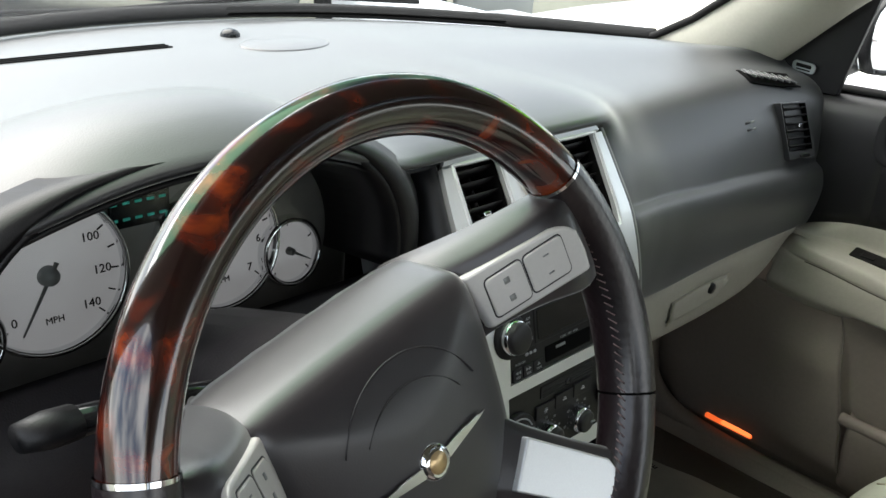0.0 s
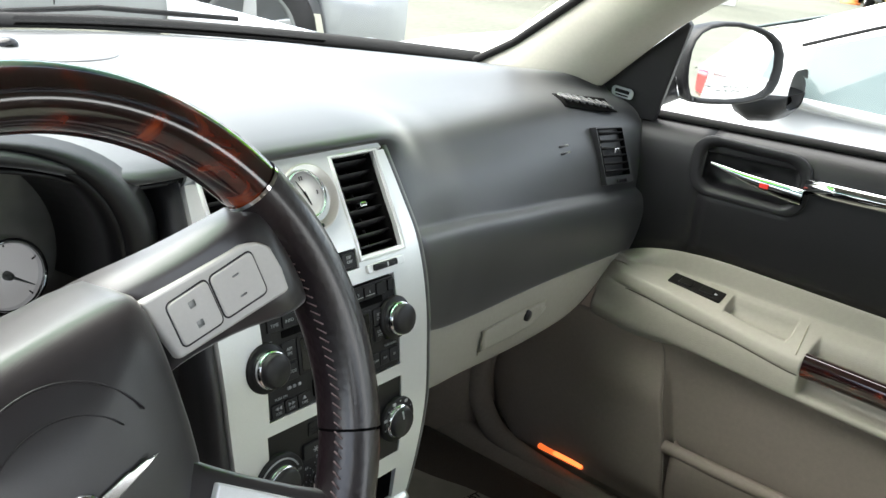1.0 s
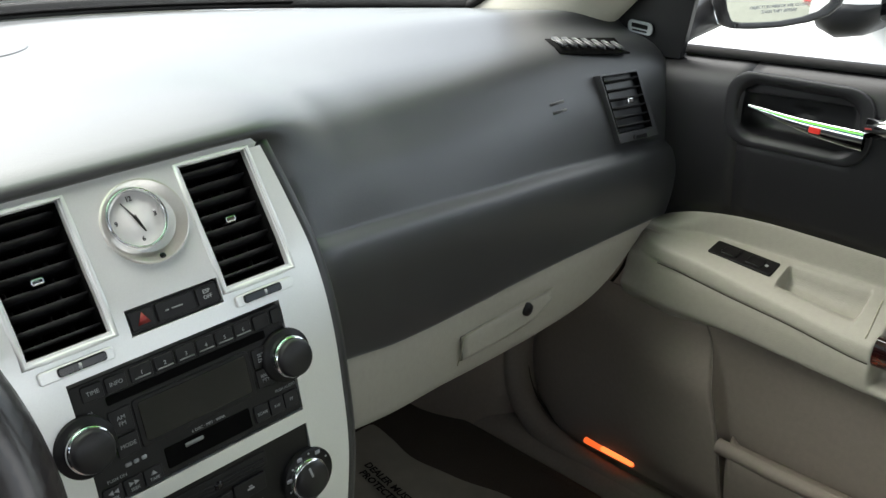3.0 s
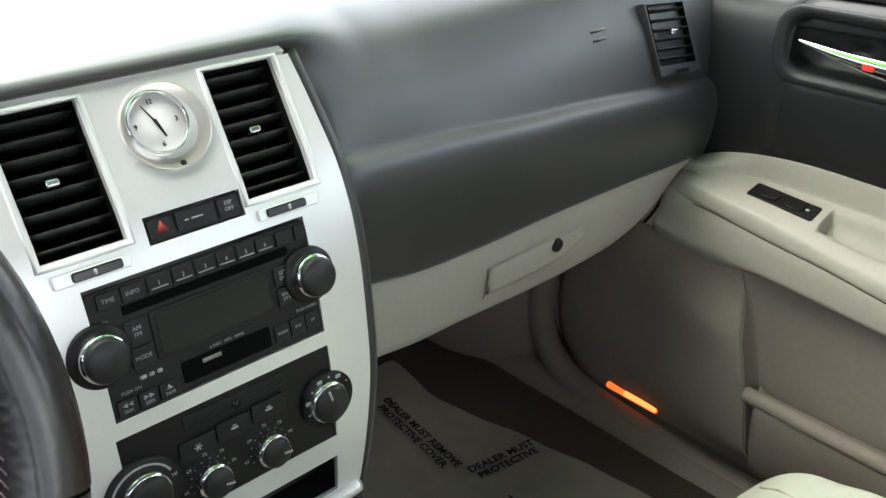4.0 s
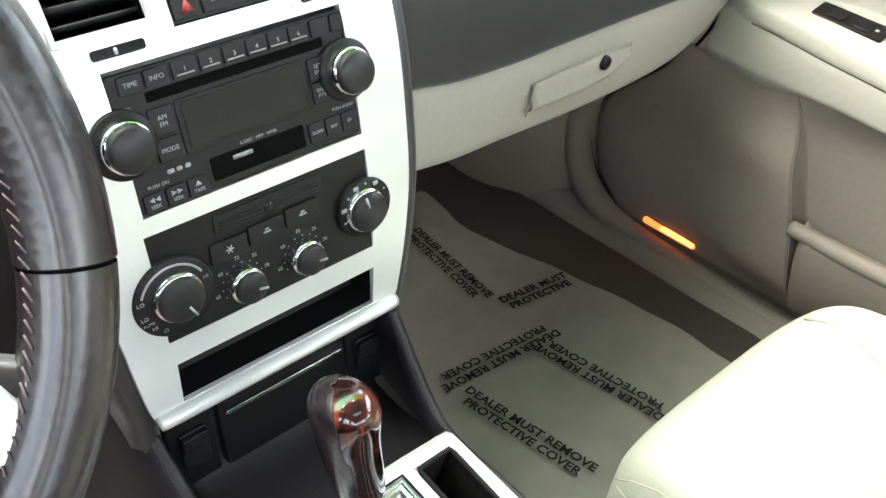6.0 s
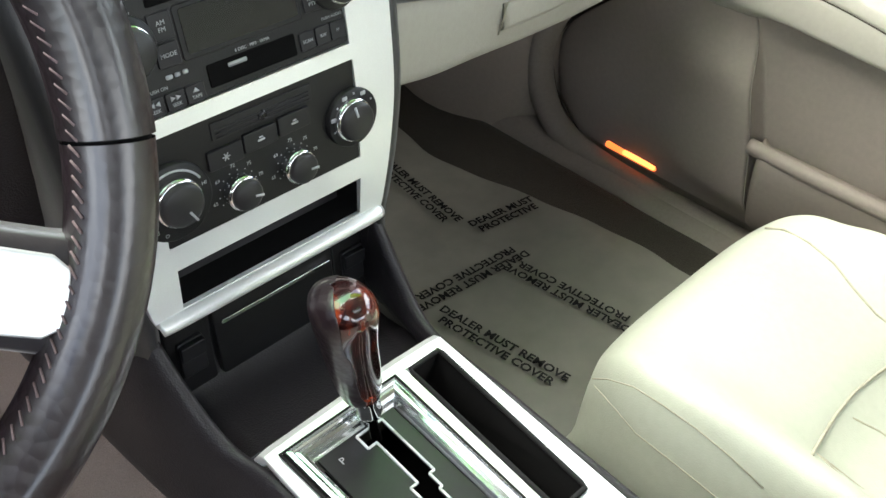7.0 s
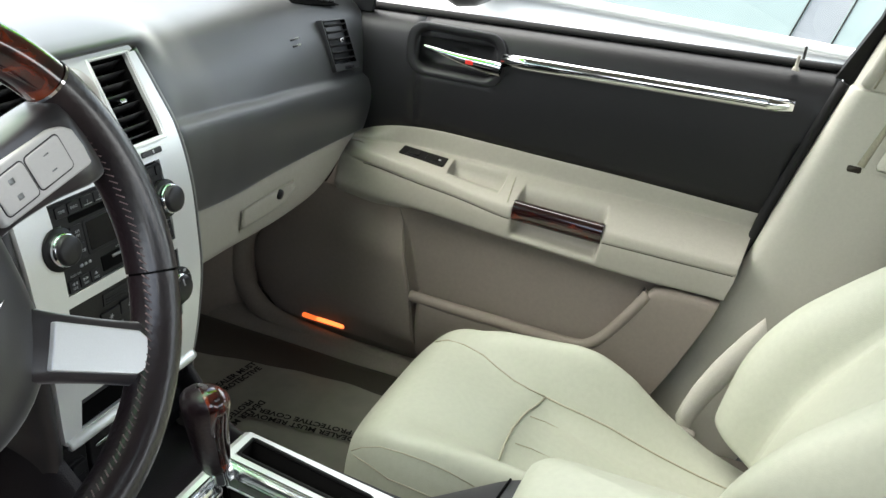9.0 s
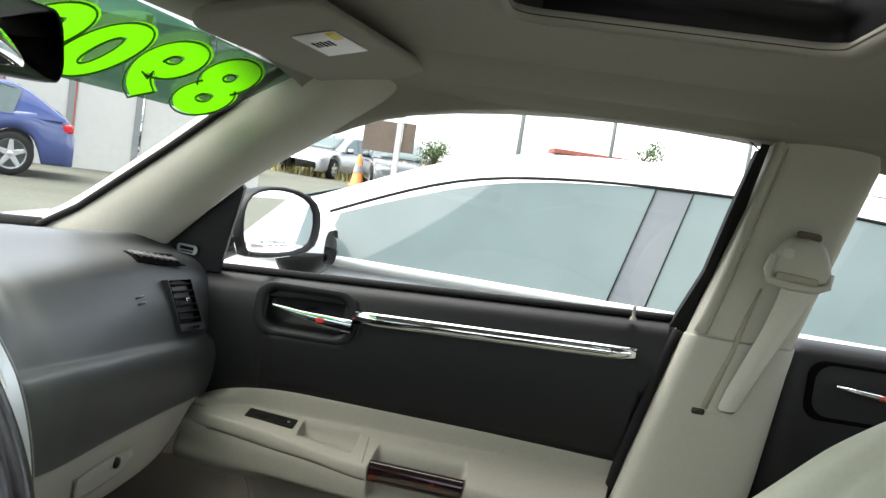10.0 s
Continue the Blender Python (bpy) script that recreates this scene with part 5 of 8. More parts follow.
    prof = [(-0.0005, 0.001), (0.0004, 0.0046), (0.0020, 0.0068), (0.0050, 0.0078), (0.0062, 0.0066), (0.0070, 0.0062), (0.0095, 0.0066), (0.0120, 0.0052), (0.0138, 0.0022), (0.0150, -0.0010), (0.0165, -0.0040)]
    rows = []
    for q, d in prof:
        row = []
        for x, y in ((gx0 + q, gy0 + q), (gx1 - q, gy0 + q), (gx1 - q, gy1 - q), (gx0 + q, gy1 - q), (gx0 + q, gy0 + q)):
            row.append((x * taper(y), y, zt(y) + d))
        rows.append(row)
    sheet(b, rows)
    part("gate_frame", b, "bezel_chrome", co, "polished chrome gate frame", solid=0.001, smooth=False, bevel=0.0010)
    b = bmesh.new()
    tube(b, [(x * taper(y), y, zt(y) + 0.0035) for x, y in ((gx0 - 0.001, gy0 - 0.001), (gx1 + 0.001, gy0 - 0.001), (gx1 + 0.001, gy1 + 0.001), (gx0 - 0.001, gy1 + 0.001))], 0.0014, 6, closed=True)
    part("frame_gap", b, "rubber", co, "thin dark gap round the gate frame")
    b = bmesh.new()
    q = 0.0162
    # plate with a stepped opening: cells left open trace the shift path
    steps = ((-0.2245, -0.2075, -0.0420, -0.0225), (-0.2075, -0.1960, -0.0350, -0.0175), (-0.1960, -0.1785, -0.0280, -0.0112), (-0.1785, -0.1650, -0.0275, -0.0085), (-0.1650, -0.1200, -0.0205, -0.0035), (-0.1200, -0.1065, -0.0290, -0.0035))
    px = sorted({gx0 * 0.95 + q, gx1 * 0.95 - q, *(v for k in steps for v in k[2:])})
    py = sorted({gy0 + q, gy1 - q, *(v for k in steps for v in k[:2])})
    open_cells = {(i, j) for i in range(len(px) - 1) for j in range(len(py) - 1) for ya, yb, xa, xb in steps if xa <= px[i] < xb and ya <= py[j] < yb}
    g2 = {}

    def W(i, j):
        if (i, j) not in g2:
            g2[i, j] = b.verts.new((px[i], py[j], zt(py[j]) - 0.0035))
        return g2[i, j]

    for i in range(len(px) - 1):
        for j in range(len(py) - 1):
            if (i, j) not in open_cells:
                b.faces.new((W(i, j), W(i + 1, j), W(i + 1, j + 1), W(i, j + 1)))
    plate = part("gate_plate", b, "gate_black", co, "dark gate plate with a stepped slot", solid=0.004, smooth=False, bevel=0.0008)
    b = bmesh.new()
    box(b, (-0.03, -0.17, 0.535), (0.085, 0.15, 0.004))
    part("gate_floor", b, "deep_black", plate)
    edge = []
    for i, j in open_cells:
        for (a, c), (di, dj) in ((((i, j), (i + 1, j)), (0, -1)), (((i + 1, j), (i + 1, j + 1)), (1, 0)), (((i + 1, j + 1), (i, j + 1)), (0, 1)), (((i, j + 1), (i, j)), (-1, 0))):
            if (i + di, j + dj) not in open_cells:
                edge.append([(px[k[0]], py[k[1]], zt(py[k[1]]) - 0.0030) for k in (a, c)])
    for p0, p1 in edge:
        b = bmesh.new()
        tube(b, [p0, p1], 0.0012, 6)
        part("slot_edge", b, "satin_silver", plate, "bright slot edge")
    for words, x, y in (("P", -0.0505, -0.116), ("R", -0.049, -0.167), ("N", -0.0495, -0.192), ("D", -0.0505, -0.217)):
        lettering("print", words, 0.0088, Matrix.Translation((x, y, zt(y) - 0.0030)) @ pose(0, 0, 0, 0, 0, 0), "print_white", plate, thick=0.0001)
    # sliding lid that rises to the armrest
    b = bmesh.new()
    rows = []
    LID = [(-0.462, 0.648), (-0.39, 0.620), (-0.33, 0.583), (-0.290, 0.559)]
    for y in span(-0.462, -0.291, 16):
        z, hw = line(LID, y), line([(-0.462, 0.112), (-0.40, 0.110), (-0.29, 0.0945)], y)
        rows.append([(x * hw, y + 0.004 * (1 - x * x) - 0.002, z + 0.004 - 0.005 * x**4) for x in span(-1, 1, 15)])
    sheet(b, rows)
    lid = part("sliding_lid", b, "lid_grey", co, "grey sliding cup holder lid", solid=0.012, bevel=0.003, subsurf=1)
    zl = lambda y: line(LID, y) + 0.0050
    b = bmesh.new()
    tube(b, [(-0.027, -0.3735, zl(-0.3765)), (0.007, -0.3725, zl(-0.3755)), (0.040, -0.3735, zl(-0.3765))], 0.0019, 8)
    part("bright_line", b, "chrome", lid, "thin bright line")
    b = bmesh.new()
    tube(b, [(x, -0.3985 + 0.004 * (1 - (x / 0.11) ** 2), zl(-0.3965) - 0.005 * (x / 0.11) ** 4) for x in span(-0.106, 0.106, 16)], 0.0016, 6)
    part("seam", b, "deep_black", lid)


mat("gate_black", (0.012, 0.012, 0.013), 0.35, scale=200, vary=0.15, spec=0.4)
build_console()


def build_shifter():
    sh = thing("gear_lever", "gear lever with a burl and black leather knob in park", "gear lever", (-0.008, -0.104, 0.57))
    top = Vector((-0.022, -0.078, 0.694))
    foot = Vector((-0.013, -0.112, 0.560))
    ax = (top - foot).normalized()
    m = axes(foot, (1, 0, 0), (0, 1, 0))
    z = ax
    x = Vector((1, 0, 0))
    y = z.cross(x).normalized()
    x = y.cross(z)
    m = Matrix(((x.x, y.x, z.x, foot.x), (x.y, y.y, z.y, foot.y), (x.z, y.z, z.z, foot.z), (0, 0, 0, 1)))
    b = bmesh.new()
    lathe(b, [(0.0045, 0.0), (0.0045, 0.022), (0.008, 0.024), (0.0105, 0.029), (0.0105, 0.040), (0.012, 0.044)], m, 24)
    part("shaft", b, "chrome", sh, "chrome shaft and collar")

    def body(prof):
        bb = bmesh.new()
        rows = []
        for h, rx, ry, oy in prof:
            rows.append([m @ Vector((1.13 * rx * math.cos(t), oy + 1.08 * ry * math.sin(t), h * 1.06)) for t in span(0, 2 * math.pi, 29)])
        sheet(bb, rows)
        bmesh.ops.remove_doubles(bb, verts=bb.verts, dist=1e-5)
        return bb

    prof = [(0.041, 0.0115, 0.012, 0.002), (0.050, 0.0150, 0.0165, 0.002), (0.075, 0.0170, 0.0195, 0.001), (0.095, 0.0180, 0.0215, -0.001), (0.112, 0.0200, 0.0250, -0.005), (0.124, 0.0205, 0.0268, -0.007), (0.133, 0.0178, 0.0235, -0.005), (0.139, 0.012, 0.016, -0.004), (0.1405, 0.001, 0.001, -0.003)]
    b = body(prof)
    kn = part("knob", b, "tortoise", sh, "glossy burl knob", subsurf=1)
    b = body([(h + 0.0004, rx + 0.0006, ry + 0.0006, oy) for h, rx, ry, oy in prof])
    bmesh.ops.delete(b, geom=[f for f in b.faces if (m.inverted() @ f.calc_center_median()).dot(Vector((0.74, -0.67, 0))) > 0.002], context="FACES")
    part("grip", b, "wheel_leather", kn, "black leather grip", solid=0.0008, subsurf=1)


build_shifter()


def cushion(bm, w, d, h, bulge=0.02, nx=16, ny=16, m=None, r=0.05):
    """A padded block with round edges about its own base centre."""
    m = m or Matrix()
    rings = []
    for k in range(9):
        u = k / 8
        z = h * u
        inset = r * (1 - math.sqrt(max(0, 1 - max(0, (u - 0.55) / 0.45) ** 2)))
        pts = rounded(w - 2 * inset, d - 2 * inset, max(0.02, r - inset * 0.4), 6)
        rings.append([m @ Vector((x, y, z)) for x, y in pts])
    rows = [r_ + r_[:1] for r_ in rings]
    last = rows[-1]
    c = sum((Vector(p) for p in last[:-1]), Vector()) / (len(last) - 1)
    for s, lift in ((0.75, 0.6), (0.4, 0.9), (0.05, 1.0)):
        up = (m.to_3x3() @ Vector((0, 0, bulge * lift)))
        rows.append([c + (Vector(p) - c) * s + up for p in last])
    sheet(bm, rows)
    bmesh.ops.remove_doubles(bm, verts=bm.verts, dist=1e-5)


def build_armrest():
    ar = thing("console_armrest", "cream padded armrest lid on the centre console", "armrest", (0, -0.6, 0.60))
    b = bmesh.new()
    cushion(b, 0.19, 0.44, 0.075, 0.012, r=0.035, m=Matrix.Translation((0, -0.640, 0.630)) @ pose(0, 0, 0, -1.5))
    part("pad", b, "cream_leather", ar, "cream leather pad", subsurf=1)
    b = bmesh.new()
    box(b, (0, -0.68, 0.51), (0.186, 0.46, 0.25))
    part("storage_box", b, "console_charcoal", ar, "charcoal storage box", bevel=0.008)


build_armrest()


# ------------------------------------------------------------------ passenger seat
SEAT_Z = [(-0.95, 0.43), (-0.70, 0.435), (-0.52, 0.455), (-0.36, 0.492), (-0.25, 0.520), (-0.19, 0.527), (-0.155, 0.513), (-0.135, 0.485), (-0.128, 0.45), (-0.132, 0.38)]


def seat_top(x, y):
    """Height of the cushion: a lower middle panel between raised bolsters and front roll."""
    u = (x - 0.395) / 0.205
    z = smooth_line(SEAT_Z, y)
    bol = math.exp(-(((abs(u) - 0.80) / 0.22) ** 2))
    fade = line([(-0.72, -0.5), (-0.60, -0.1), (-0.54, 0.25), (-0.47, 0.75), (-0.38, 1.0)], y)
    z += (0.052 + 0.024 * (u > 0)) * bol * min(1, max(0, (-0.22 - y) / 0.20)) * fade + 0.012 * bol * min(1, max(0, (-0.15 - y) / 0.1))
    sg = lambda q: 1 / (1 + math.exp(-max(-40, min(40, q))))
    mid = sg((0.495 - x) * 150) * sg((x - 0.284) * 150) * sg((-0.343 - 0.012 * max(0, (x - 0.42) / 0.07) - y) * 110)
    z -= 0.016 * mid
    if mid > 0.5:
        z -= 0.0035 * max(0, math.cos(2 * math.pi * (x - 0.386) / 0.0745)) ** 6 * min(1, max(0, (-0.35 - y) / 0.03))
    edge = max(0, abs(u) - 0.80) / 0.20
    z -= 0.075 * edge**2.2
    return z


def build_seat():
    seat = thing("passenger_seat", "cream leather passenger seat with stitched panels", "car seat", (0.395, -0.5, 0.31))
    b = bmesh.new()
    rows = []
    for k, y in enumerate([*span(-0.90, -0.20, 44), -0.185, -0.17, -0.158, -0.147, -0.139, -0.133, -0.130, -0.130]):
        row = []
        front = max(0, (y + 0.26) / 0.13)
        half = 0.205 - 0.022 * front**2
        for u in span(-1, 1, 49):
            x = 0.395 + half * u
            z = seat_top(0.395 + 0.205 * u, y)
            row.append((x, y + 0.018 * (-(abs(u) ** 4)) * front, z))
        z0 = 0.36
        row = [(0.395 - half - 0.004, y, z0), (0.395 - half - 0.006, y, row[0][2] - 0.03)] + row + [(0.395 + half + 0.006, y, row[-1][2] - 0.03), (0.395 + half + 0.004, y, z0)]
        rows.append(row)
    rows.append([(p[0], -0.134, min(p[2], 0.44)) for p in rows[-1]])
    rows.append([(p[0], -0.150, 0.365) for p in rows[-1]])
    sheet(b, rows)
    cu = part("cushion", b, "cream_leather", seat, "cream leather cushion", subsurf=1, solid=0.01, toward=(0.395, -0.4, 4))
    # welts and seams on the cushion
    def seam(pts, r=0.0013, material="leather_seam"):
        bb = bmesh.new()
        tube(bb, [(x, y, seat_top(x, y) + 0.0004) for x, y in pts], r, 6)
        part("seam", bb, material, cu)

    seam([(0.497, y) for y in span(-0.82, -0.46, 16)] + [(0.495, -0.42), (0.493, -0.385), (0.490, -0.356)], 0.0016)
    seam([(0.490, -0.356), (0.470, -0.349), (0.445, -0.342), (0.420, -0.338), (0.385, -0.335), (0.345, -0.336), (0.310, -0.340), (0.282, -0.344), (0.255, -0.349)], 0.0016)
    seam([(0.283, y) for y in span(-0.82, -0.346, 20)], 0.0014)
    seam([(0.490, -0.356), (0.484, -0.330), (0.483, -0.304), (0.491, -0.272), (0.502, -0.244), (0.509, -0.210), (0.512, -0.180), (0.512, -0.160)], 0.0014)
    seam([(0.209, -0.335), (0.211, -0.300), (0.212, -0.266), (0.213, -0.230), (0.213, -0.200), (0.211, -0.175), (0.210, -0.160)], 0.0007)
    for s in (-1, 1):
        seam([(0.395 + s * (0.197 - 0.010 * max(0, (y + 0.24) / 0.08) ** 2), y) for y in span(-0.80, -0.165, 24)], 0.0007)
    for x in (0.3115, 0.386, 0.4605):
        seam([(x - 0.030 * max(0, (y + 0.40) / 0.06) ** 2, y) for y in span(-0.80, -0.347, 22)], 0.0009)
    b = bmesh.new()
    box(b, (0.395, -0.52, 0.335), (0.37, 0.66, 0.07))
    part("seat_base", b, "beige_in_shade", seat, "beige seat base", bevel=0.012)
    # backrest: leaning slab with bolsters
    SEAM_D = [(0, 0.072), (0.13, 0.090), (0.28, 0.074), (0.40, 0.052), (0.53, 0.024), (0.64, -0.02)]
    PEAK_D = [(0, 0.145), (0.05, 0.160), (0.12, 0.175), (0.21, 0.168), (0.29, 0.142), (0.34, 0.122), (0.40, 0.100), (0.47, 0.078), (0.53, 0.050), (0.60, 0.012), (0.64, -0.02)]
    b = bmesh.new()
    lean = radians(24)
    up = Vector((0, -math.sin(lean), math.cos(lean)))
    outn = Vector((0, math.cos(lean), math.sin(lean)))
    o = Vector((0.395, -0.735, 0.44))
    rows = []
    for h in [*span(0.0, 0.60, 30), 0.615, 0.628, 0.637, 0.640]:
        wv = line([(0, 0.215), (0.15, 0.235), (0.40, 0.235), (0.55, 0.205), (0.60, 0.185), (0.628, 0.160), (0.64, 0.135)], h)
        th = line([(0, 0.10), (0.3, 0.10), (0.55, 0.085), (0.61, 0.06), (0.64, 0.012)], h)
        row = []
        for u in span(-1, 1, 41):
            s_, p_ = smooth_line(SEAM_D, h), smooth_line(PEAK_D, h)
            k = min(1, max(0, (abs(u) - 0.50) / 0.27))
            k = k**0.8 * (2 - k**0.8)
            d = s_ + (p_ - s_) * k + 0.008 * max(0, math.cos(abs(u) / 0.5 * math.pi / 2)) if abs(u) < 0.5 else s_ + (p_ - s_) * k
            if abs(u) > 0.80:
                d = -0.05 + (d + 0.05) * math.sqrt(max(0, 1 - ((abs(u) - 0.80) / 0.205) ** 2))
            row.append(o + up * h + Vector((u * wv, 0, 0)) + outn * d)
        row = [o + up * h + Vector((-wv * 0.97, 0, 0)) + outn * -0.06] + row + [o + up * h + Vector((wv * 0.97, 0, 0)) + outn * -0.06]
        rows.append(row)
    sheet(b, rows)
    br = part("backrest", b, "cream_leather", seat, "cream leather backrest", subsurf=1, solid=0.01, toward=(0.395, 3, 2))
    for s in (-1, 1):
        b = bmesh.new()
        tube(b, [o + up * h + Vector((s * 0.5 * line([(0, 0.215), (0.15, 0.235), (0.40, 0.235), (0.55, 0.205)], h), 0, 0)) + outn * (smooth_line(SEAM_D, h) + 0.0004) for h in span(0.0, 0.52, 22)], 0.0018, 6)
        part("seam", b, "leather_seam", br)
    # back shell
    b = bmesh.new()
    sheet(b, [[o + up * h + Vector((u * 0.21, 0, 0)) + outn * (-0.062 + 0.01 * u * u) for u in span(-1, 1, 8)] for h in span(0, 0.62, 8)])
    part("back_shell", b, "beige_in_shade", seat, solid=0.01)
    # buckle stalk with its webbing loop beside the cushion
    bk = thing("seat_belt_anchor", "cream seat belt webbing and anchor beside the seat", "seat belt", (0.63, -0.62, 0.40))
    b = bmesh.new()
    sheet(b, [[(x, y + 0.35 * w, z + w) for w in (-0.026, 0.0, 0.026)] for x, y, z in ((0.634, -0.556, 0.418), (0.638, -0.562, 0.445), (0.643, -0.572, 0.478), (0.650, -0.588, 0.515), (0.657, -0.606, 0.548), (0.664, -0.625, 0.580), (0.672, -0.648, 0.612))])
    part("webbing", b, "belt_web", bk, "cream woven webbing", solid=0.002)
    b = bmesh.new()
    prism(b, rounded(0.040, 0.050, 0.010, 4), -0.007, 0.007, axes((0.630, -0.566, 0.402), (0.1, 1, 0.1), (0, -0.1, 1)))
    part("cover", b, "beige_plastic", bk, "beige anchor cover", bevel=0.003)


build_seat()


# ------------------------------------------------------------------ passenger door
ZD = [(-0.75, 0.7655), (-0.59, 0.7695), (-0.47, 0.7735), (-0.37, 0.7765), (-0.225, 0.7785), (-0.10, 0.7805), (-0.03, 0.7805), (0.02, 0.7765), (0.061, 0.7695), (0.10, 0.7575), (0.136, 0.7415), (0.20, 0.7285)]
ZS = [(-0.70, 0.702), (-0.36, 0.703), (-0.20, 0.705), (-0.154, 0.7075), (-0.10, 0.7155), (-0.077, 0.720), (-0.035, 0.7265), (0.0, 0.732), (0.06, 0.7365), (0.14, 0.736)]
ZG = [(-0.70, 0.684), (-0.36, 0.682), (-0.20, 0.682), (-0.177, 0.684), (-0.107, 0.695), (-0.033, 0.703), (0.006, 0.708), (0.047, 0.7135), (0.089, 0.716), (0.14, 0.716)]
ZU = [(-0.70, 0.637), (-0.527, 0.636), (-0.44, 0.634), (-0.34, 0.637), (-0.22, 0.642), (-0.116, 0.649), (-0.042, 0.654), (0.0, 0.658), (0.036, 0.661), (0.08, 0.666), (0.14, 0.674)]
REAR = [(0.30, -0.44), (0.391, -0.482), (0.562, -0.556), (0.615, -0.568), (0.772, -0.592), (1.003, -0.650), (1.03, -0.655)]
FRONT = [(0.315, 0.205), (0.335, 0.262), (0.39, 0.322), (0.49, 0.318), (0.62, 0.186), (0.738, 0.138), (0.78, 0.135), (1.0, 0.16)]


def build_door():
    d = thing("passenger_door", "closed passenger door with charcoal upper and beige lower trim", "car door", (0.78, -0.2, 0.31))
    # charcoal upper
    ys = sorted({*span(-0.66, 0.20, 44), -0.115, 0.020})
    cup = (-0.115, 0.020, 0.885, 0.957)
    zf = lambda y, u: smooth_line(ZD, y) - 0.002 + (belt(y) - smooth_line(ZD, y) + 0.002) * u
    b = bmesh.new()
    prof = [(0.0, 0.766), (0.10, 0.763), (0.25, 0.758), (0.45, 0.755), (0.56, 0.755), (0.70, 0.755), (0.84, 0.757), (0.91, 0.763), (0.96, 0.772), (0.99, 0.785), (0.995, 0.81)]
    grid = []
    for y in ys:
        row = []
        for u, x in prof:
            z = zf(y, min(u, 1.0))
            rear = line(REAR, z)
            row.append((x, max(y, rear), z))
        grid.append(row)
    vs = [[b.verts.new(p) for p in row] for row in grid]
    for i in range(len(ys) - 1):
        for j in range(len(prof) - 1):
            c = (ys[i] + ys[i + 1]) / 2
            if cup[0] < c < cup[1] and 4 <= j < 6:
                continue
            q = (vs[i][j], vs[i + 1][j], vs[i + 1][j + 1], vs[i][j + 1])
            if len({tuple(v.co) for v in q}) > 3:
                b.faces.new(q)
    up = part("upper_panel", b, "door_charcoal", d, "charcoal upper panel", solid=0.004, toward=(-2, -0.2, 0.9))
    # handle cup
    cy, cz, w, h = -0.048, 0.922, 0.150, 0.066
    dm = axes((0.7545, cy, cz), (0, -1, 0.02), (0, 0, 1))
    b = bmesh.new()
    rows = []
    for s, dep, rr in ((1.17, -0.003, 0.030), (1.168, 0.0006, 0.030), (1.166, 0.0008, 0.030), (1.155, 0.0009, 0.029), (1.03, 0.0009, 0.027), (1.015, 0.0006, 0.0265), (0.995, -0.0025, 0.026), (0.97, -0.010, 0.025), (0.93, -0.024, 0.024), (0.80, -0.032, 0.02), (0.3, -0.034, 0.008), (0.01, -0.034, 0.0003)):
        pts = rounded(w * s if s > 0.9 else w * s, h * s + (0.010 if s > 1 else 0), rr, 6)
        rows.append([dm @ Vector((x, y, dep)) for x, y in pts + pts[:1]])
    sheet(b, rows)
    bmesh.ops.remove_doubles(b, verts=b.verts, dist=1e-6)
    hc = part("handle_cup", b, "door_charcoal", d, "charcoal handle cup", solid=0.002)
    b = bmesh.new()
    L = [(-0.054, 0.008), (-0.034, 0.005), (-0.004, 0.0), (0.026, -0.003), (0.056, -0.005), (0.084, -0.006)]
    rows = []
    for k, (x, y) in enumerate(L):
        hh = (0.002, 0.0045, 0.0065, 0.0095, 0.0110, 0.0115)[k]
        rows.append([dm @ Vector((x, y + hh * math.cos(t) - 0.3 * hh, 0.008 + 0.005 * math.sin(t) + 0.002 * k / 5)) for t in span(0, 2 * math.pi, 15)])
    sheet(b, rows)
    part("lever", b, "chrome", hc, "chrome door lever", subsurf=1)
    b = bmesh.new()
    prism(b, rounded(0.014, 0.0075, 0.002, 3, 0.030, -0.006), 0.012, 0.0155, dm)
    part("lock_mark", b, "print_red", hc, "red lock mark", bevel=0.001)
    # chrome strip behind the lever
    b = bmesh.new()
    rows = []
    for y in span(-0.132, -0.594, 12):
        z = 0.930 + 0.02 * (-0.132 - y) / 0.462
        rows.append([(0.753 - dx, y, z + dz) for dx, dz in ((-0.002, 0.0125), (0.008, 0.011), (0.012, 0.004), (0.0125, -0.003), (0.008, -0.0105), (-0.002, -0.0125))])
    sheet(b, rows)
    part("bright_strip", b, "chrome", d, "polished chrome strip", solid=0.001)
    # beige armrest: upright pad, tilted shelf with a tray, grooved front and an open recess
    def shelf_z(x, y):
        zo = smooth_line(ZS, y)
        return zo + (max(0.742, zo + 0.003) - zo) * min(1, max(0, (x - 0.697) / 0.063))

    b = bmesh.new()
    rows = []
    wood = (-0.357, -0.208)
    tray = (-0.171, -0.074)
    for y in sorted({*span(-0.66, 0.130, 64), *(w + q for w in wood + tray for q in (-0.010, -0.006, -0.003, -0.0012, 0.0012, 0.003, 0.006, 0.010))}):
        zd, zu = smooth_line(ZD, y), line(ZU, y)
        S = lambda x: min(shelf_z(x, y), zd - 0.004)
        zo, zi = S(0.695), S(0.764)
        zg = min(smooth_line(ZG, y), zo - 0.008)
        nose = 0.026 * min(1, max(0, (y - 0.03) / 0.055)) ** 2
        inner = [(0.766, zd + 0.001), (0.765, zd - 0.002), (0.7648, max(zd - 0.012, zi + 0.006)), (0.7645, zi + 0.004), (0.7635, zi + 0.001), (0.760, S(0.760)), (0.7525, S(0.7525))]
        c = max(0, min(1, (y - tray[0] + 0.0015) / 0.003, (tray[1] + 0.0015 - y) / 0.003))
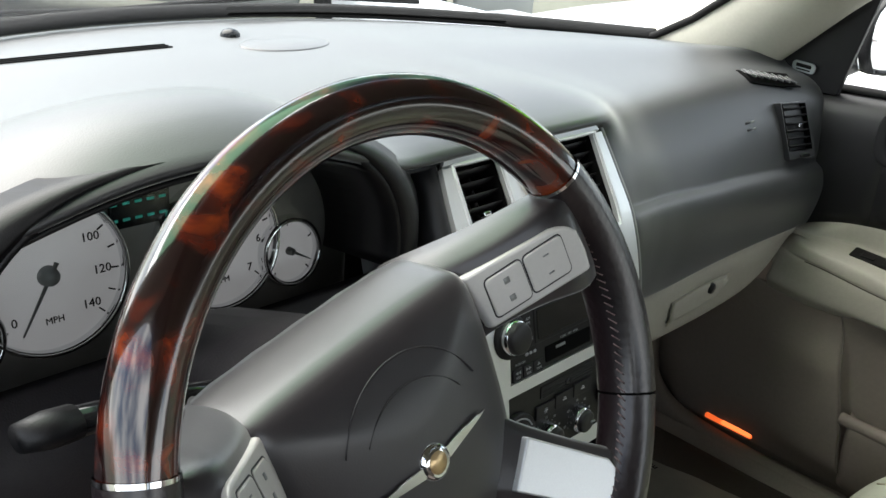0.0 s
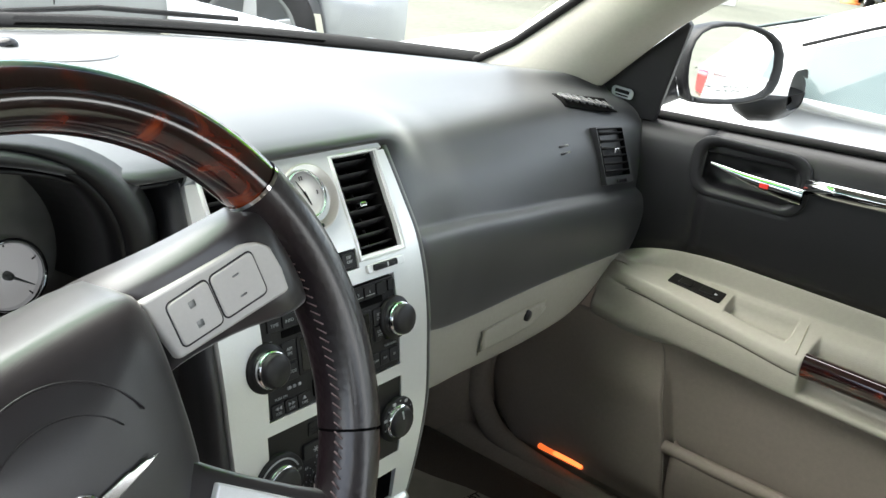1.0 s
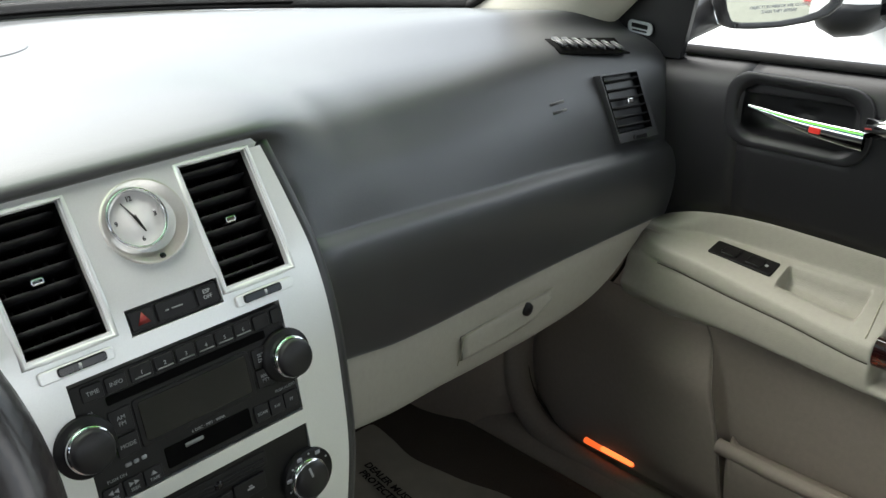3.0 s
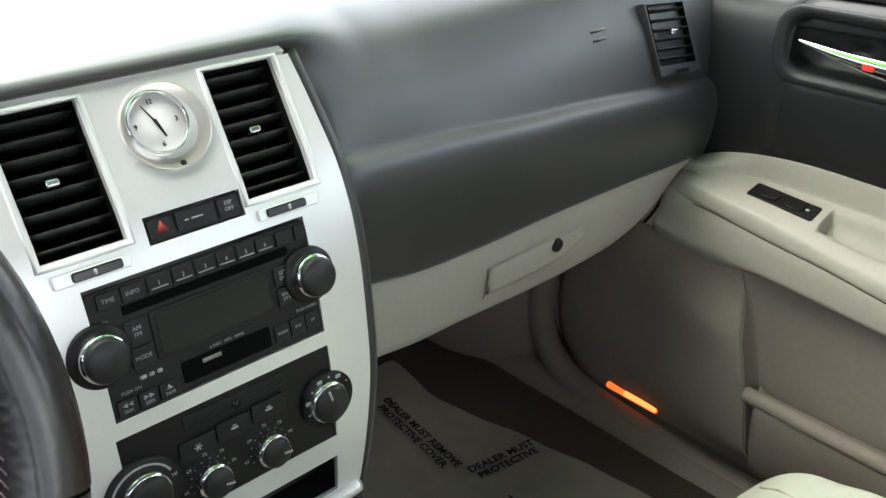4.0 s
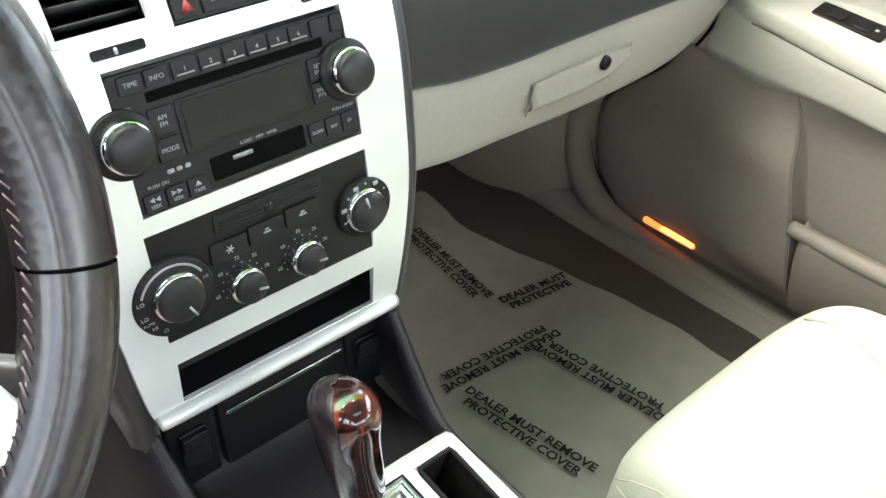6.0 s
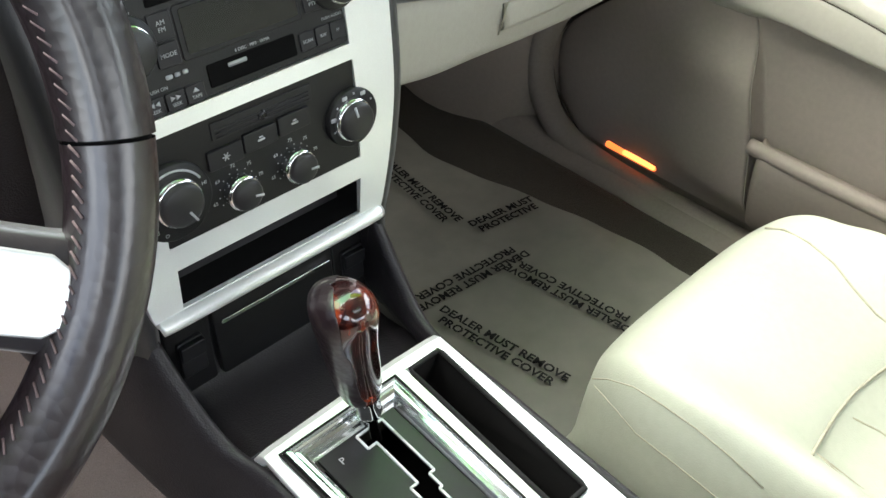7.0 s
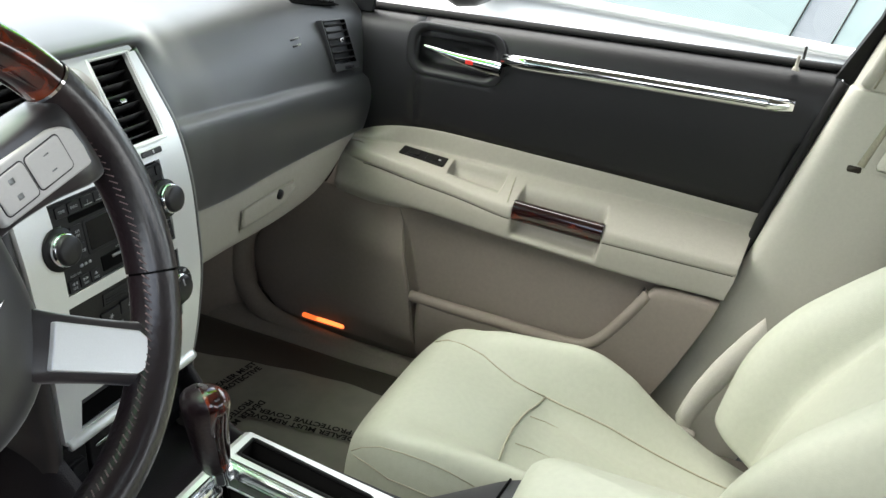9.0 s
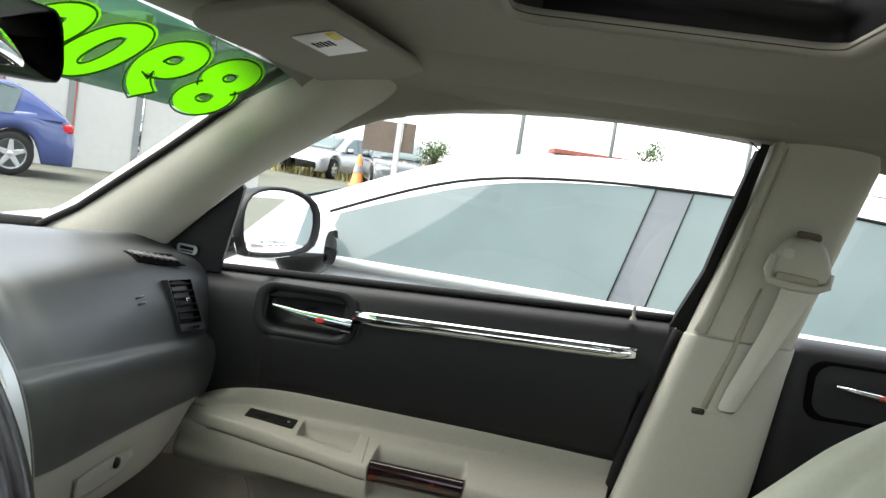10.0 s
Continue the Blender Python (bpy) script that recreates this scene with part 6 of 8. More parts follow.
        solid_row = inner + [(0.7520, S(0.752) - 0.021 * c), (0.738, S(0.738) - 0.021 * c), (0.7240, S(0.724) - 0.021 * c), (0.7230, S(0.723)), (0.700, S(0.700)), (0.695, zo - 0.0006), (0.6925, zo - 0.004), (0.6905, zo - 0.011), (0.6893, zg + 0.0018), (0.6925, zg), (0.6893, zg - 0.0018), (0.6885, (zg + zu) / 2), (0.6888, zu + 0.012), (0.6890, zu + 0.004), (0.692, zu), (0.715, zu - 0.003), (0.742, zu - 0.004)]
        open_row = inner + [(0.7480, S(0.748)), (0.7440, S(0.744)), (0.738, S(0.738) - 0.002), (0.734, S(0.734) - 0.008), (0.7325, S(0.733) - 0.022), (0.732, zu + 0.045), (0.730, zu + 0.030), (0.724, zu + 0.020), (0.716, zu + 0.0165), (0.708, zu + 0.015), (0.702, zu + 0.014), (0.696, zu + 0.0135), (0.6905, zu + 0.011), (0.6890, zu + 0.006), (0.692, zu), (0.715, zu - 0.003), (0.742, zu - 0.004)]
        c = max(0, min(1, (y - wood[0] + 0.004) / 0.008, (wood[1] + 0.004 - y) / 0.008))
        c = c * c * (3 - 2 * c)
        row = [((xa * (1 - c) + xb * c), za * (1 - c) + zb * c) for (xa, za), (xb, zb) in zip(solid_row, open_row)]
        row = [(x - (nose * min(1, (x - 0.70) / 0.05) if 2 <= j <= 12 and x > 0.70 else 0) + (0.012 * max(0, (y - 0.03) / 0.10) ** 1.5 + 0.040 * max(0, (y - 0.075) / 0.055) ** 2 * min(1, max(0, (18 - j) / 6))) * min(1, max(0, (0.752 - x) / 0.03)), z) for j, (x, z) in enumerate(row)]
        c = max(0, min(1, (y + 0.06) / 0.12))
        c = c * c * (3 - 2 * c)
        for j, q in ((20, (0.6895, zu - 0.002)), (21, (0.6935, zu - 0.010)), (22, (0.706, zu - 0.026)), (23, (0.728, zu - 0.048))):
            row[j] = (row[j][0] + (q[0] - row[j][0]) * c, row[j][1] + (q[1] - row[j][1]) * c)
        rows.append([(x, max(y, line(REAR, z)), z) for x, z in row])
    sheet(b, rows)
    arm = part("armrest", b, "beige_plastic", d, "beige armrest shelf", solid=0.003, subsurf=1, toward=(-2, -0.2, 1.2))

    # window switch plate on the shelf, floor of the tray
    def on_shelf(y, x=0.737):
        tilt = Vector((0.02, 0, shelf_z(x + 0.01, y) - shelf_z(x - 0.01, y)))
        return axes(Vector((x, y, shelf_z(x, y) + 0.0004)), Vector((0, -0.02, shelf_z(x, y - 0.01) - shelf_z(x, y + 0.01))), tilt)

    b = bmesh.new()
    prism(b, rounded(0.086, 0.029, 0.003, 3), -0.004, 0.0018, on_shelf(-0.019))
    swp = part("window_switch", b, "switch_black", arm, "black window switch plate", bevel=0.0010)
    for y in (-0.002, -0.036):
        b = bmesh.new()
        prism(b, rounded(0.022, 0.017, 0.003, 3), 0, 0.0034, on_shelf(y))
        part("button", b, "switch_black", swp, bevel=0.0012)
    for y in (0.012, -0.050):
        b = bmesh.new()
        prism(b, rounded(0.0045, 0.0040, 0.001, 2), 0.0018, 0.0021, on_shelf(y))
        part("mark", b, "print_white", swp, "small white window mark")
    b = bmesh.new()
    prism(b, rounded(0.090, 0.024, 0.003, 3), -0.0205, -0.0190, on_shelf(-0.1225, 0.738))
    part("tray_mat", b, "beige_plastic", arm, "small beige tray floor", bevel=0.0005)
    b = bmesh.new()
    tube(b, [(x, -0.188 + 0.10 * (x - 0.74), shelf_z(x, -0.188) + 0.0006) for x in span(0.700, 0.748, 8)], 0.0008, 6)
    part("seam", b, "leather_seam", arm, "thin shelf seam")
    for ya, yb in ((-0.575, wood[0] - 0.006), (wood[1] + 0.006, 0.075)):
        b = bmesh.new()
        tube(b, [(0.6910, y, smooth_line(ZG, y)) for y in span(ya, yb, 24)], 0.0008, 6)
        part("groove", b, "gap_brown", arm, "thin groove line")
    # pull handle of burl across the recess
    b = bmesh.new()
    rows = []
    for y in span(-0.360, -0.205, 16):
        rows.append([(0.703 + 0.0135 * math.cos(t) * abs(math.cos(t)) ** -0.25 if abs(math.cos(t)) > 0.01 else 0.703, y, 0.6945 + 0.02 * (y + 0.28) + 0.0180 * math.sin(t)) for t in span(0, 2 * math.pi, 25)])
    sheet(b, rows)
    part("pull_handle", b, "burl_in_shade", arm, "glossy burl pull handle")
    # lower panel
    def ease(q):
        q = min(1, max(0, q))
        return q * q * (3 - 2 * q)

    def split(z):
        return smooth_line([(0.30, -0.078), (0.36, -0.066), (0.39, -0.058), (0.485, -0.042), (0.65, 0.004)], z)

    def panel_x(y, z):
        s0 = split(z)
        bulge = 0.031 * ease((0.63 - z) / 0.09) * ease((y - s0) / 0.008) * (1 - ease((y - s0 - 0.01) / 0.24)) * ease((z - 0.335) / 0.06)
        f0, zu = ease((y + 0.035) / 0.07), line(ZU, y)
        g0 = min(1, max(0, 1 - (zu - z) / 0.16)) ** 1.6 if z < zu else 1
        return 0.742 - 0.040 * f0 * g0 - 0.012 * math.sin(math.pi * min(1, max(0, (z - 0.315) / 0.40))) + 0.03 * max(0, (y - 0.16) / 0.16) ** 2 - bulge

    b = bmesh.new()
    rows = []
    for z in span(0.334, 0.655, 24):
        y0, y1 = line(REAR, z), smooth_line(FRONT, z)
        row = []
        s0 = split(z)
        for y in span(y0, s0 - 0.002, 50) + [s0 + q for q in (0.0, 0.002, 0.004, 0.006, 0.008)] + span(s0 + 0.012, y1, 50):
            row.append((panel_x(y, z), y, z))
        rows.append(row)
    sheet(b, rows)
    lp = part("lower_panel", b, "beige_in_shade", d, "beige lower panel", solid=0.006, subsurf=1, toward=(-2, -0.2, 0.6))
    b = bmesh.new()
    tube(b, [(panel_x(split(z) + 0.008, z) + 0.0012, split(z) + 0.004, z) for z in span(0.645, 0.37, 24)], 0.0012, 6)
    part("seam", b, "sill_in_shade", lp, "thin shadow seam")
    # map pocket with a rolled lip
    LIP = [(-0.60, 0.628), (-0.462, 0.624), (-0.440, 0.586), (-0.412, 0.538), (-0.392, 0.510), (-0.372, 0.493), (-0.345, 0.486), (-0.20, 0.486), (-0.055, 0.486), (-0.04, 0.486)]
    b = bmesh.new()
    rows = []
    for y in sorted({*span(-0.575, -0.046, 48), -0.462, -0.44, -0.385, -0.36}):
        zl = smooth_line(LIP, y)
        f = min(1, (-0.0455 - y) / 0.004)
        xo = 0.735 - 0.047 * (f**0.5 if f > 0 else 0)
        row = [(0.735, zl - 0.02), (0.722 if f > 0.5 else 0.734, zl - 0.002), (xo + 0.008, zl + 0.003), (xo, zl - 0.004), (xo - 0.001, zl - 0.020), (xo + 0.004, zl * 0.5 + 0.18), (xo + 0.014, 0.385), (xo + 0.026, 0.352), (0.74, 0.338)]
        rows.append([(x, max(y, line(REAR, z) + 0.003), z) for x, z in row])
    sheet(b, rows)
    pk = part("map_pocket", b, "beige_in_shade", d, "beige map pocket", solid=0.003, subsurf=1, toward=(-2, -0.2, 0.6))
    b = bmesh.new()
    tube(b, [(0.6950 + 0.004 * max(0, (y + 0.12) / 0.08), y, smooth_line(LIP, y) - 0.004) for y in span(-0.455, -0.040, 60)], 0.0105, 12)
    part("pocket_lip", b, "beige_in_shade", pk, "rolled beige lip")
    b = bmesh.new()
    tube(b, [(0.696, -0.448, 0.622), (0.694, -0.424, 0.560), (0.692, -0.408, 0.525), (0.690, -0.388, 0.492), (0.690, -0.370, 0.476)], 0.0022, 6)
    part("seam", b, "rubber", pk, "dark pocket seam")
    b = bmesh.new()
    tube(b, [(0.7285, -0.540, 0.606), (0.7290, -0.530, 0.56), (0.7290, -0.515, 0.50), (0.7300, -0.490, 0.44), (0.7330, -0.462, 0.39)], 0.0014, 6)
    part("seam", b, "rubber", lp, "thin shadow seam")
    # amber courtesy lamp low at the front
    b = bmesh.new()
    lamp_at = lambda y: axes((0.7375, y, 0.3500), (0, -1, 0.0), (0.55, 0, 0.8))
    prism(b, rounded(0.094, 0.010, 0.0045, 6), -0.003, 0.0015, lamp_at(0.150))
    lamp = part("courtesy_lamp", b, "amber_lens", d, "lit amber courtesy lamp", bevel=0.001)
    b = bmesh.new()
    prism(b, rounded(0.060, 0.0080, 0.004, 6), 0.0015, 0.0032, lamp_at(0.134))
    part("bulb_window", b, "amber_lamp", lamp, "bright amber lens", bevel=0.001)
    # dark seal round the door edge
    b = bmesh.new()
    pts = [(0.752, smooth_line(FRONT, z) + 0.003, z) for z in span(0.735, 0.335, 26)] + [(0.756, y, 0.326) for y in span(0.20, -0.42, 20)] + [(0.752, line(REAR, z) - 0.003, z) for z in span(0.33, 1.0, 26)]
    tube(b, [(x + 0.006, y, z) for x, y, z in pts[:46]], 0.0026, 8)
    part("door_gap", b, "gap_brown", d, "dark brown gap beside the door")
    b = bmesh.new()
    tube(b, pts[46:], 0.0080, 8)
    part("door_seal", b, "rubber", d, "black rubber door seal")
    # Unseen plate added behind the trim to stop light leaking past the door
    b = bmesh.new()
    box(b, (0.786, -0.08, 0.48), (0.006, 1.12, 0.56))
    part("leak_blocker", b, "beige_in_shade", d)
    # sail panel in the window's front corner
    b = bmesh.new()
    sail = [(0.250, 0.962), (0.120, 0.968), (0.085, 1.122), (0.090, 1.128), (0.16, 1.062), (0.215, 1.008)]
    prism(b, [(-y, z) for y, z in sail], -0.006, 0.006, axes((0.776, 0, 0), (0, -1, 0), (-0.12, 0, 1)) @ Matrix.Translation((0, 0, 0.0)))
    sp = part("sail_panel", b, "door_charcoal", d, "charcoal sail panel", bevel=0.002)
    sp.location.x += 0.115
    b = bmesh.new()
    prism(b, rounded(0.040, 0.0165, 0.007, 5), 0, 0.003, axes((0.6495, 0.178, 0.994), (-0.1, -1, -0.03), (-0.1, 0, 1)))
    bd = part("badge", b, "print_white", sp, "small pale badge with dark bars", bevel=0.001)
    b = bmesh.new()
    prism(b, rounded(0.026, 0.0055, 0.001, 3, 0, 0.002), 0.003, 0.0034, axes((0.6495, 0.178, 0.994), (-0.1, -1, -0.03), (-0.1, 0, 1)))
    prism(b, rounded(0.024, 0.0022, 0.001, 3, 0, -0.0042), 0.003, 0.0034, axes((0.6495, 0.178, 0.994), (-0.1, -1, -0.03), (-0.1, 0, 1)))
    part("badge", b, "print_black", sp)
    # belt weatherstrip and lock pin
    b = bmesh.new()
    sheet(b, [[(x, y, belt(y) + dz) for x, dz in ((0.782, 0.0), (0.786, 0.008), (0.796, 0.009), (0.802, 0.0))] for y in span(0.13, -0.665, 20)])
    part("belt_strip", b, "rubber", d, "black belt weatherstrip", solid=0.002)
    b = bmesh.new()
    lathe(b, [(0.006, 0), (0.005, 0.004), (0.0028, 0.006), (0.0026, 0.018), (0.0034, 0.022), (0.0, 0.024)], Matrix.Translation((0.766, -0.582, belt(-0.582) - 0.004)), 14)
    part("lock_pin", b, "beige_plastic", d, "pale lock pin")
    # window frame edge, glass
    b = bmesh.new()
    top = [(0.250, 0.962), (0.16, 1.062), (0.085, 1.128), (-0.04, 1.212), (-0.13, 1.260), (-0.25, 1.286), (-0.43, 1.304), (-0.60, 1.306), (-0.70, 1.300), (-0.722, 1.285), (-0.700, 1.15), (-0.664, 1.002)]
    xr = lambda z: 0.79 - 0.40 * (z - 0.97) * 0.9
    tube(b, [(xr(z) + (0.022 if y < -0.02 else 0.004), y, z + 0.006) for y, z in top[:9]], 0.0035, 8)
    wide = lambda z: 0.024 - 0.018 * max(0, z - 1.002) / 0.29
    sheet(b, [[(xr(z) - 0.012, y + wide(z), z), (xr(z) - 0.014, y + min(0.006, wide(z) - 0.004), z), (xr(z) + 0.012, y - 0.002, z)] for y, z in ((-0.700, 1.300), (-0.716, 1.290), (-0.703, 1.20), (-0.692, 1.10), (-0.664, 1.002))])
    sheet(b, [[(xr(z) - 0.006, y + wide(z) * 0.5, z), (xr(z) - 0.006, y - 0.004, z), (xr(z) - 0.002, y - 0.010, z)] for y, z in ((-0.716, 1.300), (-0.703, 1.20), (-0.692, 1.10), (-0.664, 1.002), (-0.650, 0.95))])
    sheet(b, [[(xr(z) - 0.012, y + wide(z), z), (xr(z) + 0.02, y + wide(z), z)] for y, z in ((-0.716, 1.290), (-0.703, 1.20), (-0.692, 1.10), (-0.664, 1.002))])
    part("window_frame", b, "rubber", d, "black window frame")
    b = bmesh.new()
    vsx = [b.verts.new((xr(z) + 0.012, y, z)) for y, z in top[1:] + [(-0.660, 0.99), (0.24, 0.955)]]
    b.faces.new(vsx)
    g = part("window_glass", b, "clear_glass", d, "clear side window glass", smooth=False, toward=(0, -0.4, 1.0))
    g.visible_shadow = False


build_door()


# ------------------------------------------------------------------ pillars, roof, windscreen
def build_shell():
    # windscreen pillar trim
    for s in (1, -1):
        b = bmesh.new()
        rows = []
        inner = [(0.715, 0.452, 0.985), (0.700, 0.405, 1.002), (0.695, 0.340, 1.040), (0.660, 0.180, 1.158), (0.620, 0.005, 1.294), (0.595, -0.07, 1.342), (0.580, -0.15, 1.375), (0.575, -0.26, 1.395)]
        outer = [(0.770, 0.300, 0.930), (0.762, 0.250, 0.966), (0.750, 0.190, 1.020), (0.728, 0.092, 1.115), (0.705, -0.040, 1.208), (0.690, -0.130, 1.262), (0.692, -0.22, 1.296), (0.700, -0.34, 1.325)]
        for u in span(0, 1, 20):
            k = u * (len(inner) - 1)
            i = min(int(k), len(inner) - 2)
            a = Vector(inner[i]).lerp(Vector(inner[i + 1]), k - i)
            c = Vector(outer[i]).lerp(Vector(outer[i + 1]), k - i)
            row = [a + Vector((0.02, 0.03, 0.01))]
            for v in span(0, 1, 9):
                row.append(a.lerp(c, v) + Vector((-0.022, -0.012, -0.010)) * math.sin(math.pi * v) ** 0.8 * min(1, (1 - u) / 0.42 + 0.02) + Vector((0.012, 0.0, 0.012)) * max(0, (u - 0.62) / 0.2) ** 1.5)
            row.append(c + Vector((0.02, 0.012, 0.0)))
            rows.append([(s * p.x, p.y, p.z) for p in row])
        sheet(b, rows)
        nm = "trim"
        tagged(part(nm, b, "pillar_trim", subsurf=1, solid=0.004), "pale beige windscreen pillar trim", "pillar trim", kind="structure")
        b = bmesh.new()
        tube(b, [(s * (x - 0.003), y + 0.006, z + 0.003) for x, y, z in inner], 0.0062, 10)
        tagged(part(nm, b, "rubber"), "black seal between windscreen and pillar", "window seal", kind="structure")
    # windscreen
    b = bmesh.new()
    rows = []
    for x in span(-0.735, 0.735, 33):
        foot = Vector((x, base_y(x), 0.982))
        xt = x * 0.86
        head = Vector((xt, 0.075 - 0.20 * (xt / 0.62) ** 2 * 0.55, 1.345 - 0.050 * (xt / 0.62) ** 2))
        rows.append([foot.lerp(head, v) + Vector((0, 0.0, 0.022 * math.sin(math.pi * v))) for v in span(0, 1, 14)])
    vs = sheet(b, rows)
    glass = part("window_1", b, "clear_glass", toward=(0, -0.4, 1.0))
    tagged(glass, "clear curved windscreen", "windscreen", kind="structure")
    glass.visible_shadow = False
    # black border along foot and sides
    b = bmesh.new()
    tube(b, [Vector(r[0]) + Vector((0, -0.008, 0.020)) for r in rows], 0.011, 8)
    for r in (rows[0], rows[-1]):
        tube(b, [Vector(p) + Vector((0, -0.004, 0)) for p in r], 0.007, 8)
    tagged(part("trim", b, "rubber"), "black windscreen border seal", "window seal", kind="structure")
    # tinted band with the price painted on it, read from outside
    b = bmesh.new()
    band = [[r[9].lerp(r[10], 0.1) + Vector((0, 0.004, 0.004))] + [r[j] + Vector((0, 0.004, 0.004)) for j in (10, 11, 12, 13)] for r in rows]
    sheet(b, band)
    bd = part("trim", b, "band_pane", toward=(0, -0.4, 1.0))
    tagged(bd, "dark green tint band across the windscreen top", "tint band", kind="structure")
    bd.visible_shadow = False
    price = thing("price_lettering", "bright green painted price numerals on the windscreen", "price numerals", (0.42, 0.06, 1.28))
    for k, ch in enumerate("8900"):
        x = 0.555 - 0.099 * k
        i = (x / 0.888 + 0.735) / 1.47 * 32
        i0 = min(int(i), 31)
        col = [rows[i0][j].lerp(rows[i0 + 1][j], i - i0) for j in range(14)]
        low, high = col[9].lerp(col[10], 0.4), col[13].lerp(col[12], 0.4)
        side = rows[i0][11] - rows[i0 + 1][11]
        m = axes(low.lerp(high, 0.5) + Vector((0, -0.006, -0.006)), side, high - low)
        m = m @ Matrix(((1, 0.16, 0, 0), (0, 1, 0, 0), (0, 0, 1, 0), (0, 0, 0, 1)))
        num = lettering("numeral", ch, 0.215, m, "price_film", price, thick=0.0004, squeeze=0.82, bold=0.012)
        lettering("numeral_edge", ch, 0.215, m @ Matrix.Translation((0.004, -0.003, -0.0014)), "price_edge", num, "dark green numeral outline", thick=0, squeeze=0.82, bold=0.012, rim=0.0016)
    # headliner with the sunroof opening
    xs = [-0.60, -0.50, -0.40, -0.30, 0.0, 0.278, 0.31, 0.36, 0.45, 0.53, 0.60, 0.655, 0.672]
    ys = [0.07, 0.0, -0.10, -0.20, -0.30, -0.375, -0.50, -0.60, -0.715, -0.85, -1.1, -1.4, -1.75]

    def roof(x, y):
        e = abs(x) / 0.672
        z = 1.395 - 0.035 * e**2 - 0.055 * e**7
        z -= 0.05 * max(0, (y + 0.15) / 0.22) ** 1.5
        z -= 0.02 * max(0, (-0.9 - y) / 0.8) ** 1.5
        return z

    b = bmesh.new()
    g = {}

    def V(i, j):
        if (i, j) not in g:
            x, y = xs[i], ys[j]
            g[i, j] = b.verts.new((x, y - 0.11 * (x / 0.62) ** 2 * max(0, 1 - j / 3), roof(x, y)))
        return g[i, j]

    for i in range(len(xs) - 1):
        for j in range(len(ys) - 1):
            if -0.30 <= xs[i] and xs[i + 1] <= 0.278 and ys[j] <= -0.375 and ys[j + 1] >= -0.715:
                continue
            b.faces.new((V(i, j), V(i + 1, j), V(i + 1, j + 1), V(i, j + 1)))
    tagged(part("ceiling", b, "headliner", solid=-0.008, smooth=True), "beige fabric headliner round a sunroof", "headliner", kind="structure")
    # roof side rail down to the window's top
    b = bmesh.new()
    rows2 = []
    for y, zt in ((-0.06, 1.223), (-0.13, 1.264), (-0.25, 1.292), (-0.43, 1.310), (-0.60, 1.312), (-0.75, 1.304), (-0.95, 1.285), (-1.2, 1.25), (-1.7, 1.15)):
        z1 = roof(0.60, y)
        rows2.append([(0.52, y, roof(0.52, y) + 0.010), (0.585, y, roof(0.585, y) - 0.001), (0.640, y, z1 - 0.016), (0.668, y, (z1 + zt) / 2 + 0.008), (0.680, y, zt + 0.010), (0.688, y, zt), (0.71, y, zt - 0.004)])
    sheet(b, rows2)
    tagged(part("trim", b, "headliner", subsurf=1, solid=0.005), "beige roof side rail over the door", "roof rail", kind="structure")
    # outer roof skin so that light enters only through the glass
    b = bmesh.new()
    for x0, x1, y0, y1 in ((-0.68, 0.70, -0.40, 0.05), (-0.68, 0.70, -1.78, -0.69), (0.25, 0.70, -0.69, -0.40), (-0.68, -0.27, -0.69, -0.40)):
        sheet(b, [[(x, y, 1.43 - 0.10 * (abs(x) / 0.7) ** 4 - 0.05 * max(0, (y + 0.15) / 0.2) ** 1.5) for x in span(x0, x1, 10)] for y in span(y0, y1, 6)])
    tagged(part("roof", b, "paint_silver", solid=0.01), "silver outer roof skin", "car roof", kind="structure")
    # sunroof frame, glass and shade
    sr = thing("sunroof", "tilt sunroof with a dark frame in the headliner", "sunroof", (-0.03, -0.54, 1.39))
    b = bmesh.new()
    ring = rounded(0.578, 0.340, 0.03, 5, -0.011, -0.545)
    sheet(b, [[(x + (x + 0.011) * k, y + (y + 0.545) * k, z) for x, y in ring + ring[:1]] for k, z in ((0.0, 1.376), (0.012, 1.383), (0.0, 1.390), (0.0, 1.408), (-0.12, 1.412), (-0.14, 1.420))])
    part("frame", b, "black_plastic", sr, "black sunroof frame", solid=0.003)
    b = bmesh.new()
    tube(b, [(x, y, 1.379) for x, y in rounded(0.594, 0.356, 0.038, 5, -0.011, -0.545)], 0.0105, 10, closed=True)
    part("trim_ring", b, "headliner", sr, "beige trim ring")
    b = bmesh.new()
    box(b, (-0.011, -0.545, 1.424), (0.51, 0.285, 0.004))
    gl = part("glass", b, "sunroof_pane", sr, "tinted sunroof glass")
    gl.visible_shadow = False
    # sun visor with its pale warning label
    vz = thing("sun_visor", "beige sun visor folded against the roof with a pale label", "sun visor", (0.38, -0.08, 1.33))
    b = bmesh.new()
    mm = axes((0.432, -0.112, 1.334), (1, -0.16, -0.06), (0.0, -1, 0.22))
    prism(b, rounded(0.42, 0.165, 0.050, 8, 0.016, 0.0), -0.007, 0.008, mm)
    vp = part("flap", b, "headliner", vz, "beige cloth flap", bevel=0.006, segments=3)
    b = bmesh.new()
    lm = mm @ Matrix.Translation((-0.020, 0.028, 0))
    prism(b, rounded(0.108, 0.056, 0.002, 2), -0.0100, -0.0090, lm)
    prism(b, rounded(0.108, 0.056, 0.002, 2), 0.0090, 0.0100, lm)
    lb = part("label", b, "dial_white", vp, "pale warning label")
    for k in range(5):
        b = bmesh.new()
        prism(b, rounded(0.026 - 0.004 * (k % 2), 0.0036, 0.0005, 2, -0.006, -0.018 + 0.0055 * k), -0.0104, 0.0104, lm)
        part("bar", b, "print_black", lb)
    b = bmesh.new()
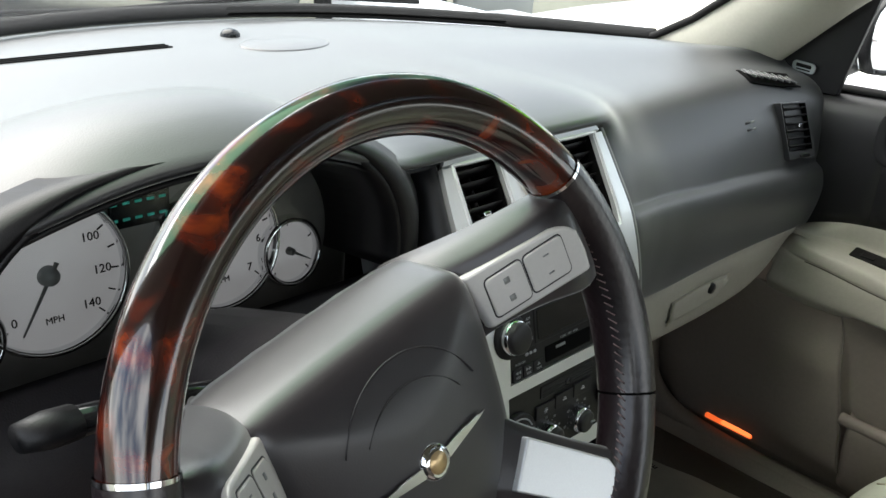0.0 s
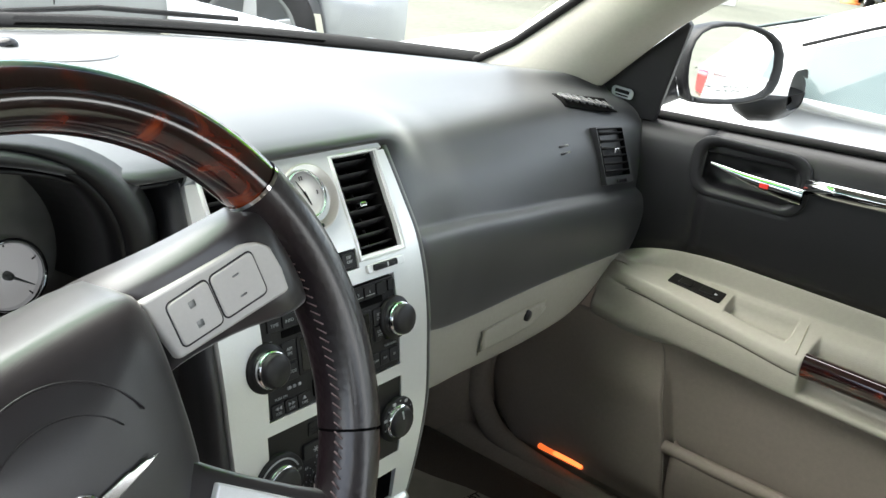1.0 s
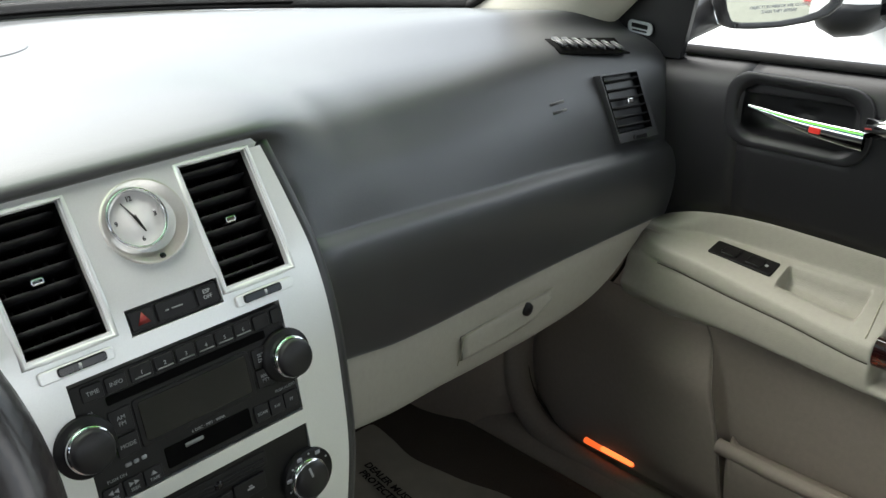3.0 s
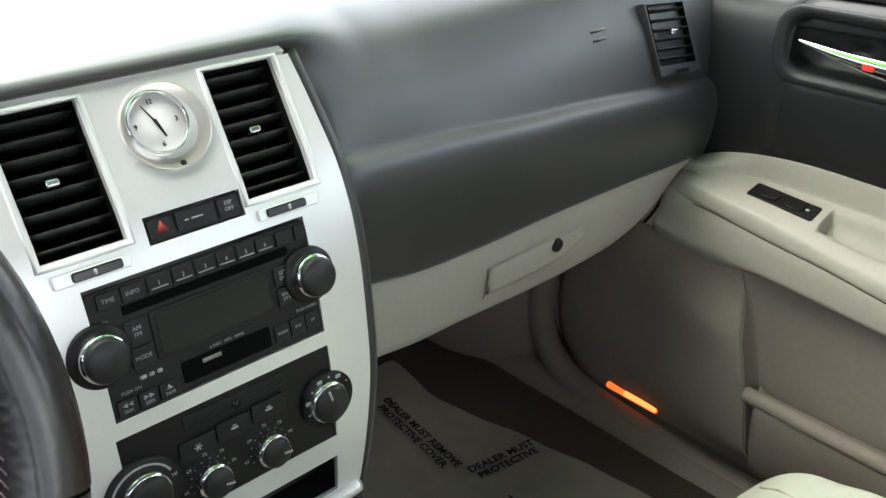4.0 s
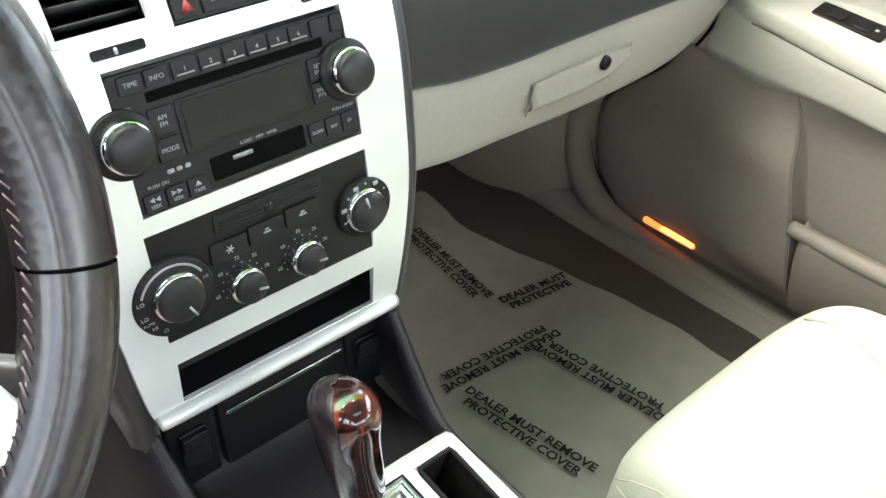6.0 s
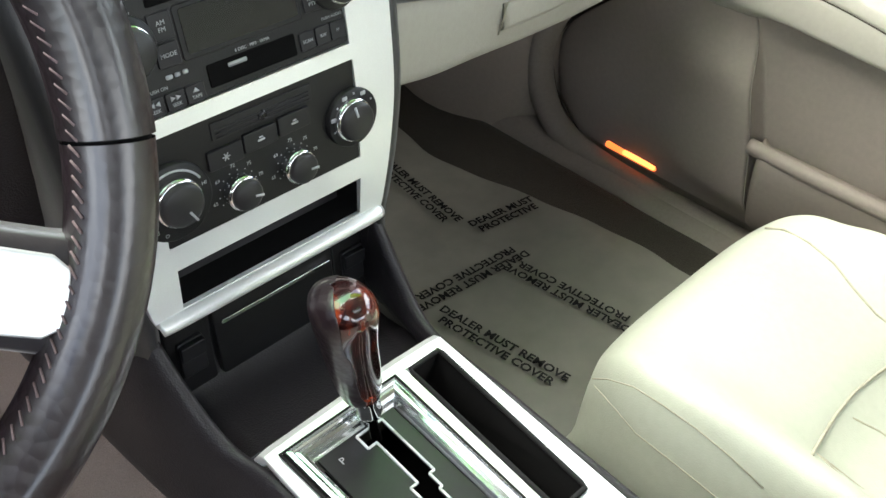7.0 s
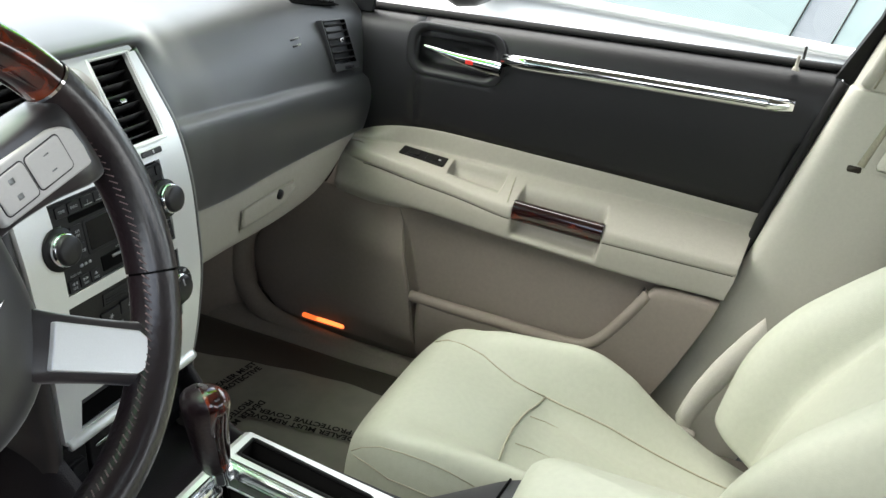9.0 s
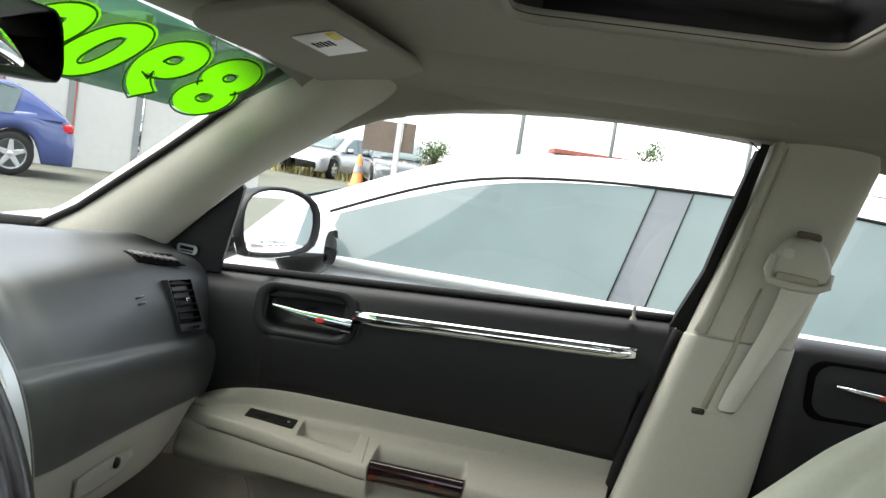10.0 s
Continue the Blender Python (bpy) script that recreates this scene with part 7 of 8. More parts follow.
    prism(b, rounded(0.034, 0.012, 0.001, 2, -0.034, 0.0200), -0.0104, 0.0104, lm)
    part("bar", b, "label_yellow", lb, "yellow label edge")
    # inside mirror
    rv = thing("rear_view_mirror", "black-framed inside mirror on the windscreen", "mirror", (0.0, 0.05, 1.27))
    rm = axes((0.012, 0.038, 1.264), (1, 0.16, 0.0), (0.0, 0.12, 1))
    b = bmesh.new()
    rows3 = []
    for s, dz in ((0.86, -0.026), (0.97, -0.018), (1.0, -0.006), (1.0, 0.004), (0.965, 0.006), (0.955, 0.003)):
        pts = rounded(0.255 * s, 0.072 * (s if s > 0.9 else s), 0.024 * s, 6)
        rows3.append([rm @ Vector((x, y, dz)) for x, y in pts + pts[:1]])
    sheet(b, rows3)
    part("housing", b, "black_plastic", rv, "black housing", solid=0.002)
    b = bmesh.new()
    prism(b, rounded(0.245, 0.068, 0.022, 6), -0.002, 0.0025, rm)
    part("mirror_glass", b, "mirror_silver", rv, "mirror glass")
    b = bmesh.new()
    tube(b, [rm @ Vector((0, 0, -0.02)), (0.0, 0.085, 1.285), (0.0, 0.115, 1.318)], 0.009, 10)
    part("stem", b, "black_plastic", rv)
    # centre pillar with belt
    b = bmesh.new()
    LEFT = [(0.30, -0.455), (0.42, -0.50), (0.73, -0.597), (1.005, -0.665), (1.10, -0.688), (1.30, -0.728)]
    RIGHT = [(0.30, -0.66), (0.50, -0.74), (0.773, -0.80), (0.994, -0.822), (1.283, -0.89), (1.32, -0.90)]
    XB = [(0.30, 0.745), (0.60, 0.725), (0.95, 0.715), (1.10, 0.70), (1.30, 0.672), (1.34, 0.655)]

    def pillar(z0, z1, grow, n):
        bb = bmesh.new()
        rws = []
        for z in span(z0, z1, n):
            l, r, x = line(LEFT, z) + grow, line(RIGHT, z) - grow, line(XB, z) - grow
            rws.append([(x + 0.05, l, z), (x + 0.018, l - 0.002, z), (x + 0.005, l - 0.012, z), (x, l - 0.03, z), (x - 0.003, (l + r) / 2, z), (x, r + 0.03, z), (x + 0.005, r + 0.012, z), (x + 0.018, r + 0.002, z), (x + 0.05, r, z)])
        sheet(bb, rws)
        return bb

    tagged(part("trim", pillar(0.30, 1.006, 0.004, 22), "pillar_trim", subsurf=1, solid=0.004), "pale beige lower centre pillar trim", "pillar trim", kind="structure")
    tagged(part("trim", pillar(0.99, 1.335, 0.0, 14), "pillar_trim", subsurf=1, solid=0.004), "pale beige upper centre pillar trim", "pillar trim", kind="structure")
    # raised lip along the pillar's front edge with its groove
    b = bmesh.new()
    tube(b, [(line(XB, z) + 0.008, line(LEFT, z) - 0.014, z) for z in span(1.008, 1.31, 14)], 0.0085, 10)
    tagged(part("trim", b, "pillar_trim"), "pale beige lip along the centre pillar", "pillar trim", kind="structure")
    b = bmesh.new()
    tube(b, [(line(XB, z) + 0.0015, line(LEFT, z) - 0.0245, z) for z in span(1.008, 1.30, 14)], 0.0016, 6)
    tagged(part("trim", b, "leather_seam"), "thin groove beside the pillar lip", "pillar trim", kind="structure")
    blt = thing("seat_belt", "beige seat belt hanging from its pillar loop", "seat belt", (0.69, -0.79, 1.13))
    pm = axes((0.682, -0.800, 1.142), (0.02, -1, -0.06), (-0.14, 0, 1))
    b = bmesh.new()
    cover = [(-0.036, -0.034), (0.040, -0.030), (0.046, -0.018), (0.040, 0.000), (0.028, 0.026), (0.016, 0.033), (-0.014, 0.033), (-0.028, 0.024), (-0.036, 0.004), (-0.044, -0.018)]
    rws = []
    for s_, d in ((1.04, -0.022), (1.04, 0.006), (0.99, 0.015), (0.86, 0.020), (0.4, 0.022), (0.02, 0.0222)):
        rws.append([pm @ Vector((x * s_, y * s_, d)) for x, y in cover + cover[:1]])
    sheet(b, rws)
    bmesh.ops.remove_doubles(b, verts=b.verts, dist=1e-6)
    lc = part("loop_cover", b, "pillar_trim", blt, "beige belt loop cover", subsurf=1)
    b = bmesh.new()
    tube(b, [pm @ Vector(p) for p in ((-0.040, 0.002, 0.010), (-0.045, -0.020, 0.014), (-0.040, -0.034, 0.016), (-0.010, -0.037, 0.018), (0.026, -0.035, 0.017), (0.041, -0.028, 0.014), (0.041, -0.010, 0.010))], 0.0070, 10)
    part("loop_bar", b, "pillar_trim", blt, "beige loop bar")
    b = bmesh.new()
    prism(b, rounded(0.060, 0.010, 0.004, 3, -0.004, -0.024), 0.018, 0.0235, pm)
    part("loop_slot", b, "leather_seam", lc, "shadowed webbing slot", bevel=0.001)
    b = bmesh.new()
    prism(b, rounded(0.015, 0.017, 0.006, 4, -0.024, 0.010), 0.019, 0.0235, pm)
    part("height_button", b, "belt_web", lc, "beige release button", bevel=0.001)
    # Brown block that paints the small shadow above the belt loop
    b = bmesh.new()
    prism(b, rounded(0.034, 0.010, 0.004, 3, 0.002, 0.037), -0.004, 0.004, pm)
    part("loop_shade", b, "sign_brown", lc, "brown block drawn as the shadow at the loop top", bevel=0.001)
    # webbing twists as it falls to its slot
    b = bmesh.new()
    rws = []
    for y, z, half in ((-0.803, 1.120, 0.025), (-0.801, 1.095, 0.024), (-0.794, 1.065, 0.022), (-0.785, 1.036, 0.019), (-0.773, 1.000, 0.018), (-0.760, 0.965, 0.017), (-0.748, 0.930, 0.016), (-0.737, 0.893, 0.015)):
        x = line(XB, z) - 0.030 + 0.016 * (1.120 - z) / 0.22
        fold = 0.005 * min(1, (1.12 - z) / 0.06)
        rws.append([(x + fold * c, y - w * half, z) for w, c in ((-1, 1.0), (-0.5, 0.0), (0.1, -0.3), (0.55, 0.5), (1, 1.4))])
    sheet(b, rws)
    part("webbing", b, "belt_web", blt, "beige woven webbing", solid=0.0018, subsurf=1)
    # recessed guide with its slanted channel
    b = bmesh.new()
    tube(b, [(line(XB, z) - 0.0025, y, z) for y, z in ((-0.755, 1.09), (-0.742, 1.04), (-0.732, 0.99), (-0.718, 0.94), (-0.706, 0.895))], [0.002, 0.0035, 0.005, 0.0065, 0.0075], 8)
    part("guide_groove", b, "leather_seam", blt, "shadowed guide groove")
    b = bmesh.new()
    prism(b, rounded(0.020, 0.010, 0.003, 3), -0.002, 0.0045, axes((0.7155, -0.698, 0.888), (0, -1, 0), (0, -0.25, 1)))
    part("guide_slot", b, "gap_brown", blt, "dark slot at the guide foot")
    b = bmesh.new()
    sheet(b, [[(line(XB, z) - 0.0065, y - 0.001 + w, z) for w in (0.0, -0.020, -0.042)] for y, z in ((-0.735, 0.992), (-0.724, 0.95), (-0.712, 0.905), (-0.708, 0.888))])
    part("guide_plate", b, "pillar_trim", blt, "beige sliding guide plate", solid=0.002, bevel=0.0008)
    # rear door upper trim and its glass
    rd = thing("rear_door", "closed rear door with charcoal trim and chrome handle", "car door", (0.76, -1.2, 0.31))
    b = bmesh.new()
    rows4 = []
    for y in span(-0.80, -1.70, 20):
        zb = 1.012 - 0.02 * (y + 0.8)
        rows4.append([(0.755, y, 0.70), (0.752, y, 0.80), (0.753, y, zb - 0.06), (0.756, y, zb - 0.02), (0.766, y, zb - 0.004), (0.785, y, zb), (0.81, y, zb)])
    sheet(b, rows4)
    part("upper_panel", b, "door_charcoal", rd, "charcoal upper panel", solid=0.004)
    b = bmesh.new()
    sheet(b, [[(x, y, z) for x, z in ((0.752, 0.70), (0.70, 0.69), (0.695, 0.64), (0.735, 0.60), (0.74, 0.32))] for y in span(-0.80, -1.70, 10)])
    part("lower_panel", b, "beige_in_shade", rd, "beige lower panel", solid=0.004)
    dm = axes((0.7535, -0.952, 0.947), (0, -1, 0.02), (0, 0, 1))
    b = bmesh.new()
    rws = []
    for s, dep in ((1.14, 0.003), (1.07, 0.0055), (1.0, 0.003), (0.97, -0.004), (0.01, -0.004)):
        pts = rounded(0.17 * s, 0.082 * s, 0.026, 6)
        rws.append([dm @ Vector((x, y, dep)) for x, y in pts + pts[:1]])
    sheet(b, rws)
    hc = part("handle_cup", b, "deep_black", rd, "dark handle cup")
    b = bmesh.new()
    tube(b, [dm @ Vector((x, y, 0.012)) for x, y in ((-0.055, 0.012), (-0.02, 0.008), (0.03, 0.003), (0.075, 0.0))], [0.004, 0.008, 0.010, 0.0105], 12, squash=0.6)
    part("lever", b, "chrome", hc, "chrome door lever")
    b = bmesh.new()
    prism(b, rounded(0.012, 0.007, 0.002, 3, 0.012, 0.005), 0.016, 0.021, dm)
    part("lock_mark", b, "print_red", hc)
    b = bmesh.new()
    f = [b.verts.new(p) for p in ((0.80, -0.83, 1.0), (0.80, -1.70, 1.02), (0.70, -1.55, 1.25), (0.69, -1.2, 1.29), (0.69, -0.92, 1.30))]
    b.faces.new(f)
    g2 = part("window_glass", b, "clear_glass", rd, "clear rear side glass", smooth=False, toward=(0, -0.6, 1.0))
    g2.visible_shadow = False


def build_driver_side():
    """Plain inner wall, pillar and rail added out of view to close the cabin and block low light on the driver side;
    the window is left open.
    """
    b = bmesh.new()
    sheet(b, [[(-x, y, z) for x, z in ((0.742, 0.30), (0.735, 0.60), (0.70, 0.655), (0.70, 0.69), (0.745, 0.76), (0.755, 0.90), (0.765, belt(y) - 0.01), (0.80, belt(y)), (0.86, 0.93), (0.92, 0.60), (0.88, 0.22))] for y in span(-1.75, 0.70, 24)])
    tagged(part("wall_west", b, "door_charcoal", solid=0.004), "plain charcoal wall added to close the unseen driver side", "door", kind="structure")
    b = bmesh.new()
    sheet(b, [[(-0.60, y, 1.345), (-0.66, y, 1.325), (-0.69, y, zt + 0.01), (-0.72, y, zt)] for y, zt in ((-0.06, 1.235), (-0.13, 1.270), (-0.25, 1.296), (-0.43, 1.312), (-0.75, 1.306), (-1.2, 1.26), (-1.7, 1.16))])
    tagged(part("trim", b, "headliner", solid=0.005), "beige roof side rail over the driver door", "roof rail", kind="structure")
    b = bmesh.new()
    box(b, (-0.72, -0.82, 1.15), (0.06, 0.17, 0.36))
    tagged(part("trim", b, "pillar_trim", bevel=0.015), "pale beige centre pillar trim on the driver side", "pillar trim", kind="structure")


mat("label_yellow", (0.75, 0.55, 0.06), 0.6, scale=100, vary=0.05)
mat("mirror_silver", (0.92, 0.93, 0.93), 0.01, metal=1.0, scale=5, vary=0.0, rough_vary=0.0)
pane_material("band_pane", (0.09, 0.19, 0.12), 0.8)
build_shell()
build_driver_side()


# ------------------------------------------------------------------ outside mirror
def build_outside_mirror():
    om = thing("door_mirror", "chrome-capped door mirror outside the passenger window", "door mirror", (0.93, 0.12, 0.95))
    c = Vector((0.975, 0.096, 1.047))
    m = axes(c, (0.9068, -0.4215, 0.0), (0.020, 0.042, 1))
    out = [(-0.078, -0.061), (0.002, -0.067), (0.082, -0.057), (0.100, -0.032), (0.103, 0.020), (0.072, 0.050), (-0.007, 0.063), (-0.069, 0.055), (-0.096, 0.034), (-0.099, -0.006), (-0.092, -0.044)]
    b = bmesh.new()
    rows = []
    for s, d in ((0.55, -0.085), (0.80, -0.070), (1.02, -0.040), (1.10, -0.012), (1.11, 0.004), (1.07, 0.010), (0.985, 0.0075), (0.955, 0.002)):
        rows.append([m @ Vector((x * s + 0.006 * (s > 1), y * s, d)) for x, y in out + out[:1]])
    sheet(b, rows)
    part("housing", b, "black_plastic", om, "black mirror housing", subsurf=1, solid=0.002)
    b = bmesh.new()
    soft = []
    for k in range(len(out)):
        p0, p1, p2, p3 = (Vector(out[(k + d) % len(out)]) for d in (-1, 0, 1, 2))
        for u in (0.0, 0.25, 0.5, 0.75):
            q = 0.5 * (2 * p1 + (p2 - p0) * u + (2 * p0 - 5 * p1 + 4 * p2 - p3) * u * u + (3 * p1 - p0 - 3 * p2 + p3) * u**3)
            soft.append((q.x * 0.95, q.y * 0.95))
    prism(b, soft, 0.0, 0.0022, m)
    part("mirror_glass", b, "mirror_silver", om, "mirror glass", smooth=False)
    b = bmesh.new()
    rows = []
    for s, d in ((0.45, -0.105), (0.80, -0.088), (1.05, -0.055), (1.14, -0.016)):
        rows.append([m @ Vector((x * s + 0.034 * (1.2 - s) / 0.4 + 0.006, y * s - 0.004, d)) for x, y in out + out[:1]])
    sheet(b, rows)
    part("cap", b, "chrome", om, "chrome cap", subsurf=1, solid=0.003)
    b = bmesh.new()
    tube(b, [(0.81, 0.17, 0.972), (0.87, 0.175, 0.980), (0.95, 0.165, 1.0)], [0.022, 0.020, 0.026], 14)
    part("foot", b, "black_plastic", om, "black mirror foot")
    lettering("print", "OBJECTS IN MIRROR ARE CLOSER\nTHAN THEY APPEAR", 0.0066, m @ Matrix.Translation((0.0, -0.045, 0.0026)), "steel_grey", om, thick=0.0001)


build_outside_mirror()


# ------------------------------------------------------------------ the car's own outside
def build_own_body():
    ob = thing("car_bonnet", "pale silver bonnet of the car beyond the windscreen", "bonnet", (0, 1.3, 0.75))
    b = bmesh.new()
    rows = []
    for y in span(0.55, 1.95, 16):
        rows.append([(x, max(y, base_y(x) + 0.02), 0.922 - 0.25 * ((y - 0.55) / 1.4) + 0.05 * math.exp(-(((abs(x) - 0.68) / 0.13) ** 2)) - 0.07 * (abs(x) / 0.85) ** 8) for x in span(-0.86, 0.86, 24)])
    sheet(b, rows)
    part("panel", b, "paint_silver", ob, solid=0.004)
    b = bmesh.new()
    tube(b, [(-0.10, 0.96, 0.985), (0.10, 0.93, 0.998), (0.30, 0.88, 1.012), (0.50, 0.78, 1.008)], 0.0045, 8)
    wp = thing("wiper", "black windscreen wiper parked at the glass foot", "wiper", (0.1, 0.9, 0.96))
    part("arm", b, "rubber", wp)
    b = bmesh.new()
    tube(b, [(-0.55, 0.83, 0.985), (-0.30, 0.91, 1.006), (0.02, 0.95, 0.990)], 0.0045, 8)
    wp2 = thing("wiper", "black windscreen wiper parked at the glass foot", "wiper", (-0.3, 0.85, 0.96))
    part("arm", b, "rubber", wp2)
    # outer belt moulding and flank top seen through the side window
    b = bmesh.new()
    sheet(b, [[(x, y, 0.955 - 0.03 * y * 0 + dz) for x, dz in ((0.808, -0.01), (0.83, -0.014), (0.88, -0.03), (0.915, -0.09))] for y in span(0.30, -1.70, 20)])
    fl = thing("car_flank", "silver shoulder of the car outside the window", "car body", (0.87, -0.6, 0.9))
    part("panel", b, "paint_white", fl, solid=0.003)


build_own_body()


# ------------------------------------------------------------------ outside
def ground():
    b = bmesh.new()
    sheet(b, [[(x, y, 0) for x in (-400, -60, -20, 0, 20, 60, 400)] for y in (-400, -60, -20, 0, 20, 60, 400)])
    tagged(part("ground", b, "asphalt"), "worn grey asphalt of a car lot", "ground", kind="structure")


ground()


def car(name, label, paint, m, L=4.7, W=1.82, H=1.45, belt_z=0.93, nose=0.28, tail=0.30, suv=False, wheel_r=0.33, spokes=5, roof_keys=None, pillar=-0.375):
    """A parked car: its own x is across, y is forward, z is up, the origin on the ground under its middle."""
    e = thing(name, label, "car")
    e.matrix_world = m
    e.matrix_basis = m

    def put(nm, bm, material, parent=None, **k):
        bm.transform(m)
        p = part(nm, bm, material, parent or e, **k)
        return p

    hl = L / 2
    # lower body from side profile sections
    prof = []
    ys = [-hl, -hl + 0.08, -hl + 0.35, -hl * 0.55, -0.6, 0.3, hl * 0.42, hl * 0.7, hl - 0.25, hl - 0.05, hl]
    tops = [0.62, 0.86, belt_z + 0.06, belt_z + 0.05, belt_z, belt_z, belt_z - 0.02, belt_z - 0.08, belt_z - 0.18, 0.62, 0.50]
    if suv:
        tops = [0.80, 1.05, belt_z, belt_z, belt_z, belt_z, belt_z - 0.02, belt_z - 0.04, belt_z - 0.12, 0.80, 0.62]
    wid = [0.80, 0.90, 0.97, 1.0, 1.0, 1.0, 1.0, 0.97, 0.92, 0.82, 0.72]
    keys_t, keys_w = list(zip(ys, tops)), list(zip(ys, wid))
    bm = bmesh.new()
    rows = []
    for y in span(-hl, hl, 70):
        t, w = smooth_line(keys_t, y), smooth_line(keys_w, y) * W / 2
        lo = 0.22 if not suv else 0.32
        for c in (-hl * 0.60, hl * 0.62):
            dd = abs(y - c)
            if dd < wheel_r + 0.05:
                lo = max(lo, wheel_r + math.sqrt(max(0, (wheel_r + 0.05) ** 2 - dd**2)))
        t = max(t, lo + 0.06)
        half = [(w * 0.90, lo), (w * 0.985, lo + 0.06), (w, lo + 0.4 * (t - lo)), (w * 0.985, lo + 0.75 * (t - lo)), (w * 0.95, t - 0.012), (w * 0.85, t + 0.01), (w * 0.4, t + 0.03), (0, t + 0.035)]
        rows.append([(x, y, z) for x, z in half] + [(-x, y, z) for x, z in half[-2::-1]])
    sheet(bm, rows)
    body = put("body", bm, paint)
    # cabin
    c0, c1, c2, c3 = (-hl * 0.93, -hl * 0.60, hl * 0.12, hl * 0.46) if not suv else (-hl * 0.97, -hl * 0.86, hl * 0.12, hl * 0.42)
    roofk = [(c0, belt_z + 0.04), (c1, H - 0.05), (-0.3, H), (c2 - 0.35, H - 0.03), (c3, belt_z - 0.01)]
    roofk = roof_keys or roofk
    tum = lambda z: W / 2 * (0.965 - 0.20 * max(0, (z - belt_z) / (H - belt_z)))
    bm = bmesh.new()
    rows = []
    for y in span(c0, c3, 40):
        z = max(belt_z + 0.005, smooth_line(roofk, y))
        row = []
        for u in (0, 0.5, 1):
            zz = belt_z - 0.02 + (z - 0.04 - belt_z + 0.02) * u
            row.append((tum(zz), y, zz))
        row += [(tum(z) * 0.96, y, z - 0.012), (tum(z) * 0.80, y, z), (0, y, z + 0.012)]
        rows.append(row + [(-x, yy, zz) for x, yy, zz in row[-2::-1]])
    sheet(bm, rows)
    put("roof", bm, paint)
    # glass: side windows, windscreen, back glass
    rim = 0.050 if suv else 0.072
    for s in (-1, 1):
        for ya, yb in ((c1 + 0.02 if not suv else c0 + 0.2, pillar - 0.045), (pillar + 0.045, c2 + 0.30)):
            bm = bmesh.new()
            rr = []
            for y in span(ya, yb, 14):
                lean = 0.28 if not suv else 0.0
                zt = smooth_line(roofk, y) - rim
                zt = max(zt, belt_z + 0.03)
                zb = belt_z + 0.012
                rr.append([(s * (tum(zb + (zt - zb) * u) + 0.014), y - lean * (zt - zb) * u, zb + (zt - zb) * u) for u in span(0, 1, 4)])
            sheet(bm, rr)
            wnd = put("window", bm, "tint_glass", label="dark reflecting side glass")
        bm = bmesh.new()
        rr = []
        for y in (pillar - 0.05, pillar - 0.01, pillar + 0.05):
            zt, zb = smooth_line(roofk, y) - rim, belt_z + 0.012
            rr.append([(s * (tum(zb + (zt - zb) * u) + 0.012), y - lean * (zt - zb) * u, zb + (zt - zb) * u) for u in span(0, 1, 4)])
        sheet(bm, rr)
        put("pillar_cover", bm, "paint_grey", label="dark grey pillar cover")
        for y in (pillar - 0.05, pillar + 0.05):
            zt, zb = smooth_line(roofk, y) - rim, belt_z + 0.012
            bm = bmesh.new()
            tube(bm, [(s * (tum(zb + (zt - zb) * u) + 0.016), y - lean * (zt - zb) * u, zb + (zt - zb) * u) for u in span(0, 1, 4)], 0.0024, 6)
            put("window_seal", bm, "rubber", label="thin black seal")
        bm = bmesh.new()
        tube(bm, [(s * (tum(z) + 0.016), y, z) for y, z in ((y, max(belt_z + 0.03, smooth_line(roofk, y) - rim)) for y in span(c1 + 0.02 if not suv else c0 + 0.2, c2 + 0.30, 30))], 0.0045, 8)
        put("window_trim", bm, "rubber", label="black trim over the side glass")
        bm = bmesh.new()
        sheet(bm, [[(s * (W / 2 * 0.975), y, belt_z + dz) for dz in (-0.012, 0.012)] for y in span(c1, c3 - 0.1, 8)])
        put("belt_moulding", bm, paint, solid=0.006)
    bm = bmesh.new()
    sheet(bm, [[(x, c3 - 0.06 + (c2 - 0.22 - c3 + 0.06) * u, belt_z + 0.02 + (H - 0.07 - belt_z - 0.02) * u) for x in span(-0.62 + 0.1 * u, 0.62 - 0.1 * u, 6)] for u in span(0, 1, 6)])
    for v in bm.verts:
        v.co.z += 0.035
    put("windscreen", bm, "tint_glass", solid=0.003)
    bm = bmesh.new()
    sheet(bm, [[(x, c0 + 0.06 + (c1 - c0 - 0.06) * u, belt_z + 0.06 + (H - 0.06 - belt_z - 0.06) * u + 0.03) for x in span(-0.60 + 0.08 * u, 0.60 - 0.08 * u, 6)] for u in span(0, 1, 5)])
    put("back_glass", bm, "tint_glass", solid=0.003)
    # door mirrors
    for s in (-1, 1):
        mc = Vector((s * (W / 2 + 0.09), c3 - 0.50, belt_z + 0.045))
        bm = bmesh.new()
        rr = []
        for u, k in ((-0.07, 0.55), (-0.045, 0.88), (0.0, 1.0), (0.04, 0.86), (0.07, 0.5), (0.085, 0.05)):
            rr.append([mc + Vector((x * k, u, z * k)) for x, z in rounded(0.22, 0.165, 0.055, 5) + rounded(0.22, 0.165, 0.055, 5)[:1]])
        sheet(bm, rr)
        dmr = put("door_mirror", bm, paint, label="body-coloured door mirror", subsurf=1)
        bm = bmesh.new()
        sheet(bm, [[mc + Vector((x * k * 1.02, u, min(z * k * 1.03, -0.012))) for x, z in rounded(0.22, 0.165, 0.055, 5) + rounded(0.22, 0.165, 0.055, 5)[:1]] for u, k in ((-0.072, 0.56), (-0.045, 0.90), (0.0, 1.02), (0.04, 0.88), (0.07, 0.52))])
        put("lower_shell", bm, "black_plastic", dmr, label="black lower mirror shell")
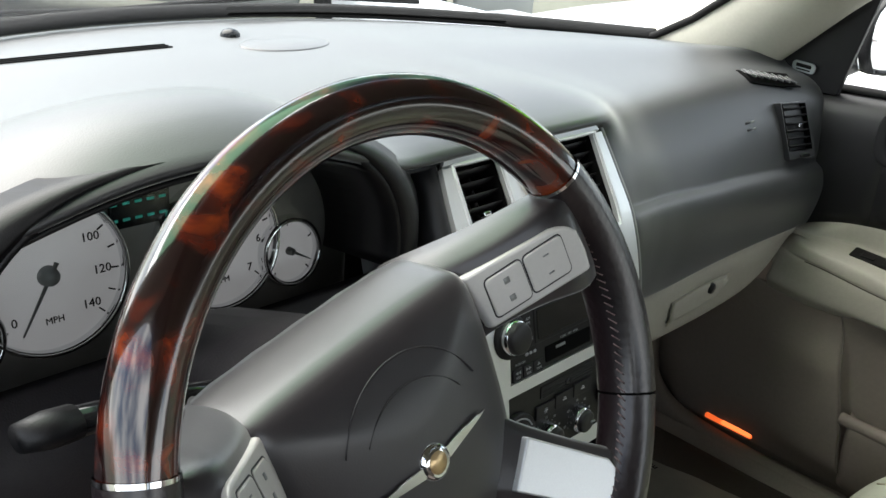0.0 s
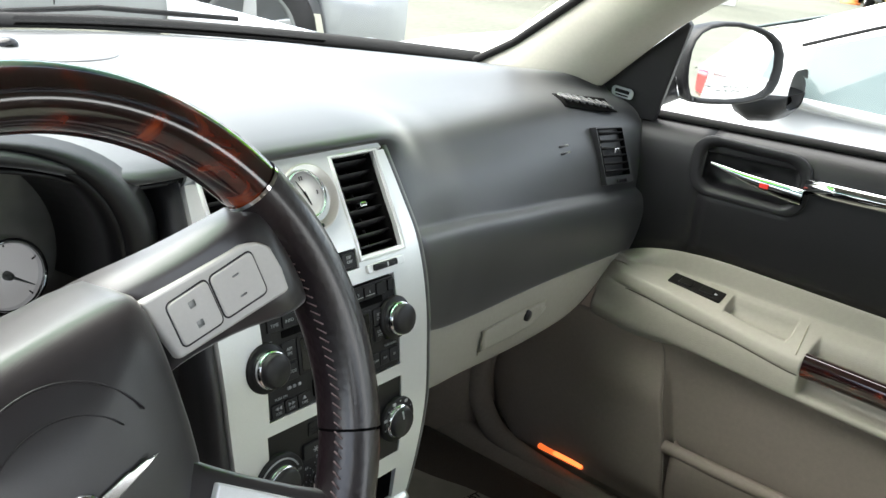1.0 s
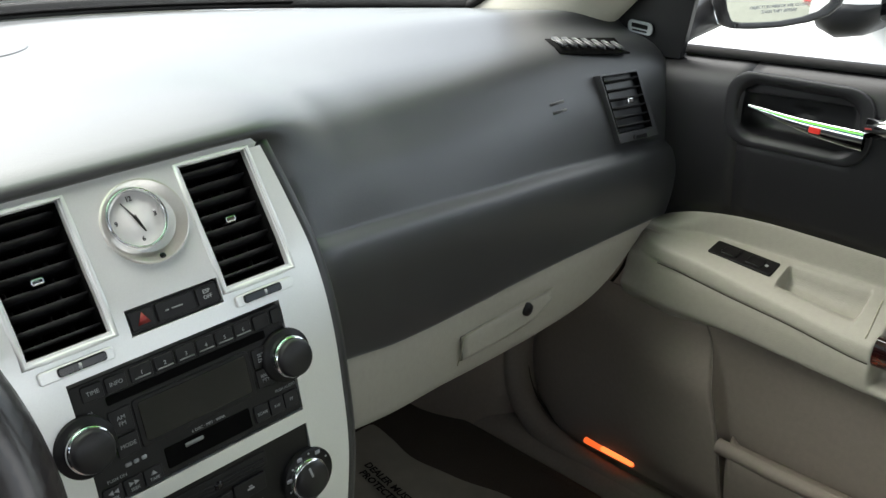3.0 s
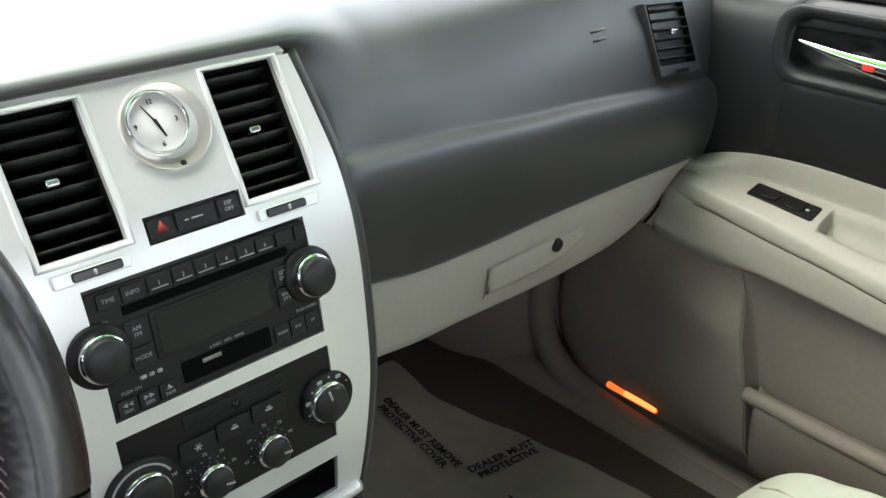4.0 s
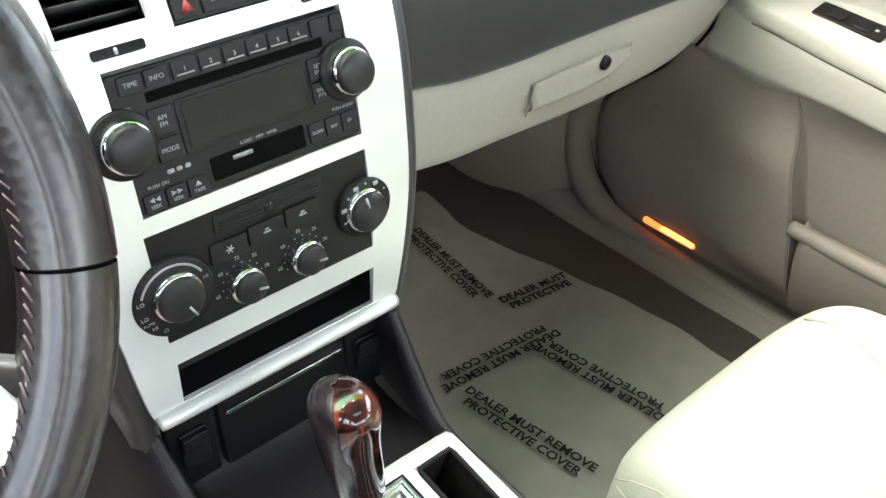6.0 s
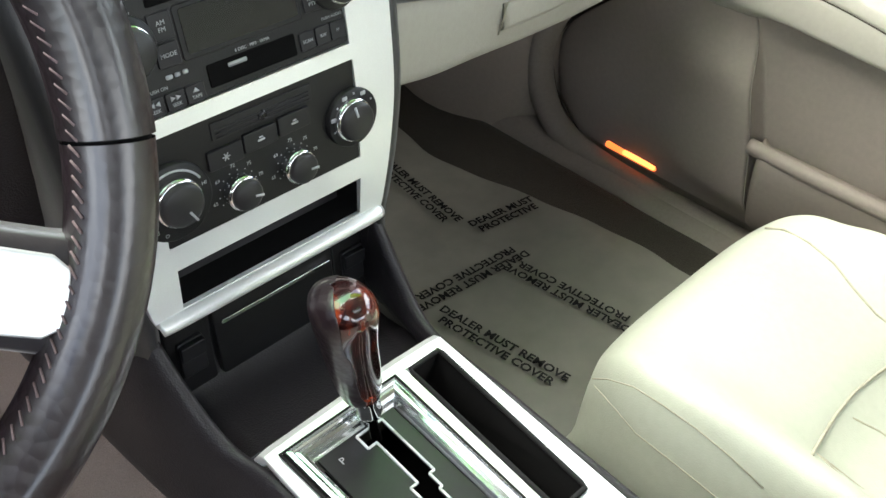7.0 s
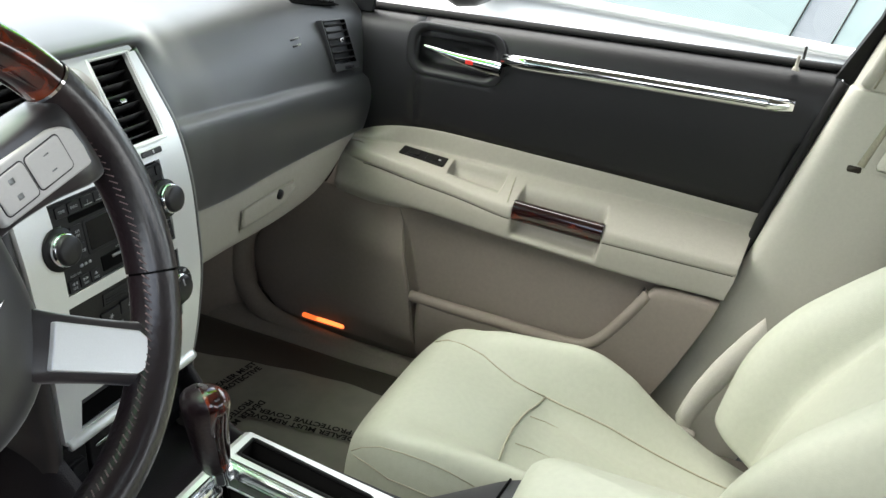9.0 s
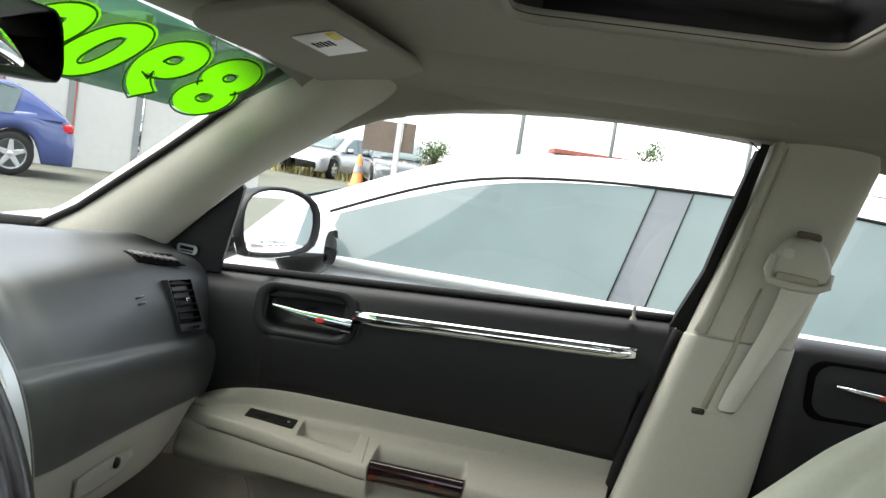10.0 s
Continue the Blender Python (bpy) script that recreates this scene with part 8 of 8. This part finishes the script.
        bm = bmesh.new()
        tube(bm, [(s * (W / 2 * 0.94), c3 - 0.50, belt_z - 0.01), (s * (W / 2 + 0.05), c3 - 0.50, belt_z + 0.01)], [0.05, 0.03], 10, squash=0.5)
        put("mirror_foot", bm, "black_plastic", dmr)
    # wheels
    for s in (-1, 1):
        for c in (-hl * 0.60, hl * 0.62):
            q = axes((s * (W / 2 - 0.10), c, wheel_r), (0, s, 0), (0, 0, 1))
            bm = bmesh.new()
            lathe(bm, [(wheel_r * 0.66, 0.10), (wheel_r * 0.72, 0.115), (wheel_r * 0.95, 0.10), (wheel_r, 0.07), (wheel_r, -0.07), (wheel_r * 0.9, -0.10)], q, 40)
            w = put("wheel", bm, "rubber", label="black tyre on a bright alloy rim")
            bm = bmesh.new()
            lathe(bm, [(wheel_r * 0.70, 0.108), (wheel_r * 0.66, 0.108), (wheel_r * 0.62, 0.06), (wheel_r * 0.62, -0.02), (0.0, -0.02)], q, 40)
            put("rim", bm, "steel_grey", w, label="alloy rim")
            for k in range(spokes):
                bm = bmesh.new()
                prism(bm, [(0.03, -0.045), (wheel_r * 0.65, -0.030), (wheel_r * 0.65, 0.030), (0.03, 0.045)], 0.05, 0.085, q @ pose(0, 0, 0, 0, 0, 90 + 360 * k / spokes))
                put("spoke", bm, "alloy", w, label="bright spoke", bevel=0.008)
            bm = bmesh.new()
            lathe(bm, [(0.0, 0.095), (0.035, 0.092), (0.05, 0.08), (0.06, 0.05)], q, 20)
            put("hub_cap", bm, "alloy", w)
    # lights
    for s in (-1, 1):
        bm = bmesh.new()
        box(bm, (s * W * 0.36, -hl + 0.13, 0.80 if not suv else 0.95), (0.36, 0.20, 0.14))
        put("tail_light", bm, "tail_red", label="red tail light", bevel=0.04, segments=3)
        bm = bmesh.new()
        box(bm, (s * W * 0.36, hl - 0.20, 0.66 if not suv else 0.80), (0.34, 0.26, 0.12))
        put("headlight", bm, "clear_lamp", label="clear headlight", bevel=0.04, segments=3)
    bm = bmesh.new()
    for s in (-1, 1):
        sheet(bm, [[(s * (W / 2 * 1.001), y, z) for y in (pillar, pillar + 0.007)] for z in (0.45, belt_z)])
    put("door_gap", bm, "deep_black", solid=0.002)
    return e


mat("clear_lamp", (0.70, 0.72, 0.74), 0.08, scale=20, vary=0.1, coat=1.0)
# white saloon alongside, silver utility car ahead, blue car across the lane, more cars in the lot
LOT = "cars in the lot"
car("parked_car", "white saloon parked close alongside with dark glass", "paint_white", pose(2.64, -0.35, 0, 0, 0, 0), L=4.75, H=1.30, belt_z=0.89, pillar=-0.265,
    roof_keys=[(-2.2, 0.90), (-1.5, 1.22), (-0.9, 1.285), (-0.45, 1.295), (0.0, 1.27), (0.28, 1.215), (0.65, 1.06), (1.09, 0.86)])["group"] = LOT
car("parked_car", "silver utility car parked across the lane ahead", "paint_silver", pose(2.54, 5.27, 0, 0, 0, 50.4), L=4.7, H=1.72, belt_z=1.08, suv=True, wheel_r=0.39, spokes=5)["group"] = LOT
car("parked_car", "dark blue car parked by a pale wall", "paint_blue", pose(11.95, 9.75, 0, 0, 0, 33.5), L=4.4, H=1.42, belt_z=0.92)["group"] = LOT
car("parked_car", "white car parked behind the pale wall panels", "paint_white", pose(22.0, 10.5, 0, 0, 0, 60), L=4.5, H=1.45, belt_z=0.93)["group"] = LOT
car("parked_car", "dark grey car parked far across the lot", "paint_grey", pose(27.0, 5.6, 0, 0, 0, 110), L=4.5, H=1.5, belt_z=0.95)["group"] = LOT
car("parked_car", "pale silver car parked beyond the lot", "paint_silver", pose(30.0, 8.6, 0, 0, 0, 80), L=4.4, H=1.45, belt_z=0.93)["group"] = LOT
car("parked_car", "silver car parked far across the lot", "paint_silver", pose(31.0, 2.2, 0, 0, 0, 95), L=4.5, H=1.5, belt_z=0.95)["group"] = LOT


def box_thing(name, label, category, boxes, kind="", group=""):
    """A plain built thing from (part, centre, size, material, turn) rows."""
    e = thing(name, label, category, (boxes[0][1][0], boxes[0][1][1], 0), kind, group)
    for nm, c, s, material, turn in boxes:
        b = bmesh.new()
        box(b, (0, 0, 0), s, pose(*c, 0, 0, turn))
        part(nm, b, material, e, smooth=False, bevel=min(s) * 0.06)
    return e


# pale panelled wall with steel posts behind the blue car
rows = []
for k in range(4):
    x, y = 15.2 + 0.62 * k * 1.25, 9.9 - 0.78 * k * 1.25
    rows.append(("panel", (x, y, 1.5), (0.10, 1.20, 3.0), "concrete", 38))
    rows.append(("post", (x - 0.45, y + 0.55, 1.55), (0.16, 0.12, 3.1), "steel_grey", 38))
box_thing("panel_wall", "tall pale wall panels between grey steel posts", "wall", rows)
box_thing("shop_building", "low red brick shop with a pale upper band", "building", [("wall", (18.0, 19.0, 1.6), (0.4, 14.0, 3.2), "brick_red", 30), ("fascia", (18.1, 19.0, 3.7), (0.5, 14.2, 1.0), "concrete", 30), ("window", (17.72, 18.8, 1.4), (0.1, 3.0, 1.6), "tint_glass", 30), ("window", (19.5, 15.8, 1.4), (0.1, 3.0, 1.6), "tint_glass", 30)])
box_thing("far_building", "long pale building beyond the road", "building", [("wall", (90.0, -16.0, 1.6), (6.0, 40.0, 3.2), "concrete", 8), ("roof", (90.0, -16.0, 3.4), (6.6, 41.0, 0.4), "brick_red", 8)] + [("window", (86.8, -30 + 5 * k, 1.6), (0.3, 3.2, 1.4), "tint_glass", 8) for k in range(6)])
box_thing("sign_board", "dark brown sign board on a white post", "sign", [("post", (24.0, 4.98, 1.2), (0.14, 0.14, 2.4), "concrete", 0), ("board", (24.05, 5.52, 1.56), (0.08, 0.90, 0.84), "sign_brown", 0), ("board", (24.05, 4.72, 1.60), (0.08, 0.34, 0.80), "sign_brown", 0)])
for x, y, h in ((34.0, 2.6, 6.5), (38.0, -0.8, 7.0), (40.0, -6.5, 7.5)):
    e = thing("street_lamp", "thin grey street lamp post across the road", "street lamp", (x, y, 0), group="street lamps")
    b = bmesh.new()
    tube(b, [(x, y, 0), (x, y, h * 0.6), (x, y, h)], [0.10, 0.08, 0.06], 10)
    part("post", b, "steel_grey", e)
    b = bmesh.new()
    tube(b, [(x, y, h), (x - 0.5, y, h + 0.15), (x - 1.0, y, h + 0.12)], [0.05, 0.05, 0.08], 8)
    part("arm", b, "steel_grey", e)
for k, (x, y) in enumerate(((25.2, 4.4), (25.8, 5.1), (26.4, 6.6), (24.6, 3.6))):
    e = thing("traffic_cone", "orange plastic cone with a pale band", "traffic cone", (x, y, 0), group="cones")
    b = bmesh.new()
    lathe(b, [(0.26, 0), (0.26, 0.05), (0.20, 0.06), (0.05, 0.95), (0.0, 0.96)], Matrix.Translation((x, y, 0)), 16)
    part("body", b, "orange_plastic", e)
    b = bmesh.new()
    lathe(b, [(0.152, 0.42), (0.118, 0.62)], Matrix.Translation((x, y, 0)), 16)
    part("band", b, "print_white", e)


def tree(x, y, h, seed, spread=1.0):
    """A tapered trunk with limbs and a crown of many small leaves."""
    rng = random.Random(seed)
    e = thing("tree", "leafy green tree beyond the car lot", "tree", (x, y, 0), group="trees")
    b = bmesh.new()
    tips = []
    tube(b, [(x, y, 0), (x + 0.05, y, h * 0.25), (x, y + 0.05, h * 0.5), (x, y, h * 0.8)], [0.16, 0.12, 0.09, 0.03], 9)
    for k in range(9):
        a, z0 = rng.uniform(0, 6.28), h * rng.uniform(0.3, 0.7)
        r = h * rng.uniform(0.18, 0.34) * spread
        tip = Vector((x + r * math.cos(a), y + r * math.sin(a), z0 + h * rng.uniform(0.12, 0.3)))
        tube(b, [(x, y, z0), Vector((x, y, z0)).lerp(tip, 0.5) + Vector((0, 0, 0.1)), tip], [0.06, 0.04, 0.015], 6)
        tips.append(tip)
    part("trunk", b, "bark", e, "brown trunk and limbs")
    b = bmesh.new()
    tips.append(Vector((x, y, h * 0.85)))
    for t in tips:
        for k in range(120):
            d = Vector((rng.gauss(0, 1), rng.gauss(0, 1), rng.gauss(0, 0.8))) * h * 0.075
            p, s = t + d, h * rng.uniform(0.012, 0.028)
            q = Euler((rng.uniform(0, 6), rng.uniform(0, 6), rng.uniform(0, 6))).to_matrix()
            b.faces.new([b.verts.new(p + q @ Vector(v)) for v in ((-s, 0, 0), (0, -s * 0.5, 0), (s, 0, 0), (0, s * 0.5, 0))])
    part("crown", b, "leaf", e, "green leaf crown", smooth=False)


for k, (x, y, h) in enumerate(((26.0, 4.25, 1.75), (25.5, 3.2, 1.3), (36.0, 12.0, 4.5), (30.0, 14.0, 4.2), (60.0, -3.0, 4.0))):
    tree(x, y, h, 11 + k)
b = bmesh.new()
rng = random.Random(5)
for k in range(2600):
    x, y = rng.uniform(28, 33), rng.uniform(-4, 14)
    a, s = rng.uniform(0, 6.28), rng.uniform(0.15, 0.5)
    b.faces.new([b.verts.new((x + dx * math.cos(a), y + dx * math.sin(a), z)) for dx, z in ((-0.03, 0), (0.03, 0), (0.05 * rng.uniform(-1, 1), s))])
tagged(part("dry_grass", b, "dry_grass", smooth=False), "tufts of dry yellow grass along the verge", "grass", kind="stuff")
